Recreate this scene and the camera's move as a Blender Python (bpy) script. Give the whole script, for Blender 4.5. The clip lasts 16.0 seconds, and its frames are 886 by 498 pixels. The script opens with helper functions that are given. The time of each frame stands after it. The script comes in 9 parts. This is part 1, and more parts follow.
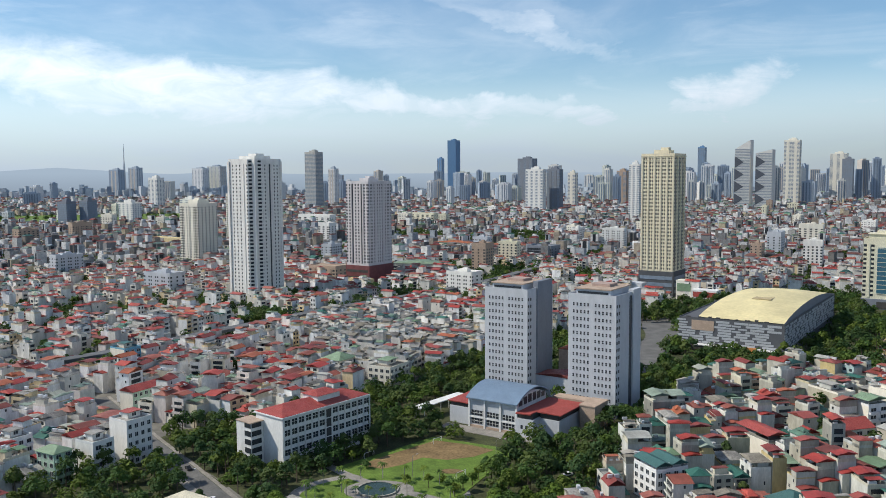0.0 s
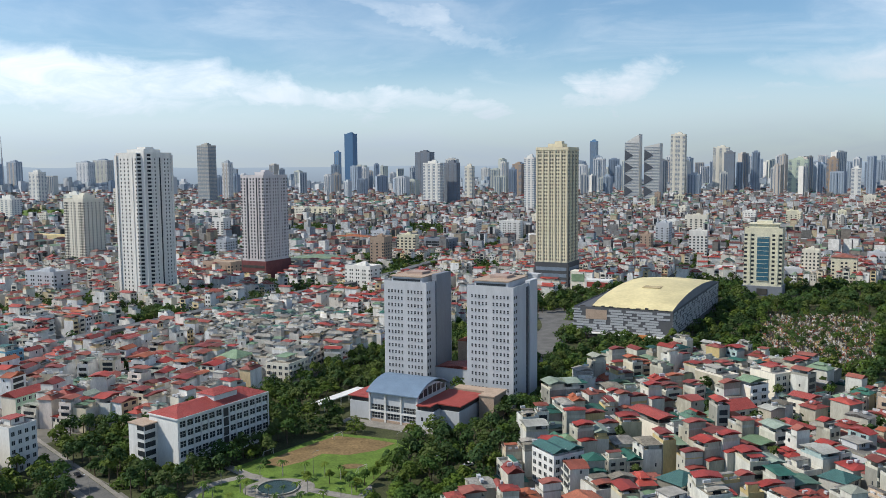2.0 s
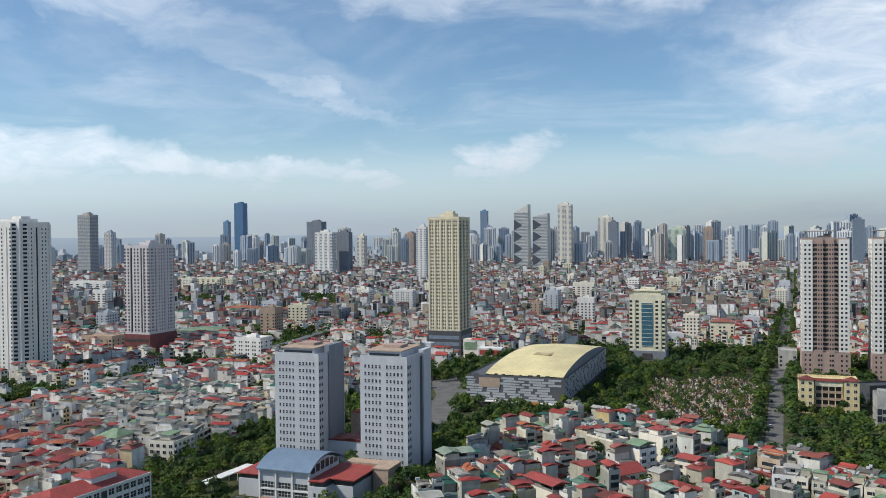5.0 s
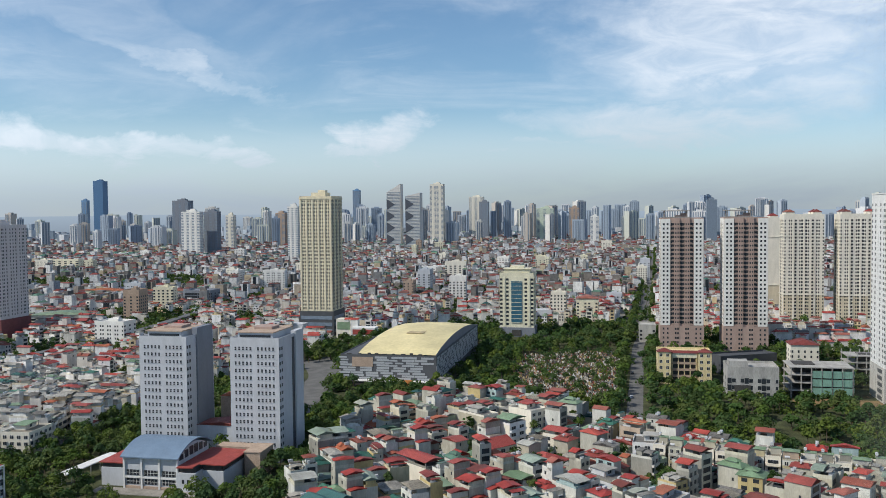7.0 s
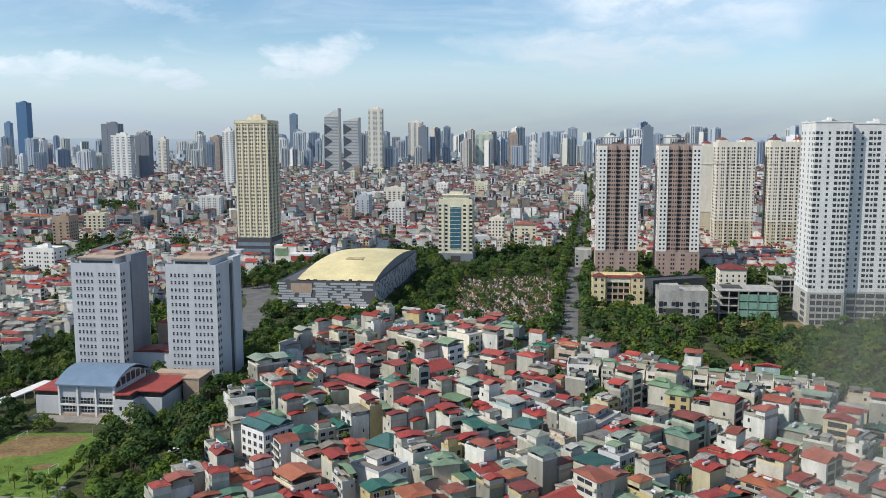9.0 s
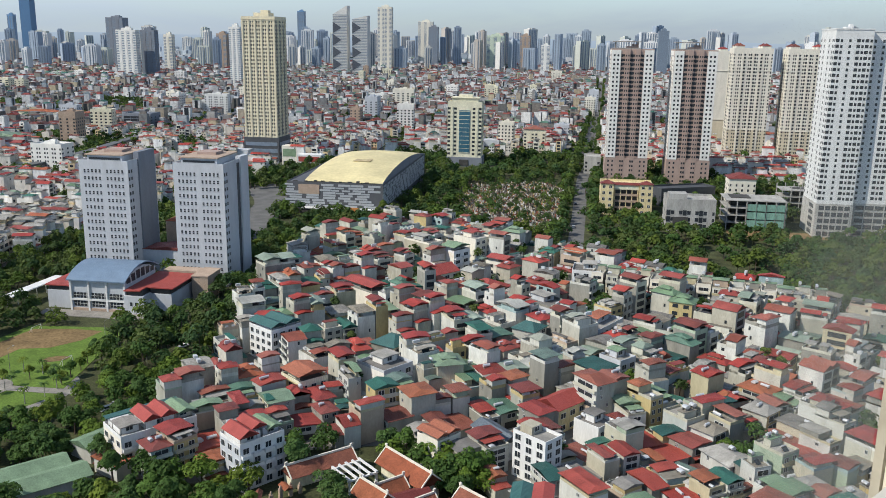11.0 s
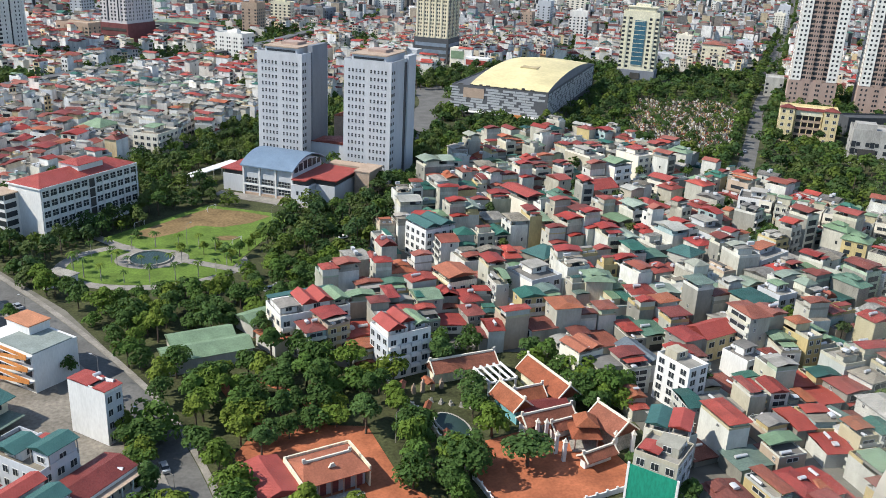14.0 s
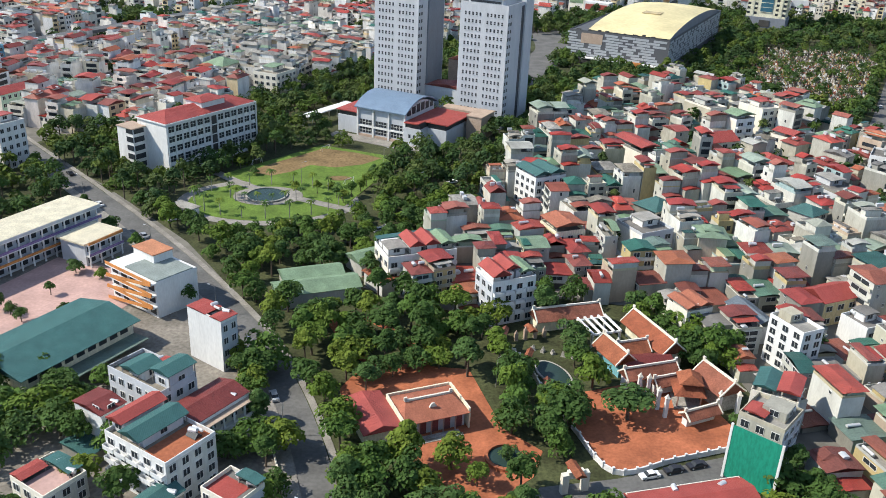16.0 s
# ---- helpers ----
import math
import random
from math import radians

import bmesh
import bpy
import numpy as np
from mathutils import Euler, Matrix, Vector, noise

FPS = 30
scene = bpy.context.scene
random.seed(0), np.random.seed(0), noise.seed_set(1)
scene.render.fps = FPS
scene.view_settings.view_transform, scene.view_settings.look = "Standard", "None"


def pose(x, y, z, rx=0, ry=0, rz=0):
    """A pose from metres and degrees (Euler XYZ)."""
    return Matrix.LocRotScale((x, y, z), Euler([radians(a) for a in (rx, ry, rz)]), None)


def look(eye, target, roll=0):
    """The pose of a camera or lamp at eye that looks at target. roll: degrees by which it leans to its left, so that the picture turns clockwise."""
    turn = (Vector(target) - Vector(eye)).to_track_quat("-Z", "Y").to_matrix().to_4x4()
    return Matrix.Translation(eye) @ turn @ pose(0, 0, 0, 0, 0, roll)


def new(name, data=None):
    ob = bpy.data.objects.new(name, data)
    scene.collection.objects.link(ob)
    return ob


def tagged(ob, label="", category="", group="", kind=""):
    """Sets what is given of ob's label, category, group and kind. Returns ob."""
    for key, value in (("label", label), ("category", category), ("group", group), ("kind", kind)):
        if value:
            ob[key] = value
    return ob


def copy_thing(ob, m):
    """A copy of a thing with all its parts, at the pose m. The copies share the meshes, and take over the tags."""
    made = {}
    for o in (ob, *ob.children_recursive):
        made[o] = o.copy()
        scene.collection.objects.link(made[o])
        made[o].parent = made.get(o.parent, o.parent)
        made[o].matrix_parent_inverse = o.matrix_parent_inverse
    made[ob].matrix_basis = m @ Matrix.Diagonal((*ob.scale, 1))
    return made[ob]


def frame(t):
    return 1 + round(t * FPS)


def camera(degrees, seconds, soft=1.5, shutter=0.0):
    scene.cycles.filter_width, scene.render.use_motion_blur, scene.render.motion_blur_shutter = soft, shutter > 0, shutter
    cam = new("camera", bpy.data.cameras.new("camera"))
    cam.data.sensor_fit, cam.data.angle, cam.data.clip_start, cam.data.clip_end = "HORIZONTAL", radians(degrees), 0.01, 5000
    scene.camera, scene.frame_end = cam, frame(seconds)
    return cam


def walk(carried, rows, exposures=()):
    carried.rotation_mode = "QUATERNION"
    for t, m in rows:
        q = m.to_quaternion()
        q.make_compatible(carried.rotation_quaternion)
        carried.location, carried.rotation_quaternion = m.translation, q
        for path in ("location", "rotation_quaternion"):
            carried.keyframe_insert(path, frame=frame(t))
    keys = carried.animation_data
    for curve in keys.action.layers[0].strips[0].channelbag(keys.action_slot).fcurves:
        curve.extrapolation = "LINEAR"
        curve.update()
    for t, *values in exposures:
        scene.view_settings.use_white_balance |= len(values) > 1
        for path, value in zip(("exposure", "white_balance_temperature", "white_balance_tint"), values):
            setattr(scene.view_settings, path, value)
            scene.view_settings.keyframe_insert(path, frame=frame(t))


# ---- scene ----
EYE = 112.0
cam = camera(54.23, 16.0, soft=0.9)
# seconds, yaw, pitch, roll: held by hand at a high window, turned on the spot
ROWS = [
    (0, 0.00, -4.97, 0.34),
    (0.5, -1.81, -5.64, 0.40),
    (1, -3.72, -5.71, 0.52),
    (1.5, -5.45, -5.61, 0.50),
    (2, -6.75, -5.44, 0.46),
    (2.5, -8.30, -5.15, 0.31),
    (3, -10.10, -4.72, 0.38),
    (5.3, -14.88, -0.28, 0.66),
    (5.5, -15.76, 0.05, 0.74),
    (6, -18.27, 0.02, 0.82),
    (6.5, -20.52, -1.04, 0.75),
    (7, -22.27, -2.36, 0.54),
    (7.5, -23.30, -3.83, 0.42),
    (8, -24.52, -5.20, 0.13),
    (8.2, -25.18, -5.61, -0.03),
    (10.3, -26.66, -10.95, -0.47),
    (10.5, -26.46, -11.79, -0.58),
    (11, -25.60, -13.64, -0.87),
    (11.5, -24.44, -15.06, -1.30),
    (12, -22.64, -16.29, -2.08),
    (12.5, -20.23, -17.29, -2.57),
    (13, -18.12, -18.00, -2.73),
    (13.5, -16.17, -18.81, -2.84),
    (14, -14.33, -20.02, -2.72),
    (14.5, -12.32, -20.96, -2.62),
    (15, -10.54, -21.53, -2.51),
    (15.5, -8.77, -22.58, -2.42),
    (16, -6.77, -23.90, -2.42),
]
# the hand drifts a little to the right and down while the view sinks: seconds, x, z
DRIFT = [(0.0, -0.10, 0.05), (10.5, -0.10, 0.05), (11.0, -0.085, 0.047), (11.5, -0.05, 0.037), (12.0, -0.02, 0.014), (12.5, 0.0, -0.008), (16.0, 0.0, -0.008)]
EXPOSURE = [(0.0, -0.16), (3.0, -0.18), (5.5, -0.30), (6.5, -0.32), (7.5, -0.18), (8.2, -0.10), (10.5, -0.10), (11.2, -0.04), (12.5, 0.24), (16.0, 0.28)]
DT, DX, DZ = zip(*DRIFT)
walk(cam, [(t, pose(float(np.interp(t, DT, DX)), 0, EYE + float(np.interp(t, DT, DZ)), 90 + p, r, y)) for t, y, p, r in ROWS], EXPOSURE)

# ---- light ----
SUN_DIR = Vector((-1.0, 0.07, 0.94)).normalized()
sun = new("sun", bpy.data.lights.new("sun", "SUN"))
sun.data.energy, sun.data.angle, sun.data.color = 5.0, radians(0.53), (1.0, 0.94, 0.83)
sun.matrix_world = look((-400, -100, 600), Vector((-400, -100, 600)) - SUN_DIR)


def wire(tree, a, out, b, into):
    tree.links.new(a.outputs[out], b.inputs[into])


def sky():
    world = bpy.data.worlds.new("sky")
    scene.world = world
    world.use_nodes = True
    t = world.node_tree
    t.nodes.clear()
    n = t.nodes.new

    def calc(op, a, b=0.0):
        x = n("ShaderNodeMath")
        x.operation = op
        for k, q in enumerate((a, b)):
            if isinstance(q, (int, float)):
                x.inputs[k].default_value = q
            else:
                t.links.new(q, x.inputs[k])
        return x.outputs[0]

    def ramp(src, lo, hi, a=0.0, b=1.0):
        r = n("ShaderNodeMapRange")
        r.interpolation_type = "SMOOTHSTEP"
        t.links.new(src, r.inputs[0])
        for k, q in enumerate((lo, hi, a, b)):
            r.inputs[k + 1].default_value = q
        return r.outputs[0]

    tex = n("ShaderNodeTexSky")
    tex.sky_type, tex.sun_disc = "NISHITA", False
    tex.sun_elevation = math.asin(SUN_DIR.z)
    tex.sun_rotation = math.atan2(SUN_DIR.x, SUN_DIR.y)
    tex.air_density, tex.dust_density, tex.ozone_density, tex.altitude = 1.0, 0.25, 3.5, 50
    back = n("ShaderNodeBackground")
    back.inputs[1].default_value = 0.131
    blue = n("ShaderNodeVectorMath")
    blue.operation = "MULTIPLY"
    blue.inputs[1].default_value = (0.90, 1.02, 1.06)
    wire(t, tex, 0, blue, 0)
    wire(t, blue, 0, back, 0)
    # bearing and height over the horizon, in degrees
    co = n("ShaderNodeTexCoord")
    sep = n("ShaderNodeSeparateXYZ")
    wire(t, co, "Generated", sep, 0)
    az = calc("MULTIPLY", calc("ARCTAN2", sep.outputs[0], sep.outputs[1]), 57.3)
    el = calc("MULTIPLY", calc("ARCSINE", sep.outputs[2]), 57.3)
    com = n("ShaderNodeCombineXYZ")
    t.links.new(az, com.inputs[0])
    t.links.new(el, com.inputs[1])

    def noise_at(scale, stretch, detail, shift=(0, 0, 0), turn=0.0, rough=0.55, warp=0.4):
        m = n("ShaderNodeMapping")
        m.inputs["Location"].default_value = shift
        m.inputs["Rotation"].default_value = (0, 0, radians(turn))
        m.inputs["Scale"].default_value = stretch
        wire(t, com, 0, m, 0)
        x = n("ShaderNodeTexNoise")
        x.inputs["Scale"].default_value = scale
        x.inputs["Detail"].default_value = detail
        x.inputs["Roughness"].default_value = rough
        x.inputs["Distortion"].default_value = warp
        wire(t, m, 0, x, 0)
        return x

    # edges of the clouds are torn by a coarse turbulence
    tear = noise_at(0.16, (1, 1.6, 1), 6, rough=0.62)
    off = n("ShaderNodeVectorMath")
    off.operation = "MULTIPLY_ADD"
    wire(t, tear, 1, off, 0)
    off.inputs[1].default_value = (11, 5, 0)
    off.inputs[2].default_value = (-5.5, -2.5, 0)
    moved = n("ShaderNodeVectorMath")
    wire(t, com, 0, moved, 0)
    wire(t, off, 0, moved, 1)

    def bank(a, e, rx, ry, turn, strength, soft=0.35):
        m = n("ShaderNodeMapping")
        m.vector_type = "TEXTURE"
        m.inputs["Location"].default_value = (a, e, 0)
        m.inputs["Rotation"].default_value = (0, 0, radians(turn))
        m.inputs["Scale"].default_value = (rx, ry, 1)
        wire(t, moved, 0, m, 0)
        ln = n("ShaderNodeVectorMath")
        ln.operation = "LENGTH"
        wire(t, m, 0, ln, 0)
        return ramp(ln.outputs["Value"], 1.18, soft, 0.0, strength)

    wisps = ramp(noise_at(0.22, (0.32, 1.5, 1), 9, (4, 1, 0), -14, 0.6, 0.9).outputs[0], 0.40, 0.72)
    sheet = ramp(noise_at(0.07, (0.6, 1.3, 1), 8, (2, 7, 0), 8, 0.58, 0.6).outputs[0], 0.38, 0.68)
    # bearing, height, half width, half height, slope, whiteness
    banks = [(-19, 5.5, 17, 2.5, -7, 1.0), (-4, 4.5, 10, 1.6, -9, 0.95), (18.6, 4.9, 3.8, 1.8, 14, 1.0), (16.6, 3.6, 3.4, 0.7, 0, 0.8), (27, 4.2, 5, 0.8, 4, 0.6), (20, 2.6, 9, 0.7, 0, 0.55), (36, 16.8, 19, 3.1, 2, 1.0), (44, 13.2, 11, 3.4, 3, 0.95), (41, 9.8, 12.5, 4.6, -6, 0.84), (36, 5.6, 11, 2.0, -3, 0.75),
             (4, 10.2, 9, 1.0, -18, 0.6), (-3, 13.5, 16, 1.8, -16, 0.55), (14, 16.5, 9, 2.0, 10, 0.6), (3, 4.2, 8.5, 1.1, -3, 0.85), (8.6, 3.5, 3.2, 0.8, -2, 1.0), (31, 4.0, 12, 1.0, 3, 0.5)]
    total = calc("MULTIPLY", calc("MAXIMUM", wisps, sheet), 0.34)
    for q in banks:
        total = calc("MAXIMUM", total, bank(*q))
    clear = calc("SUBTRACT", 1.0, calc("MAXIMUM", bank(25, 11.3, 8.5, 1.9, -3, 0.92), bank(1, 12.0, 9, 2.2, -6, 0.5)))
    clear = calc("MULTIPLY", clear, calc("SUBTRACT", 1.0, bank(43, 8.2, 6.5, 0.8, 5, 0.42)))
    total = calc("MULTIPLY", total, clear)
    fine = ramp(noise_at(0.5, (0.45, 1.3, 1), 8, (1, 3, 0), -10, 0.62, 0.8).outputs[0], 0.25, 0.75, 0.5, 1.06)
    total = calc("MULTIPLY", total, fine)
    # pale air low over the land
    low = calc("MULTIPLY", ramp(el, 7.6, 0.5, 0.0, 0.95), ramp(noise_at(0.16, (0.35, 1.5, 1), 7, (6, 2, 0), 4, 0.58, 0.6).outputs[0], 0.3, 0.7, 0.72, 1.0))
    total = calc("MULTIPLY", calc("MAXIMUM", total, low), 0.92)
    cloud = n("ShaderNodeBackground")
    tint = n("ShaderNodeMix")
    tint.data_type = "RGBA"
    t.links.new(ramp(el, 0.3, 5.6), tint.inputs[0])
    tint.inputs[6].default_value = (0.375, 0.455, 0.585, 1)
    tint.inputs[7].default_value = (0.84, 0.91, 1.0, 1)
    t.links.new(tint.outputs[2], cloud.inputs[0])
    # the low air is dimmer on the side away from the sun
    dim = calc("SUBTRACT", calc("ADD", 1.24, ramp(az, 6.0, -26.0, 0.0, 0.2)), calc("MULTIPLY", ramp(az, 2.0, 38.0, 0.0, 0.27), ramp(el, 9.0, 4.0)))
    t.links.new(dim, cloud.inputs[1])
    mix = n("ShaderNodeMixShader")
    t.links.new(total, mix.inputs[0])
    wire(t, back, 0, mix, 1)
    wire(t, cloud, 0, mix, 2)
    out = n("ShaderNodeOutputWorld")
    wire(t, mix, 0, out, 0)


sky()

# ---- materials ----


def material(name, colours, rough=0.8, metal=0.0, by="", grain=0.25, scale=0.6, stain=0.25, streak=False, bump=0.0, ribs=0.0, spec=0.3):
    """A painted or raw surface: one colour or a palette picked by object or island, mottled at two scales."""
    m = bpy.data.materials.new(name)
    m.use_nodes = True
    t = m.node_tree
    n = t.nodes.new
    bsdf = t.nodes["Principled BSDF"]
    bsdf.inputs["Roughness"].default_value = rough
    bsdf.inputs["Metallic"].default_value = metal
    bsdf.inputs["Specular IOR Level"].default_value = spec
    if isinstance(colours[0], (int, float)):
        colours = [colours]
    if by:
        ramp = n("ShaderNodeValToRGB")
        ramp.color_ramp.interpolation = "CONSTANT"
        els = ramp.color_ramp.elements
        while len(els) < len(colours):
            els.new(0.5)
        for k, c in enumerate(colours):
            els[k].position = k / len(colours)
            els[k].color = (*c, 1)
        pick = n({"object": "ShaderNodeObjectInfo", "island": "ShaderNodeNewGeometry", "tone": "ShaderNodeAttribute"}[by])
        if by == "tone":
            pick.attribute_name = "tone"
        wire(t, pick, {"object": "Random", "island": "Random Per Island", "tone": "Fac"}[by], ramp, 0)
        base = ramp
    else:
        base = n("ShaderNodeRGB")
        base.outputs[0].default_value = (*colours[0], 1)
    co = n("ShaderNodeTexCoord")
    mp = n("ShaderNodeMapping")
    mp.inputs["Scale"].default_value = (1, 1, 0.3) if streak else (1, 1, 1)
    wire(t, co, "Object", mp, 0)
    fine = n("ShaderNodeTexNoise")
    fine.inputs["Scale"].default_value = scale * 4
    fine.inputs["Detail"].default_value = 5
    wire(t, mp, 0, fine, 0)
    wide = n("ShaderNodeTexNoise")
    wide.inputs["Scale"].default_value = scale * 0.45
    wide.inputs["Detail"].default_value = 3
    wire(t, mp, 0, wide, 0)

    def shade(src, amount, into, slot):
        r = n("ShaderNodeMapRange")
        r.inputs[1].default_value, r.inputs[2].default_value = 0.3, 0.7
        r.inputs[3].default_value, r.inputs[4].default_value = 1 - amount, 1 + amount * 0.35
        wire(t, src, 0, r, 0)
        x = n("ShaderNodeVectorMath")
        x.operation = "SCALE"
        wire(t, into, slot, x, 0)
        wire(t, r, 0, x, "Scale")
        return x

    s1 = shade(fine, grain, base, 0)
    s2 = shade(wide, stain, s1, 0)
    wire(t, s2, 0, bsdf, "Base Color")
    if ribs:
        w = n("ShaderNodeTexWave")
        w.inputs["Scale"].default_value = ribs
        wire(t, co, "Object", w, 0)
        b = n("ShaderNodeBump")
        b.inputs["Strength"].default_value = 0.6
        b.inputs["Distance"].default_value = 0.06
        wire(t, w, 1, b, "Height")
        wire(t, b, 0, bsdf, "Normal")
    elif bump:
        b = n("ShaderNodeBump")
        b.inputs["Strength"].default_value = 0.5
        b.inputs["Distance"].default_value = bump
        wire(t, fine, 0, b, "Height")
        wire(t, b, 0, bsdf, "Normal")
    return m


PAINT = [(0.64, 0.61, 0.53), (0.72, 0.70, 0.65), (0.66, 0.58, 0.40), (0.52, 0.50, 0.45), (0.76, 0.74, 0.69), (0.66, 0.52, 0.27),
         (0.58, 0.59, 0.58), (0.66, 0.62, 0.51), (0.42, 0.54, 0.56), (0.58, 0.45, 0.36), (0.72, 0.69, 0.59), (0.46, 0.55, 0.43), (0.40, 0.38, 0.34), (0.80, 0.79, 0.76), (0.78, 0.76, 0.70)]
CEMENT = [(0.50, 0.475, 0.41), (0.58, 0.555, 0.485), (0.38, 0.365, 0.325), (0.64, 0.615, 0.545), (0.53, 0.49, 0.41), (0.70, 0.68, 0.63), (0.64, 0.58, 0.46), (0.34, 0.325, 0.29), (0.74, 0.73, 0.69), (0.80, 0.79, 0.75)]
PAINT = [(0.97 * r, 0.99 * g, 0.95 * b) for r, g, b in PAINT]
CEMENT = [(0.97 * r, 0.99 * g, 0.97 * b) for r, g, b in CEMENT]
RED = [(0.38, 0.050, 0.042), (0.29, 0.044, 0.038), (0.42, 0.070, 0.055), (0.24, 0.050, 0.045), (0.32, 0.075, 0.065), (0.36, 0.052, 0.048), (0.40, 0.115, 0.060), (0.22, 0.060, 0.050), (0.34, 0.11, 0.085), (0.30, 0.085, 0.06)]
RED = [(0.98 * r, 0.004 + g, b) for r, g, b in RED]
GREEN = [(0.035, 0.13, 0.10), (0.05, 0.155, 0.115), (0.16, 0.25, 0.15), (0.03, 0.095, 0.085), (0.20, 0.28, 0.19), (0.10, 0.19, 0.14), (0.14, 0.20, 0.17)]
GREYROOF = [(0.30, 0.29, 0.265), (0.24, 0.23, 0.215), (0.36, 0.345, 0.31), (0.18, 0.172, 0.16), (0.40, 0.385, 0.35), (0.26, 0.235, 0.19)]

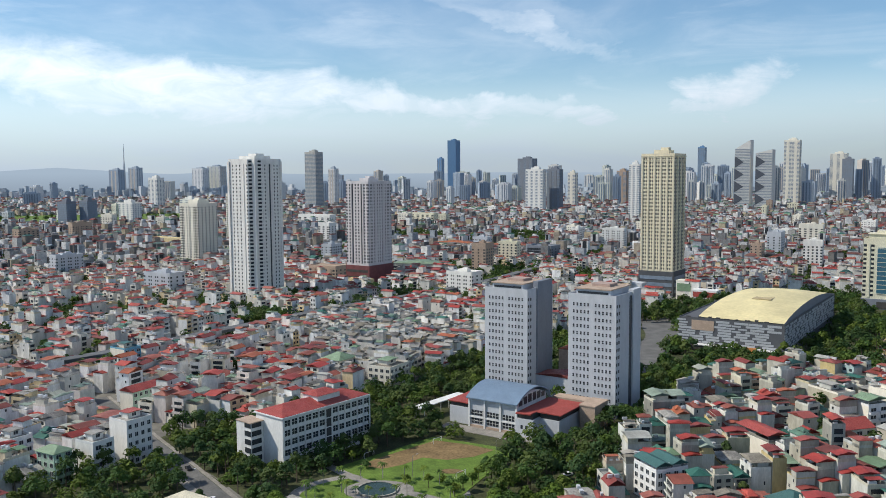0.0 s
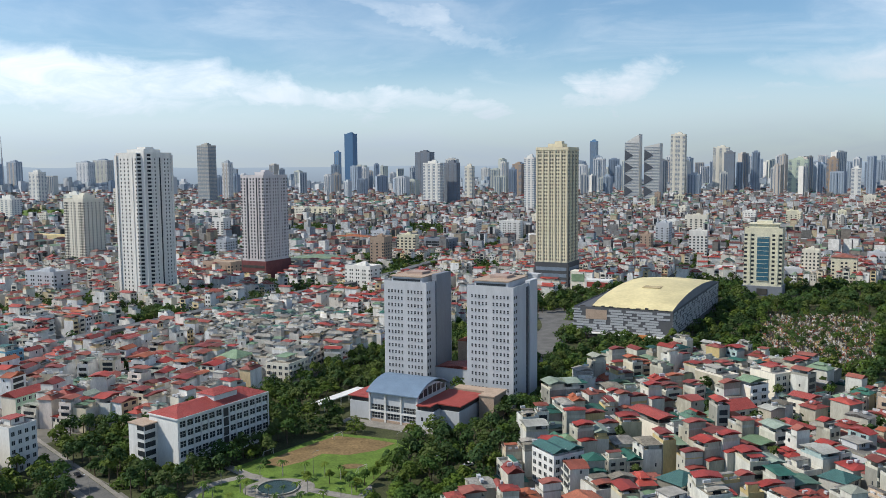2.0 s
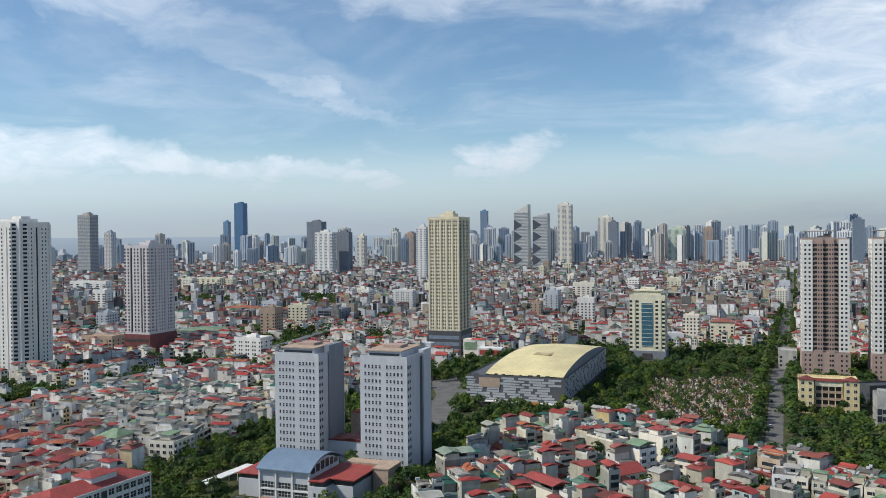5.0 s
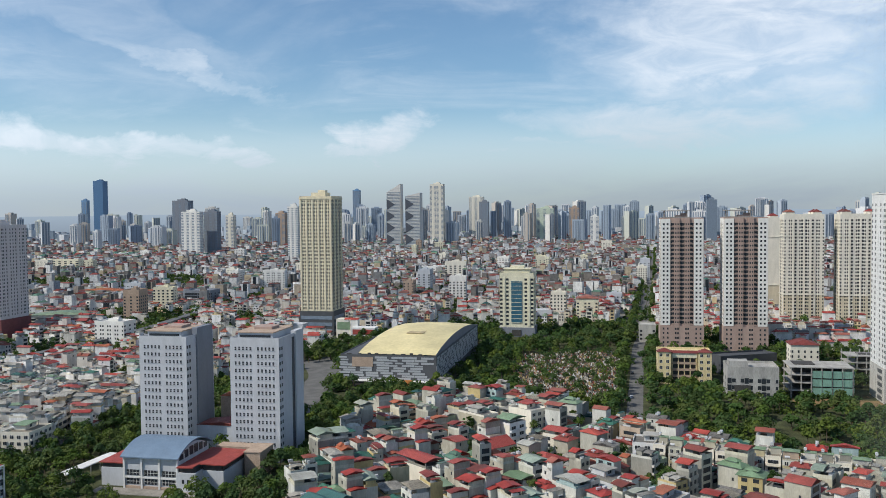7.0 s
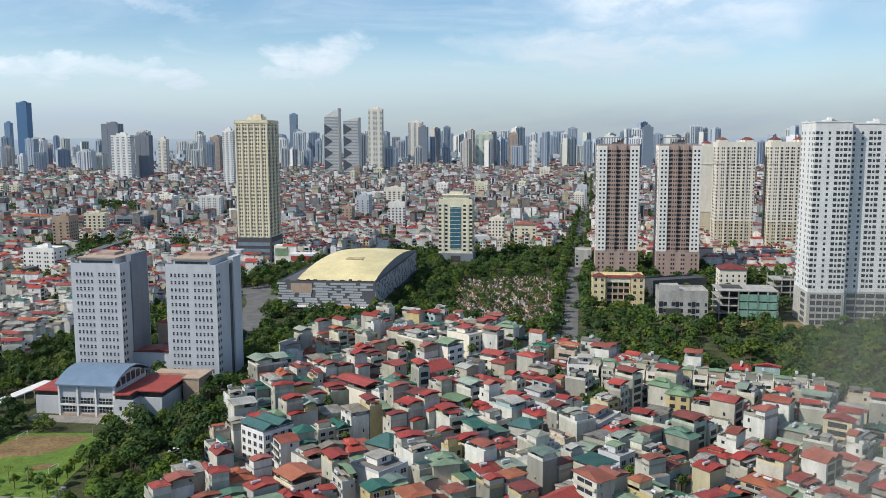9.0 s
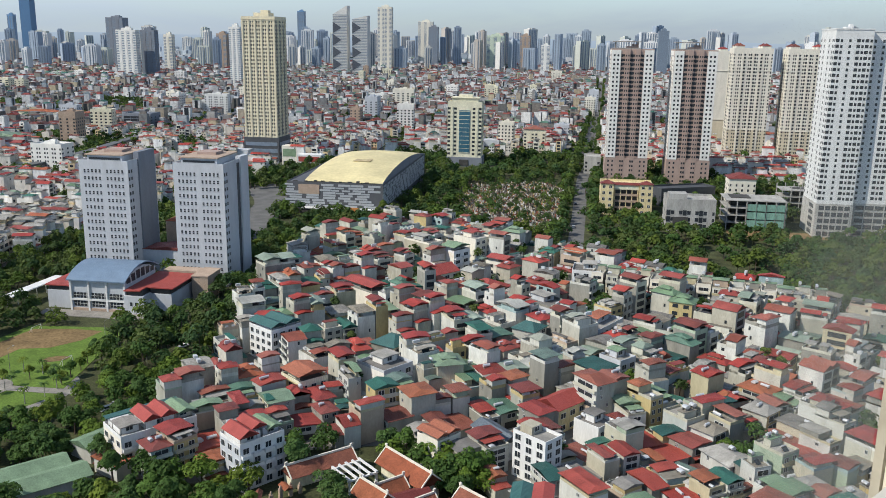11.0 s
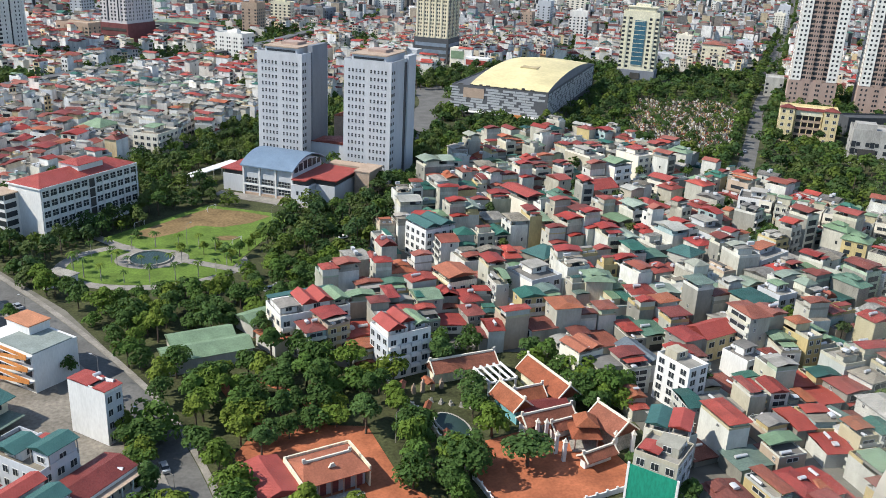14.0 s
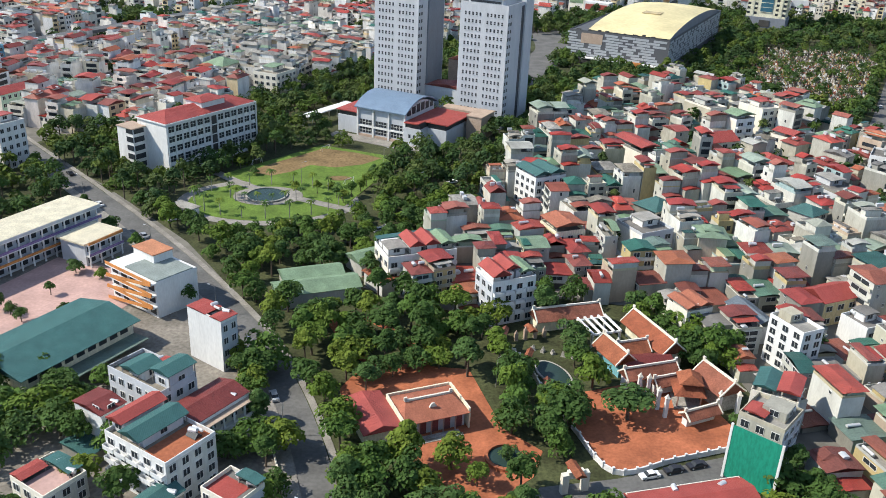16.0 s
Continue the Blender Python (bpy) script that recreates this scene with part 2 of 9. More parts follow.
M = {
    "palegreen": material("pale_green_sheet_roof", (0.22, 0.32, 0.20), 0.6, ribs=2.0, stain=0.25),
    "paint": material("painted_render", [tuple(0.73 * c for c in q) for q in PAINT], 0.85, by="object", grain=0.1, stain=0.18, streak=True),
    "cement": material("raw_render", [tuple(0.72 * c for c in q) for q in CEMENT], 0.9, by="object", grain=0.12, stain=0.22, streak=True),
    "red": material("red_sheet_roof", [(0.9 * q[0], q[1], q[2]) for q in RED], 0.55, by="object", ribs=2.2, stain=0.3),
    "green": material("green_sheet_roof", GREEN, 0.55, by="object", ribs=2.2, stain=0.3),
    "grey": material("concrete_roof", GREYROOF, 0.9, by="object", grain=0.18, stain=0.35, scale=0.5),
    "tile": material("clay_tile_roof", [(0.36, 0.12, 0.06), (0.33, 0.10, 0.05), (0.30, 0.11, 0.07)], 0.8, by="object", ribs=4.0, stain=0.4),
    "glass": material("dark_glass", (0.035, 0.042, 0.05), 0.35, grain=0.3, stain=0.3, spec=0.25),
    "frame": material("white_frame", (0.70, 0.70, 0.68), 0.5),
    "steel": material("steel_tank", (0.66, 0.67, 0.68), 0.4, metal=0.35, grain=0.1, stain=0.1),
    "dark": material("near_black", (0.07, 0.068, 0.065), 0.8),
    "rail": material("railing", (0.30, 0.28, 0.26), 0.6),
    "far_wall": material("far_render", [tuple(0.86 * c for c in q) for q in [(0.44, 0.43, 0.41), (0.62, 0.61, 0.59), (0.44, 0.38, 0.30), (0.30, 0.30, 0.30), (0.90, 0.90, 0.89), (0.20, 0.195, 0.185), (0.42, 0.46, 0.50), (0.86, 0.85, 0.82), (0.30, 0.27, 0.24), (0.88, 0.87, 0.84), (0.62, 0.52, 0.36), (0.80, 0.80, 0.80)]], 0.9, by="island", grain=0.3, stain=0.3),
    "town_paint": material("town_paint", [tuple(0.84 * c for c in q) for q in PAINT], 0.9, by="tone", grain=0.15, stain=0.25, streak=True),
    "town_side": material("town_render", [tuple(0.84 * c for c in q) for q in CEMENT], 0.9, by="tone", grain=0.15, stain=0.28, streak=True),
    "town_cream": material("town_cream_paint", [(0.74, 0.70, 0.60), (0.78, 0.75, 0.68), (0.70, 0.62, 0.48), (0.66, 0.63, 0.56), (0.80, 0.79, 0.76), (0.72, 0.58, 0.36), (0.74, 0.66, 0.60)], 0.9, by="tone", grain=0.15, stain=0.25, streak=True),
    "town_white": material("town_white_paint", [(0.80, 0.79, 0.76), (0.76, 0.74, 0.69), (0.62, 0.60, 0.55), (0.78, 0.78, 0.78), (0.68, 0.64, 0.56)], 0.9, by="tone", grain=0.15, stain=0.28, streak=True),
    "town_pale": material("town_pale_sheet", [(0.34, 0.36, 0.30), (0.28, 0.34, 0.28), (0.42, 0.42, 0.38), (0.24, 0.30, 0.24), (0.38, 0.35, 0.30)], 0.7, by="tone", grain=0.2, stain=0.35, scale=0.3),
    "town_red": material("town_red_roof", RED, 0.6, by="tone", grain=0.2, stain=0.35, scale=0.3),
    "town_green": material("town_green_roof", GREEN, 0.6, by="tone", grain=0.2, stain=0.35, scale=0.3),
    "town_grey": material("town_flat_roof", [tuple(0.95 * c for c in q) for q in GREYROOF], 0.9, by="tone", grain=0.4, stain=0.45, scale=0.3),
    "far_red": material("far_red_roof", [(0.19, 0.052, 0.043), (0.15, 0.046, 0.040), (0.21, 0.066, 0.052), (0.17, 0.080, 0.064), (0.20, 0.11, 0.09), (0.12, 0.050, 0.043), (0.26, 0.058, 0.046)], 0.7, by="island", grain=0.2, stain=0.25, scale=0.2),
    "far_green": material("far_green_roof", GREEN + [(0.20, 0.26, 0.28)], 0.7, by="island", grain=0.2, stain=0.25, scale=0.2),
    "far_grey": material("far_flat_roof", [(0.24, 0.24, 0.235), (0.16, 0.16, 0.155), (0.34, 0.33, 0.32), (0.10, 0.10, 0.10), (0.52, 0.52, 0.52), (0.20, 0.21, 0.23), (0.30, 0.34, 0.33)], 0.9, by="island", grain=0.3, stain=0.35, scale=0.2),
    "redfix": material("bright_red_sheet", (0.37, 0.075, 0.062), 0.6, ribs=2.0, stain=0.2, grain=0.12),
    "tealfix": material("dark_teal_sheet", (0.05, 0.135, 0.128), 0.55, ribs=1.6, stain=0.2, grain=0.12),
    "dirt": material("packed_dirt", (0.25, 0.225, 0.19), 0.95, grain=0.35, stain=0.4, scale=0.25),
    "asphalt": material("asphalt", (0.15, 0.148, 0.142), 0.9, grain=0.2, stain=0.3, scale=0.3),
    "paving": material("paving", (0.30, 0.28, 0.25), 0.9, grain=0.25, stain=0.3, scale=0.5),
    "brickpave": material("clay_paving", (0.44, 0.145, 0.07), 0.85, grain=0.25, stain=0.35, scale=0.35),
    "pinkpave": material("pink_yard", (0.52, 0.34, 0.30), 0.9, grain=0.15, stain=0.2, scale=0.3),
    # tree shade is put into this ground's dark base colour
    "shaded_turf": material("shaded_turf", (0.075, 0.085, 0.035), 1.0, grain=0.5, stain=0.5, scale=0.3, bump=0.1),
    "lawn": material("lawn", (0.13, 0.21, 0.035), 1.0, grain=0.35, stain=0.3, scale=0.35, bump=0.05),
    "bare": material("worn_turf", (0.25, 0.17, 0.08), 1.0, grain=0.4, stain=0.4, scale=0.25),
    "water": material("pond_water", (0.03, 0.055, 0.05), 0.25, spec=0.2, grain=0.1, stain=0.1),
    "trunk": material("bark", (0.13, 0.10, 0.075), 0.95, scale=3, grain=0.4),
    "white": material("white_wall", (0.70, 0.70, 0.685), 0.8, stain=0.12, grain=0.1, streak=True),
    "bluegrey": material("grey_panel_wall", (0.50, 0.52, 0.55), 0.75, stain=0.1, grain=0.08, streak=True),
    "dkbluegrey": material("dark_grey_panel", (0.20, 0.22, 0.255), 0.75, stain=0.1, grain=0.1, streak=True),
    "beige": material("beige_tower_wall", (0.70, 0.63, 0.46), 0.8, stain=0.12, grain=0.1, streak=True),
    "creamw": material("cream_tower_wall", (0.72, 0.68, 0.58), 0.8, stain=0.1, grain=0.1, streak=True),
    "whitetower": material("white_tower_wall", (0.76, 0.745, 0.70), 0.8, stain=0.12, grain=0.1, streak=True),
    "pinkw": material("pinkish_tower_wall", (0.60, 0.57, 0.57), 0.8, stain=0.12, grain=0.1, streak=True),
    "brown": material("brown_tower_wall", (0.40, 0.295, 0.25), 0.8, stain=0.12, grain=0.12, streak=True),
    "maroonroof": material("maroon_sheet_roof", (0.20, 0.045, 0.04), 0.6, ribs=2.0, stain=0.25),
    "maroon": material("maroon_podium", (0.20, 0.07, 0.07), 0.7, stain=0.2),
    "yellow": material("yellow_wall", (0.70, 0.59, 0.34), 0.8, stain=0.15, streak=True),
    "paleyellow": material("pale_yellow_wall", (0.74, 0.70, 0.53), 0.8, stain=0.12, streak=True),
    "blueglass": material("blue_glass", (0.13, 0.26, 0.44), 0.35, spec=0.7, grain=0.2, stain=0.2),
    "tealglass": material("dark_teal_glass", (0.04, 0.13, 0.19), 0.3, spec=0.5, grain=0.15, stain=0.15),
    "deepblue": material("deep_blue_glass", (0.09, 0.18, 0.31), 0.4, spec=0.3, grain=0.1, stain=0.1),
    # railway deck: its shade is put into the dark base colour
    "darkdeck": material("shaded_concrete", (0.13, 0.135, 0.14), 0.9, grain=0.2, stain=0.3, scale=0.1),
    # skyline walls and glass have distance haze mixed into their blue-grey
    "fartower": material("far_tower_haze_tint", [(0.40, 0.45, 0.51), (0.54, 0.56, 0.58), (0.34, 0.40, 0.47), (0.60, 0.59, 0.56), (0.46, 0.42, 0.38), (0.30, 0.36, 0.44), (0.66, 0.66, 0.66), (0.50, 0.52, 0.47)], 0.85, by="object", stain=0.1, grain=0.08),
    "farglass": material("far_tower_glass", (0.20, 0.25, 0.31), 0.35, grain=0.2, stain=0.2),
    "blueroof": material("blue_sheet_roof", (0.17, 0.24, 0.33), 0.5, ribs=1.2, stain=0.12, grain=0.1),
    "yellowroof": material("yellow_sheet_roof", (0.72, 0.62, 0.34), 0.6, stain=0.2, grain=0.12, scale=0.12),
    "sand": material("tan_stone", (0.45, 0.34, 0.26), 0.85, stain=0.15),
    "net": material("green_netting", (0.20, 0.36, 0.29), 0.6, stain=0.2, streak=True),
    "greensheet": material("green_sheet", (0.015, 0.26, 0.17), 0.6, stain=0.2, streak=True),
    "stone": material("weathered_stone", (0.40, 0.38, 0.34), 0.9, grain=0.35, stain=0.4),
    "orange": material("orange_paint", (0.62, 0.26, 0.08), 0.7),
    "violet": material("violet_paint", (0.25, 0.18, 0.36), 0.7),
}


def leaf_material(name, colours, by):
    m = material(name, colours, 0.75, by=by, grain=0.35, stain=0.3, scale=0.5, spec=0.2)
    t = m.node_tree
    bsdf = t.nodes["Principled BSDF"]
    out = t.nodes["Material Output"]
    tr = t.nodes.new("ShaderNodeBsdfTranslucent")
    tr.inputs[0].default_value = (0.10, 0.16, 0.02, 1)
    mix = t.nodes.new("ShaderNodeMixShader")
    mix.inputs[0].default_value = 0.2
    wire(t, bsdf, 0, mix, 1)
    wire(t, tr, 0, mix, 2)
    wire(t, mix, 0, out, 0)
    return m


LEAF = [(0.066, 0.128, 0.030), (0.050, 0.100, 0.028), (0.096, 0.158, 0.028), (0.058, 0.112, 0.038), (0.122, 0.172, 0.030), (0.044, 0.090, 0.026)]
M["leaf"] = leaf_material("foliage", [(1.45 * r, 1.4 * g, 1.1 * b) for r, g, b in LEAF], "object")
M["far_leaf"] = leaf_material("far_foliage", LEAF + [(0.11, 0.15, 0.04), (0.085, 0.125, 0.035), (0.06, 0.10, 0.03)], "tone")


def ground_material():
    m = material("city_ground", (0.20, 0.19, 0.165), 0.95, grain=0.3, stain=0.3, scale=0.05)
    return m


M["ground"] = ground_material()

# ---- mesh tools ----


class Geo:
    def __init__(self):
        self.v, self.f, self.m = [], [], []

    def add(self, pts, faces, m=0):
        k = len(self.v)
        self.v += [tuple(p) for p in pts]
        self.f += [tuple(k + i for i in f) for f in faces]
        self.m += [m] * len(faces) if isinstance(m, int) else list(m)
        return self

    def box(self, x, y, z, sx, sy, sz, ang=0.0, m=0, top=None, tx=1.0, ty=1.0):
        """A box standing at z on its base, turned by ang; the top may be drawn in to make a roof."""
        c, s = math.cos(ang), math.sin(ang)
        pts = []
        for zz, kx, ky in ((z, 1, 1), (z + sz, tx, ty)):
            for a, b in ((-1, -1), (1, -1), (1, 1), (-1, 1)):
                u, w = a * sx / 2 * kx, b * sy / 2 * ky
                pts.append((x + c * u - s * w, y + s * u + c * w, zz))
        t = m if top is None else top
        return self.add(pts, [(0, 1, 5, 4), (1, 2, 6, 5), (2, 3, 7, 6), (3, 0, 4, 7), (4, 5, 6, 7), (3, 2, 1, 0)], [m, m, m, m, t, m])

    def slope(self, x, y, z, sx, sy, h, m=0, over=0.35, thick=0.12, hip=0.0):
        """A pitched roof with its ridge along y, with eaves and some thickness."""
        a, b, r = sx / 2 + over, sy / 2 + over, sy / 2 + over - hip
        pts = [(x - a, y - b, z), (x + a, y - b, z), (x + a, y + b, z), (x - a, y + b, z), (x, y - r, z + h), (x, y + r, z + h)]
        pts += [(p[0], p[1], p[2] - thick) for p in pts]
        f = [(0, 4, 5, 3), (1, 2, 5, 4), (0, 1, 4), (2, 3, 5), (6, 9, 11, 10), (7, 10, 11, 8), (6, 10, 7), (8, 11, 9),
             (0, 6, 7, 1), (1, 7, 8, 2), (2, 8, 9, 3), (3, 9, 6, 0)]
        return self.add(pts, f, m)

    def parapet(self, w, d, z, h, t=0.3, m=0):
        """One closed low wall round a flat roof."""
        pts = []
        for a, b in ((w / 2, d / 2), (w / 2 - t, d / 2 - t)):
            for zz in (z, z + h):
                pts += [(-a, -b, zz), (a, -b, zz), (a, b, zz), (-a, b, zz)]
        f = []
        for k in range(4):
            j = (k + 1) % 4
            f += [(k, j, 4 + j, 4 + k), (8 + j, 8 + k, 12 + k, 12 + j), (4 + k, 4 + j, 12 + j, 12 + k)]
        return self.add(pts, f, m)

    def tray(self, x, y, z, sx, sy, h, t=0.08, floor=0.16, m=0):
        """A balcony: a floor with a low wall round it, in one piece."""
        pts = []
        for a, b, zz in ((sx / 2, sy / 2, z), (sx / 2, sy / 2, z + h), (sx / 2 - t, sy / 2 - t, z + h), (sx / 2 - t, sy / 2 - t, z + floor)):
            pts += [(x - a, y - b, zz), (x + a, y - b, zz), (x + a, y + b, zz), (x - a, y + b, zz)]
        f = [(3, 2, 1, 0), (12, 13, 14, 15)]
        for r in range(3):
            for k in range(4):
                j = (k + 1) % 4
                f.append((4 * r + k, 4 * r + j, 4 * r + 4 + j, 4 * r + 4 + k))
        return self.add(pts, f, m)

    def tube(self, p, q, r, n=8, m=0, r2=None):
        p, q = Vector(p), Vector(q)
        d = (q - p).normalized()
        e = d.orthogonal().normalized()
        g = d.cross(e)
        r2 = r if r2 is None else r2
        pts = [p + (e * math.cos(2 * math.pi * k / n) + g * math.sin(2 * math.pi * k / n)) * r for k in range(n)]
        pts += [q + (e * math.cos(2 * math.pi * k / n) + g * math.sin(2 * math.pi * k / n)) * r2 for k in range(n)]
        f = [(k, (k + 1) % n, n + (k + 1) % n, n + k) for k in range(n)] + [tuple(range(n - 1, -1, -1)), tuple(range(n, 2 * n))]
        return self.add(pts, f, m)

    def plate(self, poly, z0, z1, m=0, top=None):
        """A polygon drawn up from z0 to z1."""
        n = len(poly)
        area = sum(poly[k][0] * poly[(k + 1) % n][1] - poly[(k + 1) % n][0] * poly[k][1] for k in range(n))
        if area < 0:
            poly = poly[::-1]
        pts = [(p[0], p[1], z0) for p in poly] + [(p[0], p[1], z1) for p in poly]
        f = [(k, (k + 1) % n, n + (k + 1) % n, n + k) for k in range(n)] + [tuple(range(n, 2 * n)), tuple(range(n - 1, -1, -1))]
        t = m if top is None else top
        return self.add(pts, f, [m] * n + [t, m])

    def mesh(self, name, mats):
        me = bpy.data.meshes.new(name)
        me.from_pydata(self.v, [], self.f)
        for x in mats:
            me.materials.append(M[x])
        me.polygons.foreach_set("material_index", self.m)
        me.update()
        return me


def part(name, geo, mats, parent=None, label="", at=None):
    """One mesh object, linked under a thing or a part."""
    me = geo.mesh(name, mats) if isinstance(geo, Geo) else geo
    ob = new(name, me)
    if parent is not None:
        ob.parent = parent
    if at is not None:
        ob.matrix_basis = at
    if label:
        tagged(ob, label)
    return ob


def thing(name, label, category, at, group="", kind=""):
    ob = new(name)
    ob.empty_display_size = 1.0
    ob.matrix_basis = at
    return tagged(ob, label, category, group, kind)


def turned(x, y, z=0.0, deg=0.0):
    return pose(x, y, z, 0, 0, deg)


def polar(azimuth, dist):
    a = radians(azimuth)
    return dist * math.sin(a), dist * math.cos(a)


def inside(px, py, poly):
    """Which of the points lie in the polygon."""
    px, py = np.asarray(px, float), np.asarray(py, float)
    hit = np.zeros(px.shape, bool)
    for (x0, y0), (x1, y1) in zip(poly, poly[1:] + poly[:1]):
        if y0 == y1:
            continue
        cross = ((y0 > py) != (y1 > py)) & (px < (x1 - x0) * (py - y0) / (y1 - y0) + x0)
        hit ^= cross
    return hit


def ribbon(line, width, side=0.0):
    """The outline of a strip along a line, moved sideways."""
    pts = [Vector((*p, 0)) for p in line]
    left, right = [], []
    for k, p in enumerate(pts):
        d = (pts[min(k + 1, len(pts) - 1)] - pts[max(k - 1, 0)]).normalized()
        nrm = Vector((-d.y, d.x, 0))
        left.append((p + nrm * (side + width / 2)).to_2d())
        right.append((p + nrm * (side - width / 2)).to_2d())
    return left, right


def strip(name, line, width, z, mat, side=0.0, thick=0.04, label="", category="road"):
    left, right = ribbon(line, width, side)
    g = Geo()
    n = len(line)
    pts = [(*p, z) for p in left] + [(*p, z) for p in right] + [(*p, z - thick) for p in left] + [(*p, z - thick) for p in right]
    f = []
    for k in range(n - 1):
        f += [(n + k, n + k + 1, k + 1, k), (k, k + 1, 2 * n + k + 1, 2 * n + k), (3 * n + k, 3 * n + k + 1, n + k + 1, n + k)]
    g.add(pts, f)
    return tagged(part(name, g, [mat]), label, category, kind="structure")


def curve(points, step=6):
    """A smooth line through the points."""
    out = []
    p = [Vector(q) for q in points]
    p = [2 * p[0] - p[1]] + p + [2 * p[-1] - p[-2]]
    for k in range(1, len(p) - 2):
        for j in range(step):
            u = j / step
            a, b, c, d = p[k - 1], p[k], p[k + 1], p[k + 2]
            out.append(0.5 * ((2 * b) + (c - a) * u + (2 * a - 5 * b + 4 * c - d) * u * u + (3 * b - a - 3 * c + d) * u ** 3))
    out.append(p[-2])
    return [tuple(q) for q in out]


# ---- plan ----
GRID = -34.0
CAMPUS = [(-84, 312), (-46, 258), (-20, 207), (8, 224), (38, 262), (58, 300), (70, 335), (100, 385), (133, 450), (120, 472), (60, 470),
          (20, 510), (-40, 430), (-62, 400), (-75, 372), (-110, 378), (-125, 360)]
EAST = [(20, 510), (60, 470), (120, 472), (133, 450), (160, 472), (205, 472), (232, 422), (252, 352), (268, 300), (288, 256), (345, 190), (430, 230), (520, 330),
        (560, 430), (520, 560), (490, 690), (440, 740), (340, 772), (280, 772), (205, 740), (120, 640)]
PARK = [(-20, 207), (-8, 172), (0, 130), (5, 80), (100, 80), (98, 130), (98, 170), (92, 207), (60, 216), (40, 203), (8, 224)]
SCHOOLYARD = [(-60, 268), (-40, 205), (-46, 176), (-95, 176), (-150, 230), (-140, 290), (-92, 305)]
CORNER = [(-46, 178), (-40, 206), (-24, 206), (-14, 178), (-6, 137), (-2, 80), (-90, 80), (-95, 178)]
LEFTGREEN = [(-165, 286), (-146, 304), (-126, 324), (-120, 352), (-78, 304), (-92, 284), (-100, 275), (-140, 275)]
VILLAGE = [(0, 60), (8, 224), (38, 262), (58, 300), (70, 335), (100, 385), (133, 450), (160, 475), (205, 475), (232, 422), (252, 352), (268, 300), (288, 256), (345, 190), (420, 120), (380, 40)]
TERRACES = [(-112, 600), (-78, 520), (-58, 440), (-32, 436), (22, 512), (34, 590), (-45, 655), (-95, 670)]
FIELDS = [(-1290, 2440), (-760, 2560), (-560, 2080), (-820, 1880), (-1010, 1930)]
# houses that stand out: nearest corner, turn, width, depth, height
STANDOUT = {
    "green_hips": (71, 283.2, 22, 13.0, 13.0, 11.5), "cream_yellow": (68, 239.1, 15, 10.1, 10.7, 9.5), "white_flat": (94.9, 237.6, 20, 12.5, 13.0, 9.5), "cream_gable": (162.7, 344.4, 16, 15.0, 12.0, 7.0),
    "wide_red": (173.6, 316.4, 18, 17.0, 14.0, 5.5), "white_end": (214.5, 311.0, -38, 12.6, 14.0, 12.0), "cream_red": (197.9, 341.6, 28, 9.0, 11.0, 9.0), "yellow_red": (132.5, 195.1, 17, 12.8, 9.3, 7.5),
    "slate_gable": (108.9, 186.7, 8, 6.5, 14.0, 5.5), "beige_pair": (90.2, 188.1, 18, 8.5, 8.0, 8.5), "white_small": (136.6, 181.2, 16, 8.1, 8.9, 6.5), "grey_slab": (168.3, 213.8, 14, 8.0, 9.0, 10.0),
    "blank_wall": (180.9, 275.4, 14, 12.0, 18.0, 9.0), "orange_terrace": (182.3, 244.9, 26, 19.0, 11.0, 9.0), "teal_cube": (160, 254, 30, 9.6, 9.0, 9.0), "tall_red": (196.3, 369.1, 20, 12.0, 15.0, 15.0),
    "tall_beige": (175, 377.6, 20, 10.0, 18.0, 13.0), "tall_cream": (179, 358.0, 20, 11.0, 9.0, 13.0), "blue_house": (123.8, 285.5, 22, 11.0, 8.9, 7.0), "teal_hip": (109.1, 264.3, 30, 12.0, 10.0, 7.0),
    "long_cream": (123.6, 322.5, 18, 9.0, 20.0, 9.0), "pale_villa": (208.5, 335.0, 0, 9.0, 8.0, 10.0), "window_tower": (-122.5, 326, 56, 11.5, 11.0, 17.0), "pale_green": (-141, 304.3, 60, 7.5, 10.0, 12.0),
    "white_plain": (-130, 312, 60, 9.5, 10.0, 13.0), "sky_blue": (-178.6, 476.3, 56, 11.0, 13.0, 15.0), "mint_row": (-147.2, 401.2, 60, 19.0, 9.0, 10.0), "corner_white": (-163, 316, 62, 10.0, 10.0, 13.0),
    "big_white": (-203, 593.8, 56, 18.0, 15.0, 14.0), "terrace_end": (-27.7, 436.3, 60, 18.0, 14.0, 12.5), "curved_cream": (-57.2, 463.2, 56, 15.0, 13.0, 11.0),
}


def middle(bx, by, deg, w, d):
    """The middle of a house whose nearest corner is given."""
    c, s = math.cos(radians(deg)), math.sin(radians(deg))
    return bx + c * w / 2 - s * d / 2, by + s * w / 2 + c * d / 2


ROAD = curve([(-175, 430), (-128, 362), (-90, 309), (-52, 253), (-24, 204), (-11.6, 172), (-3.4, 137), (2, 95)])
AVENUE = curve([(262, 380), (283, 408), (345, 495), (408, 584), (450, 640), (640, 900), (1080, 1500), (1500, 2080)])
VIADUCT = curve([(-420, 330), (-300, 410), (-213, 481), (-148, 572), (-83, 666), (24, 798), (101, 941), (177, 1064), (330, 1320)])

# ---- ground, roads and yards ----
g = Geo()
g.add([(-5200, -600, 0), (5200, -600, 0), (5200, 5600, 0), (-5200, 5600, 0)], [(0, 1, 2, 3)])
tagged(part("ground", g, ["ground"]), "dusty grey-brown city ground between the houses", "ground", kind="structure")

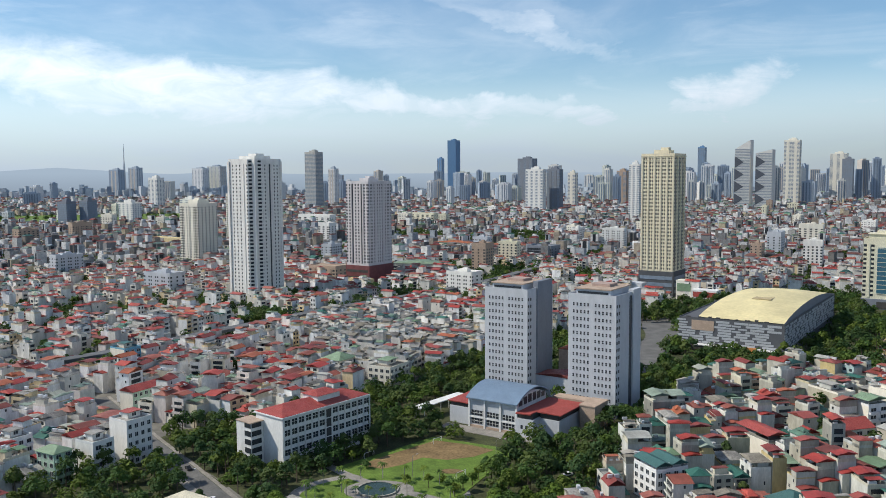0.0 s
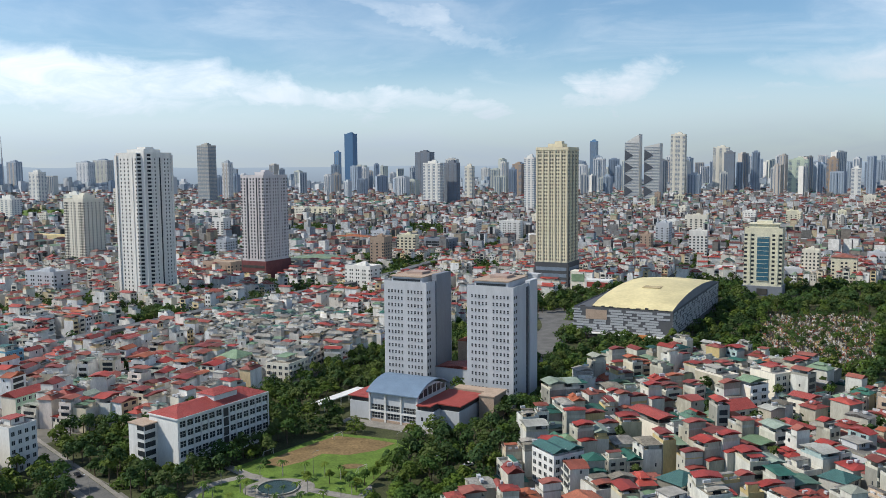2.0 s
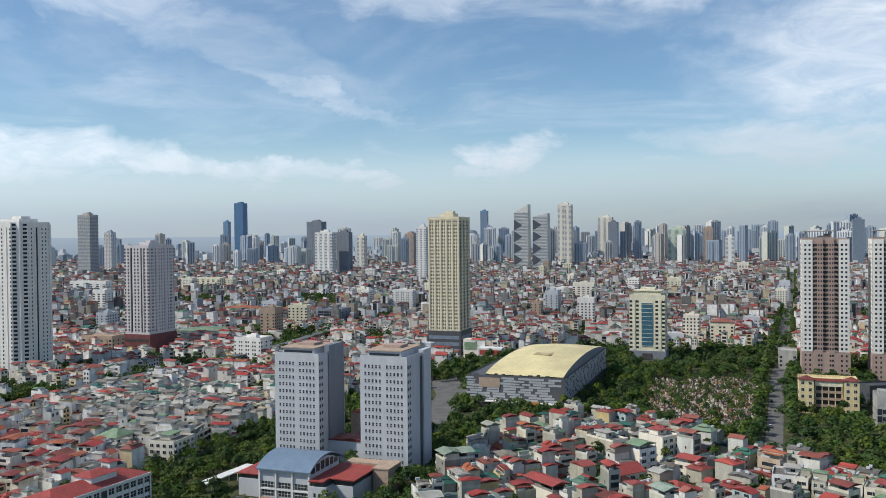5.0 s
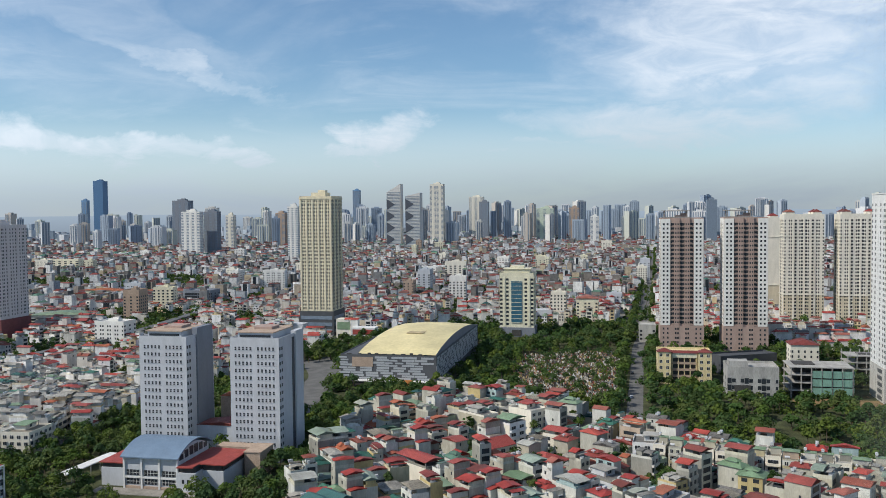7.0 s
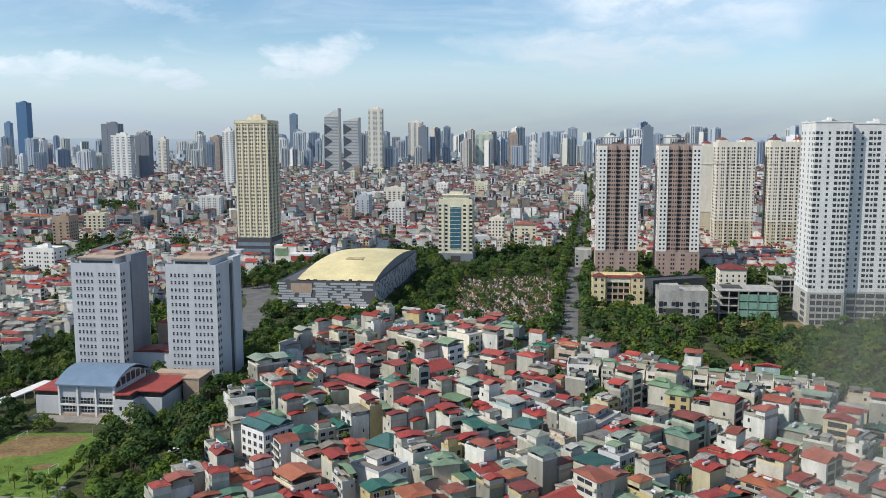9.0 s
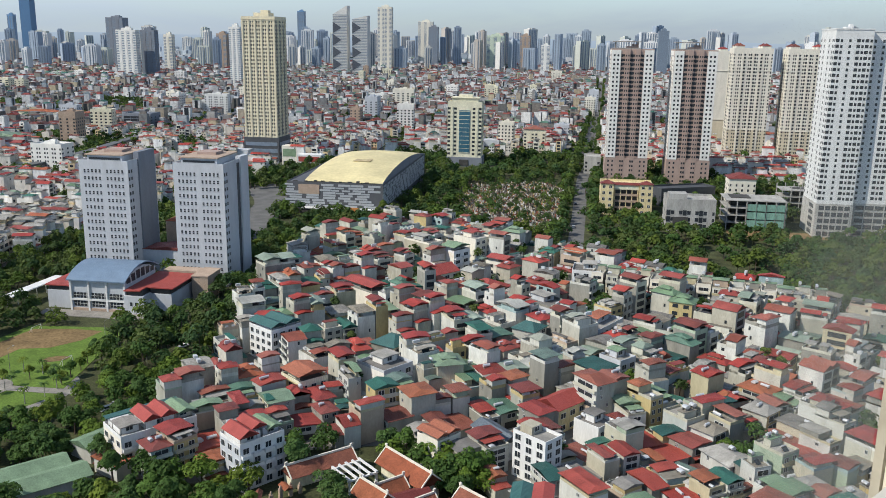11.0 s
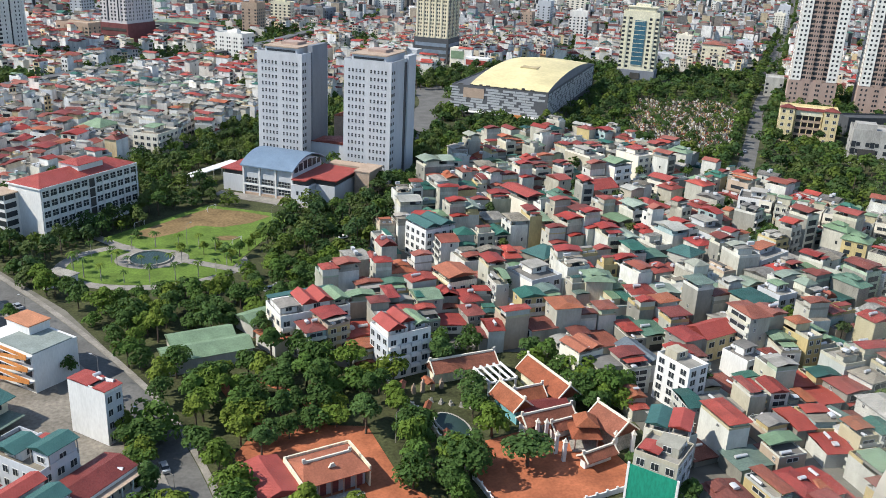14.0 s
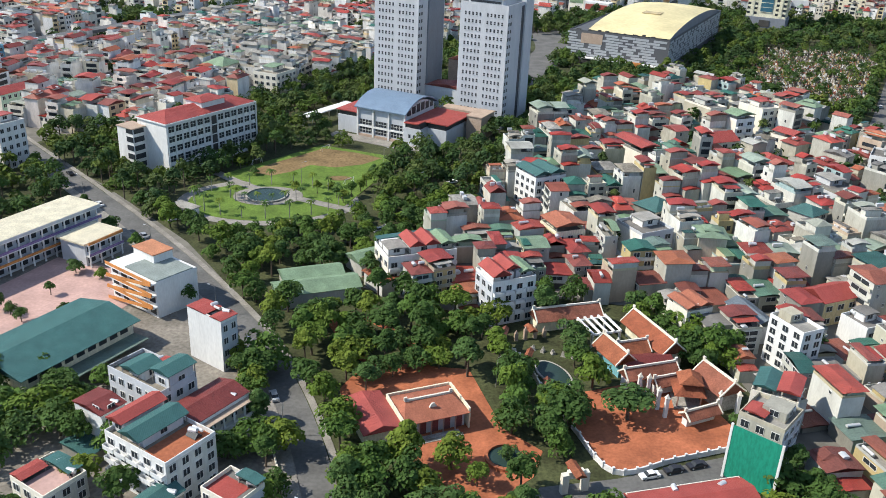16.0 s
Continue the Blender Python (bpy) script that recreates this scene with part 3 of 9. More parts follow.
strip("road", ROAD, 7.0, 0.10, "asphalt", label="grey asphalt street curving past the park")
strip("pavement", ROAD, 3.0, 0.24, "paving", side=-5.2, thick=0.2, label="pale paved footway with a raised kerb", category="pavement")
strip("pavement", ROAD, 1.6, 0.24, "paving", side=4.5, thick=0.2, label="narrow paved footway beside the street", category="pavement")
strip("road", AVENUE, 9.0, 0.10, "asphalt", label="straight grey road beside the cemetery")
strip("road", curve([(100, 470), (118, 520), (150, 580), (160, 660)]), 26.0, 0.08, "asphalt", label="wide asphalt forecourt beside the market hall")


# hills and land past the last houses, a glowing backdrop with painted haze
hills = Geo()
hp, hf = [], []
for k in range(121):
    az = -40 + k * 1.0
    x, y = polar(az, 4930)
    bump = 26 * max(0, noise.noise(Vector((az * 0.11, 3, 0)))) + 40 * max(0, 1 - abs(az + 24) / 7) + 3
    hp += [(x, y, -4), (x, y, 112 + bump)]
    if k:
        hf.append((2 * k - 2, 2 * k, 2 * k + 1, 2 * k - 1))
hills.add(hp, hf)
M["hills"] = bpy.data.materials.new("painted_haze_glow")
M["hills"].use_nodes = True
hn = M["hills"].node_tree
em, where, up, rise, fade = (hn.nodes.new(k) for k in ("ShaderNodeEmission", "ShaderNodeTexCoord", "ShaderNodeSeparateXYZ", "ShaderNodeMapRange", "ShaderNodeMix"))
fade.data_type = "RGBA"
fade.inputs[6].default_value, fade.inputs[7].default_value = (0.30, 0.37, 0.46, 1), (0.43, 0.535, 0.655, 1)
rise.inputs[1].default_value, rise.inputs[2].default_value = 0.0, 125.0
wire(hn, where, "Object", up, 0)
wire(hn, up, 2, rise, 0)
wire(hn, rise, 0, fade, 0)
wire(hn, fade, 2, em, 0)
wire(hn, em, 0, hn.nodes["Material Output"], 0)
tagged(part("backdrop", hills, ["hills"]), "pale blue glowing backdrop of hills with painted haze", "hills", kind="structure")


def yard(name, poly, z, mat, label, category):
    return tagged(part(name, Geo().plate(poly, 0.0, z), [mat]), label, category, kind="structure")


def ring(cx, cy, rx, ry, n=40):
    return [(cx + rx * math.cos(2 * math.pi * k / n), cy + ry * math.sin(2 * math.pi * k / n)) for k in range(n)]


yard("lawn", CAMPUS, 0.050, "shaded_turf", "rough green grass under the campus trees", "lawn")
yard("lawn", EAST, 0.055, "shaded_turf", "rough green ground round the market hall and cemetery", "lawn")
yard("lawn", PARK, 0.060, "shaded_turf", "green ground under the park trees", "lawn")
yard("yard", SCHOOLYARD, 0.065, "dirt", "pale concrete school compound", "yard")
yard("lawn", LEFTGREEN, 0.070, "shaded_turf", "green ground under trees beside the street", "lawn")
yard("field", FIELDS, 0.08, "lawn", "flat green farm fields beyond the houses", "field")
yard("yard", CORNER, 0.075, "dirt", "packed pale ground round the corner houses", "yard")

# ---- far city ----


def raw_mesh(name, co, quads, idx, mats):
    """A mesh straight from arrays of corners and four-sided faces."""
    me = bpy.data.meshes.new(name)
    me.vertices.add(len(co))
    me.vertices.foreach_set("co", co.astype(np.float32).ravel())
    n = len(quads)
    me.loops.add(4 * n)
    me.loops.foreach_set("vertex_index", quads.astype(np.int32).ravel())
    me.polygons.add(n)
    me.polygons.foreach_set("loop_start", np.arange(0, 4 * n, 4, dtype=np.int32))
    me.polygons.foreach_set("loop_total", np.full(n, 4, dtype=np.int32))
    me.polygons.foreach_set("material_index", idx.astype(np.int32))
    for x in mats:
        me.materials.append(M[x])
    me.update(calc_edges=True)
    me.shade_flat()
    return me


class Blocks:
    """Many boxes at once."""

    def __init__(self):
        self.rows = []

    def add(self, x, y, z, sx, sy, h, ang, tx=1.0, ty=1.0, side=0, top=0):
        n = len(x)
        cols = [np.broadcast_to(np.asarray(c, float), (n,)) for c in (x, y, z, sx, sy, h, ang, tx, ty, side, top)]
        self.rows.append(np.stack(cols, 1))

    def mesh(self, name, mats):
        r = np.concatenate(self.rows)
        n = len(r)
        x, y, z, sx, sy, h, ang, tx, ty, side, top = r.T
        c, s = np.cos(ang), np.sin(ang)
        co = np.empty((n, 8, 3))
        for k, (a, b, up) in enumerate([(-1, -1, 0), (1, -1, 0), (1, 1, 0), (-1, 1, 0), (-1, -1, 1), (1, -1, 1), (1, 1, 1), (-1, 1, 1)]):
            u = a * sx / 2 * (tx if up else 1)
            w = b * sy / 2 * (ty if up else 1)
            co[:, k, 0], co[:, k, 1], co[:, k, 2] = x + c * u - s * w, y + s * u + c * w, z + h * up
        faces = np.array([(0, 1, 5, 4), (1, 2, 6, 5), (2, 3, 7, 6), (3, 0, 4, 7), (4, 5, 6, 7)])
        quads = (np.arange(n)[:, None, None] * 8 + faces[None]).reshape(-1, 4)
        idx = np.stack([side, side, side, side, top], 1).ravel()
        return raw_mesh(name, co.reshape(-1, 3), quads, idx, mats)


rng = np.random.default_rng(7)
BIG = []  # footprints that stay free of houses: x, y, radius
BIG += [(226 + 62 * k / 14, 306 - 66 * k / 14, 9) for k in range(15)]
BIG += [(*middle(bx, by, deg, w, d), math.hypot(w, d) / 2 + 1.5) for bx, by, deg, w, d, h in STANDOUT.values()] + [(113.2, 175.9, 8), (66, 276, 6), (101, 165, 6), (105, 178, 5)]


def free_of(p, keep):
    for poly in (CAMPUS, EAST, PARK, SCHOOLYARD, CORNER, LEFTGREEN, FIELDS):
        keep &= ~inside(p[:, 0], p[:, 1], poly)
    for line, w in ((ROAD, 11), (AVENUE, 13), (VIADUCT, 12)):
        q = np.array(line)
        for a, b in zip(q[:-1], q[1:]):
            e = b - a
            u = np.clip(((p[:, :2] - a) @ e) / (e @ e), 0, 1)
            keep &= np.hypot(*(p[:, :2] - a - u[:, None] * e).T) > w
    for x, y, r in BIG:
        keep &= np.hypot(p[:, 0] - x, p[:, 1] - y) > r
    return p[keep]


def lanes(rmin, rmax, deg, wide, seed, deep_lot=(9.5, 12.5)):
    """House plots packed side by side in bent rows, two rows back to back and then a narrow lane. Columns: x, y, turn, width, depth."""
    q = random.Random(seed)
    out = []
    a0 = radians(deg)
    c, s = math.cos(a0), math.sin(a0)
    v = -rmax
    side = 0
    while v < rmax:
        depth = q.uniform(*deep_lot)
        u = -rmax + q.uniform(0, 5)
        run = q.randrange(6, 16)
        while u < rmax:
            w = q.uniform(*wide)
            run -= 1
            if run <= 0:
                u += q.uniform(1.8, 3.4)
                run = q.randrange(5, 14)
            lu, lv = u + w / 2, v + depth / 2 + q.uniform(-0.6, 0.6)
            bu, bv = lu + 12 * math.sin(lv / 55.0 + 1), lv + 15 * math.sin(lu / 58.0)
            turn = math.atan(15 / 58.0 * math.cos(lu / 58.0)) + q.gauss(0, 0.09)
            x, y = c * bu - s * bv, s * bu + c * bv
            deep = depth * q.uniform(0.82, 1.0)
            if w > 5.5 and q.random() < 0.22:
                # turned across its plot
                out.append((x, y, a0 + turn + math.pi / 2 * q.choice([-1, 1]), deep, w))
            else:
                out.append((x, y, a0 + turn + (0 if side else math.pi), w, deep))
            u += w + 0.05
        v += depth + (0.2 if side == 1 else q.uniform(1.8, 3.2))
        side = 1 - side
    p = np.array(out)
    d = np.hypot(p[:, 0], p[:, 1])
    az = np.degrees(np.arctan2(p[:, 0], p[:, 1]))
    keep = (d > rmin) & (d < rmax) & (az > -31) & (az < 58 + 900 / d) & (p[:, 1] > 40)
    keep &= np.array([q.random() < 0.955 for _ in out])
    return free_of(p, keep)


def plots(tile, cell_w, cell_d, rmin, rmax, fill):
    """Plots in rows back to back, in square blocks between streets, all over the wedge of city in view."""
    out = []
    a0 = radians(GRID)
    span = int(rmax / tile) + 2
    for i in range(-span, span):
        for j in range(-span, span):
            cx = (i + 0.5) * tile * math.cos(a0) - (j + 0.5) * tile * math.sin(a0)
            cy = (i + 0.5) * tile * math.sin(a0) + (j + 0.5) * tile * math.cos(a0)
            d = math.hypot(cx, cy)
            az = math.degrees(math.atan2(cx, cy))
            if not (rmin - tile < d < rmax + tile) or not (-36 - 2000 / d < az < 62 + 2000 / d) or (d > 300 and abs(az - 13) > 50):
                continue
            turn = rng.choice([0.0, math.pi / 2]) + rng.normal(0, 0.10)
            nx = round((tile - 4) / cell_w)
            ny = round((tile - 3) / (cell_d * 2 + 2.6))
            for v in range(ny):
                for k in (0, 1):
                    for u in range(nx):
                        lx = -tile / 2 + 2 + (u + 0.5) * cell_w + rng.normal(0, 0.25)
                        ly = -tile / 2 + 2 + v * (cell_d * 2 + 2.6) + (k + 0.5) * cell_d + rng.normal(0, 0.5)
                        c, s = math.cos(a0 + turn), math.sin(a0 + turn)
                        out.append((cx + c * lx - s * ly, cy + s * lx + c * ly, a0 + turn + (0 if k == 0 else math.pi)))
    p = np.array(out)
    d = np.hypot(p[:, 0], p[:, 1])
    az = np.degrees(np.arctan2(p[:, 0], p[:, 1]))
    keep = (d > rmin) & (d < rmax) & (az > -31) & (az < 58) & (rng.random(len(p)) < fill)
    return free_of(p, keep)

# ---- tall buildings ----


def facade(pattern, width, floors, floor, z0, out, wall, singles=None, tall=0.46, sill=0.26):
    """Windows, balconies and ribs of one face, in its own plane: x along it, y outwards as minus."""
    cw = width / len(pattern)
    for k, ch in enumerate(pattern):
        x = -width / 2 + (k + 0.5) * cw
        if ch == ".":
            continue
        if ch == "p":
            wall.append((x, -0.2, z0, cw * 0.7, 0.5, floors * floor))
            continue
        # one tall dark glass strip in place of a shaded recess
        if ch == "d":
            out.append((x, 0.0, z0, cw * 0.8, 0.10, floors * floor))
            continue
        for f in range(floors):
            z = z0 + f * floor
            if ch == "w":
                (singles if singles is not None and len(singles) < 150 else out).append((x, 0.0, z + floor * sill, cw * (0.44 if singles is not None else 0.56), 0.14, floor * tall))
            elif ch == "W":
                out.append((x, 0.0, z + floor * sill, cw * 0.86, 0.14, floor * (tall + 0.06)))
            elif ch == "g":
                out.append((x, 0.0, z + floor * 0.1, cw * 0.95, 0.14, floor * 0.82))
            elif ch == "b":
                out.append((x, 0.0, z + floor * 0.08, cw * 0.9, 0.10, floor * 0.74))
                wall.append((x, -0.45, z - 0.1, cw * 0.96, 0.9, 0.2))
                wall.append((x, -0.85, z + 0.1, cw * 0.96, 0.1, floor * 0.26))


def tower(name, label, x, y, w, d, h, deg, wall, front, side, floor=3.3, z0=4.0, glass="glass", single=False, category="tower block", group="", top=3.0, hut=0.5, left=None, tall=0.46):
    BIG.append((x, y, math.hypot(w, d) / 2 + 6))
    ob = thing(name, label, category, turned(x, y, 0, deg), group)
    body = Geo().box(0, 0, 0, w, d, h)
    part("wall", body, [wall], ob)
    part("parapet", Geo().parapet(w, d, h, 1.1), [wall], ob)
    if hut:
        hutg = Geo().box(0, 0, h, w * hut, d * hut, top).box(w * 0.06, 0, h + top, w * hut * 0.5, d * hut * 0.5, top * 0.5)
        part("roof_house", hutg, [wall], ob)
    floors = int((h - z0 - 1.5) / floor)
    for key, width, off, turn in (("front", w, d / 2, 0), ("side", d, w / 2, 90), ("left", d, w / 2, -90)):
        pattern = {"front": front, "side": side, "left": left or side}[key]
        out, ribs, ones = [], [], []
        facade(pattern, width, floors, floor, z0, out, ribs, ones if single and key == "front" else None, tall=tall)
        m = pose(0, 0, 0, 0, 0, turn) @ pose(0, -off, 0)
        if out:
            gw = Geo()
            for q in out:
                gw.box(*q)
            tagged(part("glazing", gw, [glass], ob, at=m), kind="stuff")
        if ribs:
            gr = Geo()
            for q in ribs:
                gr.box(*q)
            tagged(part("relief", gr, [wall], ob, at=m), kind="stuff")
        if ones:
            q = ones[0]
            gm = Geo().box(0, 0, 0, q[3], q[4], q[5]).box(0, -0.03, q[5] * 0.46, q[3] + 0.1, q[4], 0.1, m=1).box(0, 0, -0.14, q[3] + 0.3, 0.4, 0.14, m=1)
            me = gm.mesh("window", [glass, wall])
            for q in ones:
                part("window", me, None, ob, at=m @ pose(q[0], 0, q[2]))
    return ob


M["tanwall"] = material("tan_painted_wall", (0.60, 0.53, 0.39), 0.8, stain=0.12, grain=0.1, streak=True)
M["charcoal"] = material("charcoal_stone", (0.075, 0.08, 0.088), 0.6, stain=0.15, grain=0.1)
# the two grey office towers on the campus
for tx, ty, deep, lab in ((37.5, 427.6, 26.6, "grey panelled office tower beside its twin"), (75.8, 404.6, 28.6, "grey panelled office tower with a tall notched side")):
    ob = tower("office_tower", lab, tx, ty, 23.7, deep, 55.5, -34, "bluegrey", ".wwwww.wwwww.", "ww........ww", floor=3.35, z0=6.5, single=True, group="twin office towers", hut=0, tall=0.44, category="office tower")
    part("roof_house", Geo().box(-1, 0.5, 55.5, 17, deep - 6, 2.9, m=0).box(-1, 0.5, 58.4, 18.5, deep - 4.5, 0.5, m=1).box(-1, 2.5, 58.9, 9, 9, 1.2, m=2), ["bluegrey", "sand", "brown"], ob, "set-back roof storey under a tan slab")
    part("roof_band", Geo().box(-1, 3.4 - deep / 2, 56.4, 15, 0.3, 1.0), ["glass"], ob)
    if deep < 27:
        part("stair_shaft", Geo().box(11.3, 3.6, 0, 2.6, 15.5, 59.6), ["dkbluegrey"], ob, "darker grey service shaft")
    else:
        part("stair_shaft", Geo().box(11.4, 9.0, 0, 2.6, 9.6, 57.6), ["bluegrey"], ob, "pale grey service shaft")
        # charcoal strip stands for the shade of a notch
        part("slot", Geo().box(11.9, 2.6, 0, 0.3, 2.6, 55.0), ["charcoal"], ob, "charcoal strip for the shade of a vertical notch")
    # near-black panels stand for the shade of an open ground storey
    part("opening", Geo().box(7.5, -deep / 2, 0.2, 6.0, 0.3, 5.4).box(11.9, 6.0 - deep / 2, 0.2, 0.3, 7.0, 5.4), ["dark"], ob, "near-black panel for the shade of an open ground storey")

x, y = polar(-12.23, 800)
ob = tower("apartment_tower", "tall white apartment tower with stacked balconies", x, y, 33, 32, 125, -34, "whitetower", "w.w.w.w.p.w....", "....w.w.pdp.w.w.w", z0=3, top=4, hut=0.6, tall=0.5)
part("corner_pier", Geo().box(-16.2, -15.8, 0, 2.4, 2.4, 124).box(16.2, 15.6, 0, 2.0, 2.0, 124), ["whitetower"], ob)
corner = pose(11.6, -11.1, 0, 0, 0, 45)
part("corner_bay", Geo().box(0, 0, 0, 12.4, 8.4, 125.6).box(-5.9, -4.5, 0, 0.9, 1.0, 125.6).box(5.9, -4.5, 0, 0.9, 1.0, 125.6).box(0, -4.5, 0, 0.8, 1.0, 125.6), ["whitetower"], ob, "splayed corner bay of stacked balconies", at=corner)
recess, ledge = Geo(), Geo()
for f in range(37):
    z = 3.2 + f * 3.3
    recess.box(0, -4.25, z + 0.4, 11.0, 0.3, 2.2)
    ledge.box(0, -4.8, z - 0.2, 11.4, 1.0, 0.22).box(0, -5.2, z, 11.4, 0.12, 0.85)
tagged(part("glazing", recess, ["glass"], ob, at=corner), kind="stuff")
tagged(part("balcony_ledges", ledge, ["whitetower"], ob, at=corner), kind="stuff")
x, y = polar(14.25, 822)
ob = tower("apartment_tower", "beige apartment tower on a dark glass podium", x, y, 31, 31, 128, -34, "beige", "pwwpwwpwwpwwpwwp", "wdwpwdwpwdwpw", z0=23.5, floor=3.3, top=4.5, hut=0.45, tall=0.52)
part("podium", Geo().box(0, 0, 0, 33, 33, 22.6), ["charcoal"], ob, "dark grey podium with bands of shop glass")
for z in (3, 9, 15):
    part("shop_glass", Geo().box(0, -16.6, z, 30, 0.3, 3.2), ["farglass"], ob)
    part("shop_glass", Geo().box(16.6, 0, z, 0.3, 28, 3.0), ["farglass"], ob)
part("cornice", Geo().box(0, 0, 123, 31.8, 31.8, 0.7).box(0, 0, 126.4, 32, 32, 0.7), ["beige"], ob)
x, y = polar(-4.91, 912)
ob = tower("apartment_tower", "pale mauve apartment tower on a maroon base", x, y, 29, 39, 104, -34, "pinkw", "W.Wpd.W.W.dpW.W", "w.ww.wp.w.w.wp.w.ww.w", z0=20, floor=3.3, top=4, hut=0.4, tall=0.52)
part("podium", Geo().box(0, 0, 0, 32, 41, 18), ["maroon"], ob, "maroon tiled podium")
for z in (4, 11):
    part("shop_glass", Geo().box(0, -20.6, z, 28, 0.3, 2.6), ["dark"], ob)
x, y = polar(-15.8, 1150)
tower("apartment_tower", "cream apartment block with small windows", x, y, 34, 32, 76, -34, "creamw", "wbw.wpw.wbw", "w.wpw.wpw.w", top=5, hut=0.55)
x, y = polar(-12.9, 1500)
tower("apartment_tower", "cream apartment block standing behind another", x, y, 60, 30, 80, -34, "creamw", "w.wbw.wbw.w", "w.wpw.w", top=3)

# brown towers beside the road, and the cream and white ones beyond
for az, dist, lab in ((37.63, 729, "brown and white apartment tower with dark roof frame"), (41.42, 733, "brown and white apartment tower in part shade")):
    x, y = polar(az, dist)
    ob = tower("apartment_tower", lab, x, y, 30, 24, 99, -34, "brown", "....bwb.bwb....", "w.wbw.w", z0=20, floor=3.2, group="brown apartment towers", hut=0.3)
    ob.matrix_basis = ob.matrix_basis @ Matrix.Diagonal((1.1, 1.1, 1.066, 1))
    for bx in (-11.6, 11.6):
        part("end_bay", Geo().box(bx, -12.0, 19.5, 6.6, 1.2, 79.8), ["whitetower"], ob, "white rendered end bay")
        part("end_bay", Geo().box(bx / 11.6 * 14.8, 0, 19.5, 0.9, 22, 79.8), ["whitetower"], ob, "white rendered side")
    for bx in (-3.6, 3.6):
        part("centre_bay", Geo().box(bx, -12.3, 0, 3.6, 1.6, 100), ["brown"], ob, "brown projecting centre bay")
    part("podium", Geo().box(0, -0.4, 0, 31, 25.2, 19), ["brown"], ob, "brown lower storeys")
    part("roof_frame", Geo().box(-4, 0, 100, 20, 12, 0.8).box(-12, -5, 100, 0.6, 0.6, 5).box(4, -5, 100, 0.6, 0.6, 5).box(-4, 0, 105, 20, 12, 0.7).box(-12, 5, 100, 0.6, 0.6, 5).box(4, 5, 100, 0.6, 0.6, 5), ["rail"], ob, "open dark frame on the roof")
    win = Geo()
    for f in range(5):
        for bx in (-13, -10, -4.4, -2.8, 2.8, 4.4, 10, 13):
            win.box(bx, -13.06 if abs(bx) > 6 else -13.12, 2.5 + f * 3.4, 1.1, 0.14, 1.5)
    for f in range(24):
        for bx in (-7.0, 7.0, 0.0):
            win.box(bx, -12.05, 20.6 + f * 3.2, 2.0 if bx else 3.0, 0.16, 2.0)
        for bx in (-4.4, -2.8, 2.8, 4.4):
            win.box(bx, -13.1, 21 + f * 3.2, 0.9, 0.1, 1.4)
        for bx in (-12.9, -10.2, 10.2, 12.9):
            win.box(bx, -12.6, 21 + f * 3.2, 1.3, 0.12, 1.5)
        for by in (-7, -2, 3, 8):
            win.box(-15.25, by, 21 + f * 3.2, 0.12, 1.3, 1.5)
    tagged(part("glazing", win, ["glass"], ob), kind="stuff")
for az, dist, h in ((44.77, 902, 107), (47.85, 908, 107), (43.1, 1010, 103)):
    x, y = polar(az, dist)
    ob = tower("apartment_tower", "cream apartment tower with red hipped roof caps", x, y, 36 if az > 44 else 17, 24, h, -34, "creamw", "w.wwpb.wWpWw.bpww.w" if az > 44 else "w....w", "wpbw.wbpw", z0=6, floor=3.25, group="cream apartment towers", hut=0, tall=0.52)
    wide = 36 if az > 44 else 17
    part("lower_storey", Geo().box(0, 0, 0, wide + 0.06, 24.06, 31), ["tanwall"], ob, "tan painted lower storeys")
    part("cornice", Geo().box(0, 0, 31, wide + 1.2, 25.2, 0.7).box(0, 0, h - 20, wide + 1.2, 25.2, 0.6), ["creamw"], ob)
    for k in ((-12, 12) if az > 44 else (0,)):
        part("roof_cap", Geo().box(k, -6, h, 8, 8, 3.2).slope(k, -6, h + 3.2, 8, 8, 2.6, m=1, hip=4).box(k, 7, h, 8, 8, 3.2).slope(k, 7, h + 3.2, 8, 8, 2.6, m=1, hip=4), ["creamw", "red"], ob, "red hipped roof cap")
M["rawframe"] = material("grey_concrete_frame", (0.46, 0.45, 0.42), 0.9, grain=0.15, stain=0.25, streak=True)
for x, y, w, d, h, front, lab in ((436.8, 366.6, 20.5, 30, 119.5, "Ww.w.WwWw", "new white apartment tower with rows of dark windows"), (460.5, 353.6, 30, 24, 118.5, "w.w.WwW.wwW.W", "white apartment wing set back behind a tower")):
    ob = tower("apartment_tower", lab, x, y, w, d, h, -34, "white", front, "w.w..w.ww", z0=22, floor=3.25, hut=0.2, tall=0.5, group="white apartment towers")
    part("podium", Geo().box(0, 0, 0, w + 0.5, d + 0.5, 20.5), ["rawframe"], ob, "raw concrete lower storeys")
    # charcoal panels stand for the shade inside the open floors
    for f in range(5):
        part("open_floor", Geo().box(0, -d / 2 - 0.3, 1.2 + f * 3.9, w - 2.0, 0.3, 2.5), ["charcoal"], ob, "charcoal panel for the shade of an open floor")
        part("open_floor", Geo().box(-w / 2 - 0.3, -d * 0.2, 1.2 + f * 3.9, 0.3, d * 0.28, 2.2), ["charcoal"], ob, "charcoal panel for the shade of an open floor")
    for k in range(6):
        part("column", Geo().box(-w / 2 + 1.2 + k * (w - 2.4) / 5, -d / 2 - 0.4, 0, 0.6, 0.4, 20.4), ["rawframe"], ob)
    part("roof_slab", Geo().box(0, 0, h + 1.2, w + 0.6, d + 0.6, 0.7), ["white"], ob)

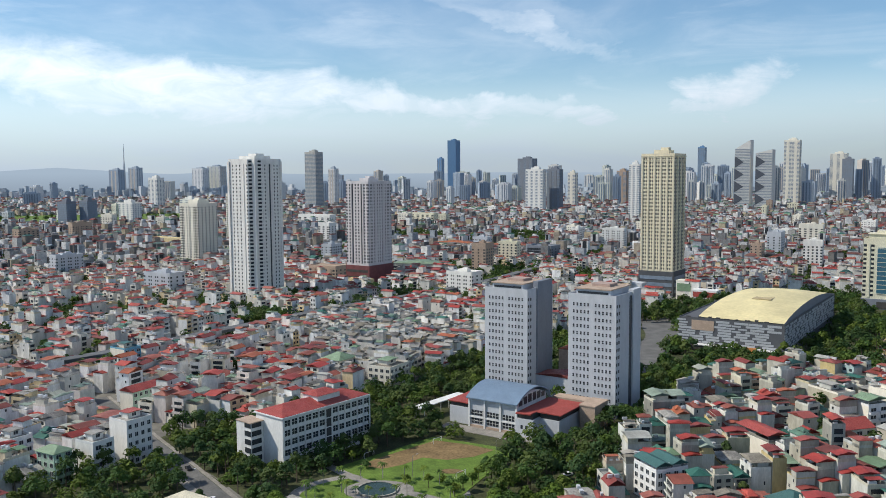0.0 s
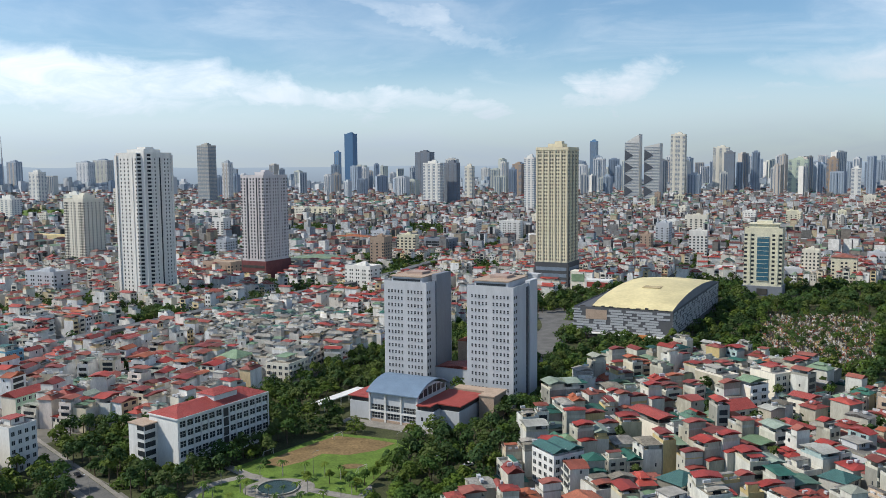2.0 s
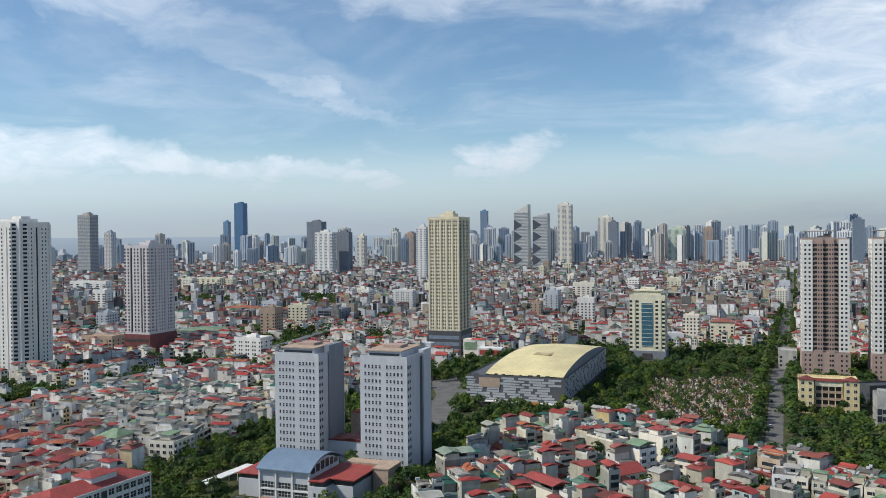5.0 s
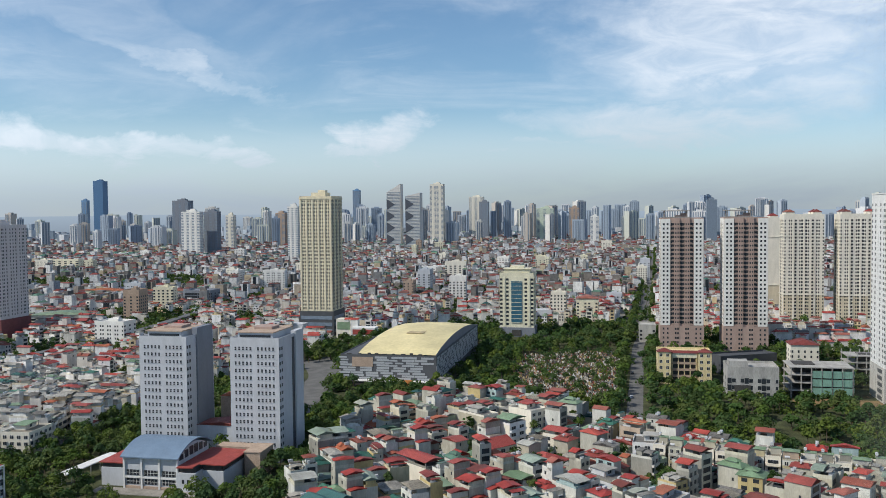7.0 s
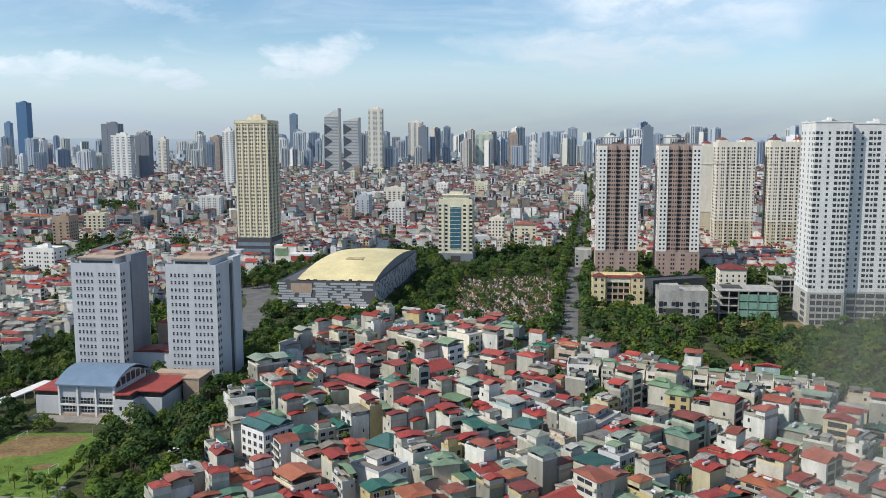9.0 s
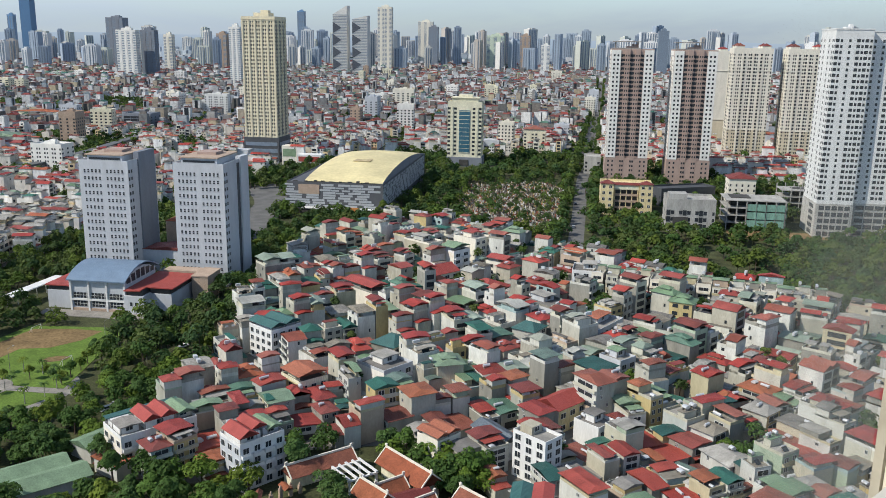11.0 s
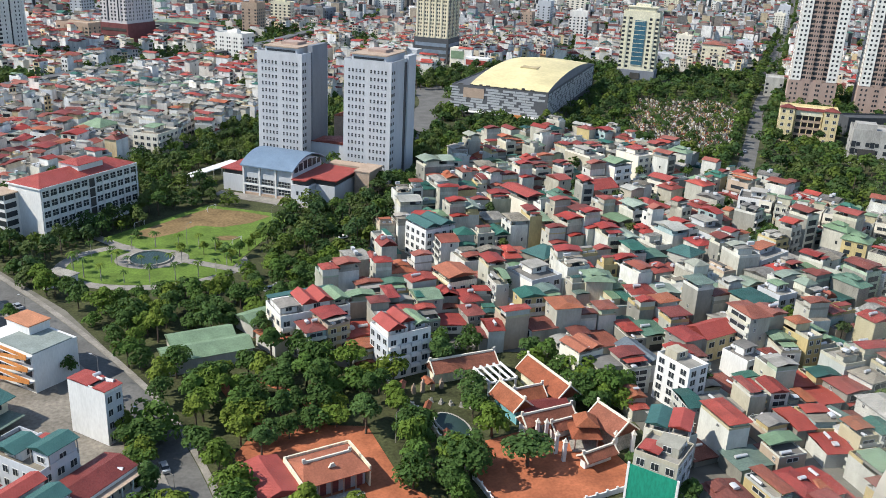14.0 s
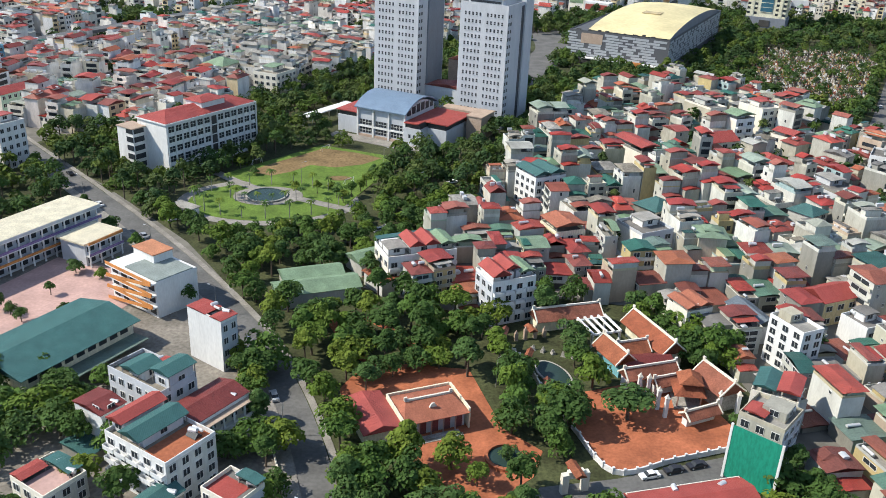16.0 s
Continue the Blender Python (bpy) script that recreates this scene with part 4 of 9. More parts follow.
BIG += [(*polar(14.3, 780), 26), (*polar(-4.6, 872), 24), (*polar(27.1, 765), 20), (*polar(-12.2, 765), 18)]
# cream office with a blue glass middle
x, y = polar(27.18, 792)
ob = tower("office_block", "pale yellow office block with a blue glass centre", x, y, 29, 20, 54, -34, "paleyellow", "WpW.....WpW", "w.wpw.w", z0=9, floor=3.5, category="office block", hut=0.5)
ob.matrix_basis = ob.matrix_basis @ Matrix.Diagonal((1.06, 1.06, 1.05, 1))
part("glass_centre", Geo().box(0, -10.2, 12, 9, 0.5, 36), ["tealglass"], ob, "blue glass curtain wall")
for k in range(11):
    part("spandrel", Geo().box(0, -10.5, 12 + k * 3.5, 9, 0.2, 0.35), ["paleyellow"], ob)
part("base", Geo().box(0, 0, 0, 31, 22, 8).box(0, -11.2, 1, 8, 0.4, 5, m=1), ["dkbluegrey", "dark"], ob, "grey stone base with a dark entrance")
part("crown", Geo().box(0, 0, 55, 22, 14, 3).box(0, 0, 58, 24, 16, 0.6).box(0, 0, 58.6, 12, 8, 2), ["paleyellow"], ob)

# far landmarks: azimuth, distance, width, depth, height, wall, glass, front pattern
M["far_pale"] = material("pale_green_tower", (0.55, 0.62, 0.50), 0.85, stain=0.1)
FAR = [
    ("blue glass skyscraper far off", 0.72, 4500, 62, 60, 282, "deepblue", "....."), ("slim blue-grey tower far off", -0.15, 4400, 34, 34, 188, "blueglass", "g.g.g"),
    ("grey unfinished tower with a net of floors", -8.45, 2800, 56, 50, 182, "rawframe", "WWWWWW"), ("grey apartment slab far off", -7.2, 2900, 34, 30, 130, "fartower", "wpwpw"),
    ("dark grey tower cluster far off", 5.55, 3400, 78, 60, 168, "dkbluegrey", "WpWpW"), ("white banded slab far off", 6.1, 2450, 66, 30, 122, "whitetower", "WpWpWpW"),
    ("dark grey slab far off", 7.35, 2480, 48, 34, 122, "dkbluegrey", "WpWpW"), ("pale slab far off", 8.5, 2700, 30, 30, 112, "creamw", "WpW"),
    ("orange-tan block far off", 11.7, 3100, 42, 40, 118, "sand", "WpW"), ("white tower with red top far off", 12.5, 2000, 30, 26, 130, "whitetower", "WpWpW"),
    ("blue-grey tower far off", 16.6, 4400, 42, 40, 232, "blueglass", "ggg"), ("cream flat-topped tower far off", 21.9, 3010, 58, 40, 212, "creamw", "WpWWpW"),
    ("cream and grey tower under construction", 24.5, 3700, 74, 50, 180, "creamw", "WpWpW"), ("dark grey tower far off", 25.0, 3600, 46, 44, 158, "dkbluegrey", "WWWW"),
    ("pale green slab far off", 29.0, 3200, 76, 40, 126, "far_pale", "WpWpW"), ("red and cream tower far off", 30.9, 3300, 44, 40, 128, "sand", "WpWpW"),
    ("white slab far off", 32.2, 3000, 34, 30, 96, "whitetower", "WpW"), ("dark glass tower far off", 39.5, 3000, 40, 40, 148, "farglass", "ggg"),
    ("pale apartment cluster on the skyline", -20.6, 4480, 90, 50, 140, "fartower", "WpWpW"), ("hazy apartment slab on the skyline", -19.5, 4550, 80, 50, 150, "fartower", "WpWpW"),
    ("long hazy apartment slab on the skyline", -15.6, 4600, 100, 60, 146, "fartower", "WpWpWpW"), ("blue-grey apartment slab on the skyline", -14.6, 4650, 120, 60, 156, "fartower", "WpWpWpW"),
    ("dark unfinished frame block beyond the houses", -23.5, 2050, 40, 34, 56, "dkbluegrey", "gggg"), ("dark unfinished frame block beside its twin", -22.3, 2040, 36, 34, 58, "dkbluegrey", "gggg"),
    ("white mid-rise block beyond the houses", -19.9, 2100, 62, 34, 50, "whitetower", "W.W.W.W"),
    ("white apartment slab beyond the fields", -18.3, 3000, 54, 40, 104, "whitetower", "WpWpW"), ("grey block far off", -16.3, 2350, 66, 30, 50, "whitetower", "W.W.W"),
]
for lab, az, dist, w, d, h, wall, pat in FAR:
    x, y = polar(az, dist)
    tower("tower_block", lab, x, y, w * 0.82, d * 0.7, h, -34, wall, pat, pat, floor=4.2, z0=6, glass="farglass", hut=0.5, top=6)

M["mallwall2"] = material("dark_facet_glass", (0.09, 0.10, 0.12), 0.4)
# the two towers with sawtooth facets
for az, dist, w, h, cut in ((19.1, 2710, 44, 205, 26), (20.35, 2680, 46, 176, 10)):
    x, y = polar(az, dist)
    BIG.append((x, y, 40))
    ob = thing("faceted_tower", "grey glass tower with zigzag triangular facets", "tower block", turned(x, y, 0, -34), "faceted towers")
    a = w / 2
    g = Geo()
    g.add([(-a, -18, 0), (a, -18, 0), (a, 18, 0), (-a, 18, 0), (-a, -18, h - cut), (a, -18, h), (a, 18, h), (-a, 18, h - cut)],
          [(0, 1, 5, 4), (1, 2, 6, 5), (2, 3, 7, 6), (3, 0, 4, 7), (4, 5, 6, 7)])
    part("wall", g, ["fartower"], ob)
    fac = Geo()
    for k in range(5):
        z = 16 + k * 36
        if z + 34 < h - cut:
            fac.add([(-a, -18.9, z), (-a + w * 0.6, -18.9, z + 17), (-a, -18.9, z + 34)], [(0, 1, 2)])
    part("dark_facet", fac, ["mallwall2"], ob, "dark triangular glass facet")
    ln = Geo()
    for k in range(int((h - cut) / 4.5)):
        ln.box(0, -18.5, 6 + k * 4.5, w, 0.3, 1.3)
    tagged(part("glazing", ln, ["farglass"], ob), kind="stuff")

# skyline of many towers
srng = random.Random(11)
count = 0
for k in range(430):
    az = srng.uniform(-30, 57)
    weight = 0.12 if az < -9 else (0.5 if az < 10 else 0.85)
    if srng.random() > weight:
        continue
    dist = srng.uniform(3000, 4850)
    el = srng.gauss(-0.14 if az < 10 else 0.1 if az < 25 else 0.36, 0.3) - (0.45 if dist < 3600 else 0) if az > -9 else srng.gauss(-0.55, 0.25)
    h = min(230, max(36, 112 + dist * math.tan(radians(el))))
    x, y = polar(az, dist)
    BIG.append((x, y, 40))
    w, d = srng.choice([srng.uniform(18, 34), srng.uniform(24, 58)]), srng.uniform(18, 34)
    ob = thing("tower_block", srng.choice(["pale grey apartment slab on the skyline"]), "tower block", turned(x, y, 0, srng.choice([-34, -20, -50, 10])), "skyline towers")
    body = Geo().box(0, 0, 0, w, d, h)
    if srng.random() < 0.6:
        body.box(0, 0, h, w * 0.5, d * 0.5, 5)
    if srng.random() < 0.5:
        body.box(0, -d / 2, 0, w * 0.4, 4, h + 4)
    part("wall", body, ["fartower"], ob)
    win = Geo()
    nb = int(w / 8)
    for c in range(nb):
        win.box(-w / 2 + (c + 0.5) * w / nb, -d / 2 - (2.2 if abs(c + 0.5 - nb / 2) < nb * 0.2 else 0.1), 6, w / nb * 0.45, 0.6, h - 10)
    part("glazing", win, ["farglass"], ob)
# radio mast on the left skyline
x, y = polar(-20.15, 4600)
ob = thing("radio_mast", "thin lattice radio mast on the skyline", "mast", turned(x, y))
part("mast", Geo().tube((0, 0, 0), (0, 0, 170), 9, 6, r2=5).tube((0, 0, 170), (0, 0, 270), 3.0, 6, r2=0.8), ["fartower"], ob)

# ---- campus ----


def arched_roof(w, d, z, rise, mat, thick=0.5, n=14, lean=0.0):
    """A curved roof that spans d (along y), straight along x."""
    g = Geo()
    pts = []
    for off in (0.0, -thick):
        for k in range(n + 1):
            u = k / n
            zz = z + rise * (1 - (2 * u - 1) ** 2) + off + lean * u
            pts += [(-w / 2, -d / 2 + u * d, zz), (w / 2, -d / 2 + u * d, zz)]
    f = []
    b = 2 * (n + 1)
    for k in range(n):
        f.append((2 * k, 2 * k + 1, 2 * k + 3, 2 * k + 2))
        f.append((b + 2 * k + 2, b + 2 * k + 3, b + 2 * k + 1, b + 2 * k))
        f.append((2 * k + 1, b + 2 * k + 1, b + 2 * k + 3, 2 * k + 3))
        f.append((2 * k + 2, b + 2 * k + 2, b + 2 * k, 2 * k))
    f += [(0, b, b + 1, 1), (2 * n, 2 * n + 1, b + 2 * n + 1, b + 2 * n)]
    return g.add(pts, f)


def arched_body(w, d, z, rise, n=14):
    """Walls that fill up under such a roof."""
    g = Geo()
    prof = [(-d / 2 + k / n * d, z + rise * (1 - (2 * k / n - 1) ** 2)) for k in range(n + 1)]
    prof = [(-d / 2, 0)] + prof + [(d / 2, 0)]
    m = len(prof)
    pts = [(-w / 2, p[0], p[1]) for p in prof] + [(w / 2, p[0], p[1]) for p in prof]
    f = [tuple(range(m)), tuple(range(2 * m - 1, m - 1, -1))] + [(k, m + k, m + k + 1, k + 1) for k in range(m - 1)]
    return g.add(pts, f)


def campus_hall():
    # origin: below the middle of the front eaves, the depth along y
    ob = thing("assembly_hall", "grey campus hall with a curved blue sheet roof", "hall", turned(20.2, 368.95, 0, -34))
    part("wall", arched_body(24, 27, 12.6, 4.2), ["bluegrey"], ob, at=pose(0, 15, 0))
    part("roof", arched_roof(26, 30.5, 13.6, 4.6, "blueroof"), ["blueroof"], ob, "curved blue sheet roof", at=pose(0, 15.2, 0))
    part("plinth", Geo().box(0, 1.3, 0, 24.4, 0.5, 1.3), ["sand"], ob, "tan stone plinth")
    pane = Geo().box(0, 0, 0, 6.2, 0.2, 2.3)
    for k in range(5):
        pane.box(-2.9 + k * 1.45, -0.06, 0, 0.14, 0.2, 2.3, m=1)
    pane.box(0, -0.06, 1.1, 6.3, 0.2, 0.14, m=1)
    pane = pane.mesh("window", ["glass", "frame"])
    for k in range(3):
        part("window", pane, None, ob, at=pose(-8 + k * 8, 1.42, 2.0))
        part("window", pane, None, ob, at=pose(-8 + k * 8, 1.42, 5.6))
        part("balcony_band", Geo().box(-8 + k * 8, 1.1, 4.6, 7.2, 0.6, 0.7), ["white"], ob)
    for k in range(4):
        part("pilaster", Geo().box(-11.9 + k * 7.93, 1.2, 0, 0.8, 0.7, 13.4), ["white"], ob)
    for k in range(6):
        u = (k + 0.5) / 6 * 2 - 1
        part("window", Geo().box(0, 0, 0, 0.2, 3.2, 1.5 + 2.2 * (1 - u * u)), ["glass"], ob, at=pose(12.05, 15 + u * 12.4, 12.0))
        part("mullion", Geo().box(12.1, 15 + u * 12.4 + 2.05, 11.6, 0.3, 0.35, 4.4 - 3.0 * u * u), ["white"], ob)
    part("side_wing", Geo().box(16.2, 7.2, 0, 8.4, 14.0, 7.8), ["bluegrey"], ob, "lower grey side wing")
    part("side_wing", Geo().box(24.8, 17.6, 0, 9.4, 21.8, 7.4), ["bluegrey"], ob, "lower grey side wing")
    # near-black blocks stand for the shade between wall tops and roofs
    part("roof_opening", Geo().box(16.0, 8.0, 7.8, 7.0, 13.0, 2.2).box(24.4, 17.6, 7.4, 9.0, 20.6, 2.6), ["dark"], ob, "near-black block for the shade of the gallery under the roof")
    part("wing_roof", Geo().plate([(12.4, -0.6), (19.2, 0.2), (19.2, 6.0), (30.8, 5.6), (30.8, 29.4), (12.4, 30.6)], 9.95, 10.4), ["redfix"], ob, "wide red sheet roof")
    for wx in (15.0, 17.2):
        part("window", Geo().box(0, 0, 0, 1.0, 0.2, 1.6), ["glass"], ob, at=pose(wx, 0.22, 3.6))
    part("annexe", Geo().box(34.4, 31.0, 0, 7.2, 14, 10.6).box(34.4, 31.0, 10.6, 7.8, 14.6, 0.5), ["sand"], ob, "tan stone annexe")
    part("annexe", Geo().box(22.4, 34.6, 0, 16.4, 7.0, 10.9), ["sand"], ob, "tan stone link behind the hall")
    part("left_wing", Geo().box(-18.2, 12.5, 0, 11.4, 18, 7.6), ["bluegrey"], ob, "low left wing")
    # near-black block again in place of the shaded gap
    part("gallery", Geo().box(-18.2, 12.5, 7.6, 10.4, 17, 2.0), ["dark"], ob, "near-black block for the shade of the gallery under the roof")
    part("left_roof", Geo().box(-18.4, 12.5, 9.6, 12.4, 19, 0.4), ["redfix"], ob, "red sheet roof of the left wing")
    part("rear_block", Geo().box(-16.5, 25.5, 0, 8, 7.4, 11.0), ["sand"], ob, "tan rear stair block")
    part("forecourt", Geo().box(0, -3.0, 0, 46, 7.6, 0.3), ["paving"], ob, "paved forecourt")
    BIG.append((20.2, 385, 40))
    ob = thing("covered_walkway", "long white roof of a covered walkway", "walkway", turned(-2.5, 399.5, 0, 51))
    part("roof", Geo().box(0, 0, 5.6, 34, 5.0, 0.4), ["white"], ob)
    for k in range(6):
        part("post", Geo().tube((-15 + k * 6, 1.5, 0), (-15 + k * 6, 1.5, 5.6), 0.15, 7), ["steel"], ob)
    # link block between the towers
    ob = thing("link_block", "grey block with a red roof between the twin towers", "building", turned(56, 412, 0, -34))
    part("wall", Geo().box(0, 4, 0, 26, 12, 14), ["bluegrey"], ob)
    part("roof", Geo().slope(0, 4, 14.1, 26, 12, 1.5), ["red"], ob)
    # long building with orange roof and columns behind
    ob = thing("teaching_block", "long brown-grey block with columns and an orange roof", "building", turned(84, 462, 0, -34))
    part("wall", Geo().box(0, 0, 0, 16, 66, 22), ["sand"], ob)
    part("roof", Geo().slope(0, 0, 22.2, 16, 66, 2.6, hip=5), ["tile"], ob)
    for k in range(15):
        part("column", Geo().box(-8.3, -29 + k * 4.2, 0, 0.7, 0.8, 22), ["sand"], ob)
        part("window", Geo().box(-8.1, -27 + k * 4.2, 2, 0.2, 2.4, 18), ["glass"], ob)


campus_hall()


def teaching_school():
    ob = thing("school_building", "white five-storey school block with a red hipped roof", "school building", turned(-53.0, 344.2, 0, -39.7))
    w, d, h = 16, 46, 19.6
    part("wall", Geo().box(0, 0, 0, w, d, h).box(0, 0, h, w + 1.2, d + 1.2, 0.5), ["white"], ob)
    part("roof", Geo().slope(0, 0, h + 0.6, w, d, 2.6, over=0.3, hip=7), ["redfix"], ob, "red sheet hipped roof")
    part("roof_lantern", Geo().box(0, 4, h + 1.5, 9, 12, 2.6).slope(0, 4, h + 4.1, 9.5, 12.5, 1.4, m=1, hip=4), ["white", "redfix"], ob, "raised roof lantern")
    part("stair_wing", Geo().box(-8, -d / 2 - 2.5, 0, 9, 7, 17.0).box(-8, -d / 2 - 2.5, 17, 9.5, 7.5, 0.4, m=1), ["white", "sand"], ob, "projecting white stair wing")
    pane = Geo().box(0, 0, 0, 0.16, 2.7, 2.5).box(0.05, 0, 1.2, 0.16, 2.75, 0.12, m=1).box(0.05, 0, 0, 0.16, 0.12, 2.5, m=1).mesh("window", ["glass", "frame"])
    for f in range(5):
        for k in range(13):
            if k in (6,):
                continue
            part("window", pane, None, ob, at=pose(w / 2, -d / 2 + 2.2 + k * 3.55, 1.2 + f * 3.8))
        part("string_course", Geo().box(w / 2 + 0.15, 0, 3.55 + f * 3.8, 0.4, d, 0.3), ["white"], ob)
        part("stair_window", Geo().box(-3.9, -d / 2 - 3.4, 2.0 + f * 3.3, 1.0, 4.6, 2.0).box(-5.5, -d / 2 - 6.05, 2.0 + f * 3.3, 3.6, 0.2, 2.0), ["glass"], ob)
    # flat dark strip stands for the shade of a recessed entrance bay
    part("entrance_recess", Geo().box(w / 2 + 0.03, -d / 2 + 2.2 + 6 * 3.55, 0, 0.12, 2.8, h - 0.8), ["dark"], ob)
    for k in range(14):
        part("rib", Geo().box(w / 2 + 0.2, -d / 2 + 0.45 + k * 3.55, 0, 0.5, 0.35, h), ["white"], ob)
    BIG.append((-55, 344, 28))


teaching_school()

yard("sports_field", [(-43, 322), (-4.8, 361), (29, 343), (3.5, 288)], 0.19, "lawn", "green football field with worn brown patches", "sports field")
yard("worn_patch", [(-33, 326), (-24, 336), (-14, 346), (-4, 356), (10, 350), (20, 343), (12, 335), (1, 331), (-9, 334), (-16, 326), (-24, 321)], 0.22, "bare", "bare brown earth worn into the field", "field")
yard("worn_patch", ring(2, 318, 5, 2.6), 0.23, "bare", "bare brown earth by the goal", "field")
yard("drive", ring(-23, 294, 32, 23), 0.12, "paving", "pale curved drive round the lawn", "drive")
yard("lawn", ring(-23, 294, 28, 19), 0.16, "lawn", "bright trimmed oval lawn", "lawn")
yard("plaza", ring(-23.5, 299, 12.5, 9.5), 0.24, "paving", "pale paved plaza round the pool", "plaza")
strip("path", curve([(-46, 326), (-34, 312), (-23, 303), (-8, 293), (8, 283)]), 4.0, 0.26, "paving", label="pale paved path between lawn and field", category="path")
ob = thing("pool", "round fountain pool with a pale stone rim", "pool", turned(-24, 299))
rim = Geo()
for k in range(24):
    a = 2 * math.pi * k / 24
    rim.box(7.2 * math.cos(a), 7.2 * math.sin(a), 0.26, 0.6, 1.95, 0.5, a)
part("rim", rim, ["stone"], ob)
part("water", Geo().plate(ring(0, 0, 7, 7), 0.27, 0.5), ["water"], ob, "still dark water")
for gx, gy, deg in ((-30, 335, 48), (6, 312, 48), (-3, 353, 48)):
    ob = thing("goal", "white football goal frame", "goal", turned(gx, gy, 0.1, deg), "football goals")
    part("frame", Geo().tube((-2.5, 0, 0), (-2.5, 0, 2.2), 0.09, 6).tube((2.5, 0, 0), (2.5, 0, 2.2), 0.09, 6).tube((-2.5, 0, 2.2), (2.5, 0, 2.2), 0.09, 6).tube((-2.5, 0, 2.2), (-2.5, 1.2, 0), 0.05, 6).tube((2.5, 0, 2.2), (2.5, 1.2, 0), 0.05, 6), ["white"], ob)

# ---- market hall ----


M["mallwall"] = material("charcoal_cladding", (0.10, 0.105, 0.115), 0.7, stain=0.1, grain=0.1)
M["wornyellow"] = material("worn_yellow_sheet", (0.52, 0.42, 0.24), 0.7, stain=0.3, grain=0.2)
M["mallpanel"] = material("grey_cladding", (0.41, 0.43, 0.45), 0.7, stain=0.12, grain=0.1)


def market_hall():
    c = Vector((203.0, 509.4)) - Vector((0.829, -0.559)) * 32 + Vector((0.559, 0.829)) * 80
    w, d, h = 64, 160, 20.5
    ob = thing("market_hall", "large supermarket hall with a curved yellow roof and patchwork cladding", "supermarket", turned(c.x, c.y, 0, -34))
    part("wall", Geo().box(0, 0, 0, w, d, h), ["mallwall"], ob)
    part("parapet", Geo().parapet(w, d, h, 0.5, 0.4), ["mallwall"], ob)
    roof = Geo()
    n = 12
    rows = []
    for j in range(n + 1):
        for i in range(n + 1):
            u, v = i / n * 2 - 1, j / n * 2 - 1
            rows.append((5.0 + u * 26.0, v * (d / 2 - 3), h + 0.6 + 8.2 * (1 - v * v) ** 0.85 * (1 - 0.3 * u * u)))
    roof.add(rows, [(j * (n + 1) + i, j * (n + 1) + i + 1, (j + 1) * (n + 1) + i + 1, (j + 1) * (n + 1) + i) for j in range(n) for i in range(n)])
    part("roof", roof, ["yellowroof"], ob, "wide curved pale yellow roof")
    edges = [Geo(), Geo()]
    for j in range(n):
        v0, v1 = (j / n * 2 - 1), ((j + 1) / n * 2 - 1)
        for sgn, edge in ((-1, edges[0]), (1, edges[1])):
            x = 5.0 + sgn * 26.0
            z0 = h + 0.6 + 8.2 * (1 - v0 * v0) ** 0.85 * 0.7
            z1 = h + 0.6 + 8.2 * (1 - v1 * v1) ** 0.85 * 0.7
            edge.add([(x, v0 * (d / 2 - 3), h), (x, v1 * (d / 2 - 3), h), (x, v1 * (d / 2 - 3), z1), (x, v0 * (d / 2 - 3), z0)], [(0, 1, 2, 3)])
    for edge in edges:
        part("roof_side", edge, ["dkbluegrey"], ob)
    prng = random.Random(5)
    light = Geo().box(0, 0, 0, 8.2, 0.25, 1.32).mesh("cladding_panel", ["mallpanel"])
    pale = Geo().box(0, 0, 0, 5.4, 0.25, 1.0).mesh("cladding_panel", ["mallpanel"])
    for face, length, off, turn in (("front", w, d / 2, 0), ("side", d, w / 2, 90)):
        m = pose(0, 0, 0, 0, 0, turn) @ pose(0, -off - 0.08, 0)
        for r in range(9):
            x = -length / 2 + prng.uniform(1, 5)
            while x < length / 2 - 6:
                if face == "front" and r > 4 and -24 < x < -8:
                    x += 4
                    continue
                me, wide = prng.choice([(light, 8.2), (light, 8.2), (pale, 5.4)])
                part("cladding_panel", me, None, ob, at=m @ pose(x + wide / 2 - 3, 0, 5.2 + r * 1.68))
                x += wide + prng.choice([0.3, 1.8, 3.0, 4.4])
    part("sign_panel", Geo().box(-17, -d / 2 - 0.2, 13.2, 14, 0.3, 6.2), ["sand"], ob, "plain tan sign panel")
    part("entrance", Geo().box(4, -d / 2 - 2, 0, 50, 4, 4.4).box(4, -d / 2 - 2.2, 4.4, 52, 5, 0.5, m=1).box(14, -d / 2 - 4.4, 1, 7, 1, 5, m=2), ["dark", "white", "orange"], ob, "dark shop entrance under a pale canopy")
    part("roof_patch", Geo().box(6, -18, h + 7.85, 12, 26, 0.35), ["wornyellow"], ob, "worn brown roof sheets")
    rv = random.Random(8)
    for k in range(9):
        part("roof_unit", Geo().box(-26 + k * 6.0 + rv.uniform(-1, 1), 1.6 - d / 2, h, rv.uniform(1.5, 3), 1.4, rv.uniform(0.8, 1.8)), ["dark"], ob)
    BIG.append((c.x, c.y, 85))


market_hall()

# ---- houses ----
# trees in gaps between the houses
gaps = random.Random(77)
INNER = []
for k in range(46):
    x, y = gaps.uniform(60, 270), gaps.uniform(130, 440)
    if inside([x], [y], [(30, 240), (70, 330), (140, 450), (240, 420), (285, 240), (290, 140), (110, 110), (100, 200), (60, 220)])[0]:
        for j in range(gaps.choice([1, 2, 3, 5])):
            INNER.append((x + gaps.gauss(0, 4), y + gaps.gauss(0, 4)))
spots = []
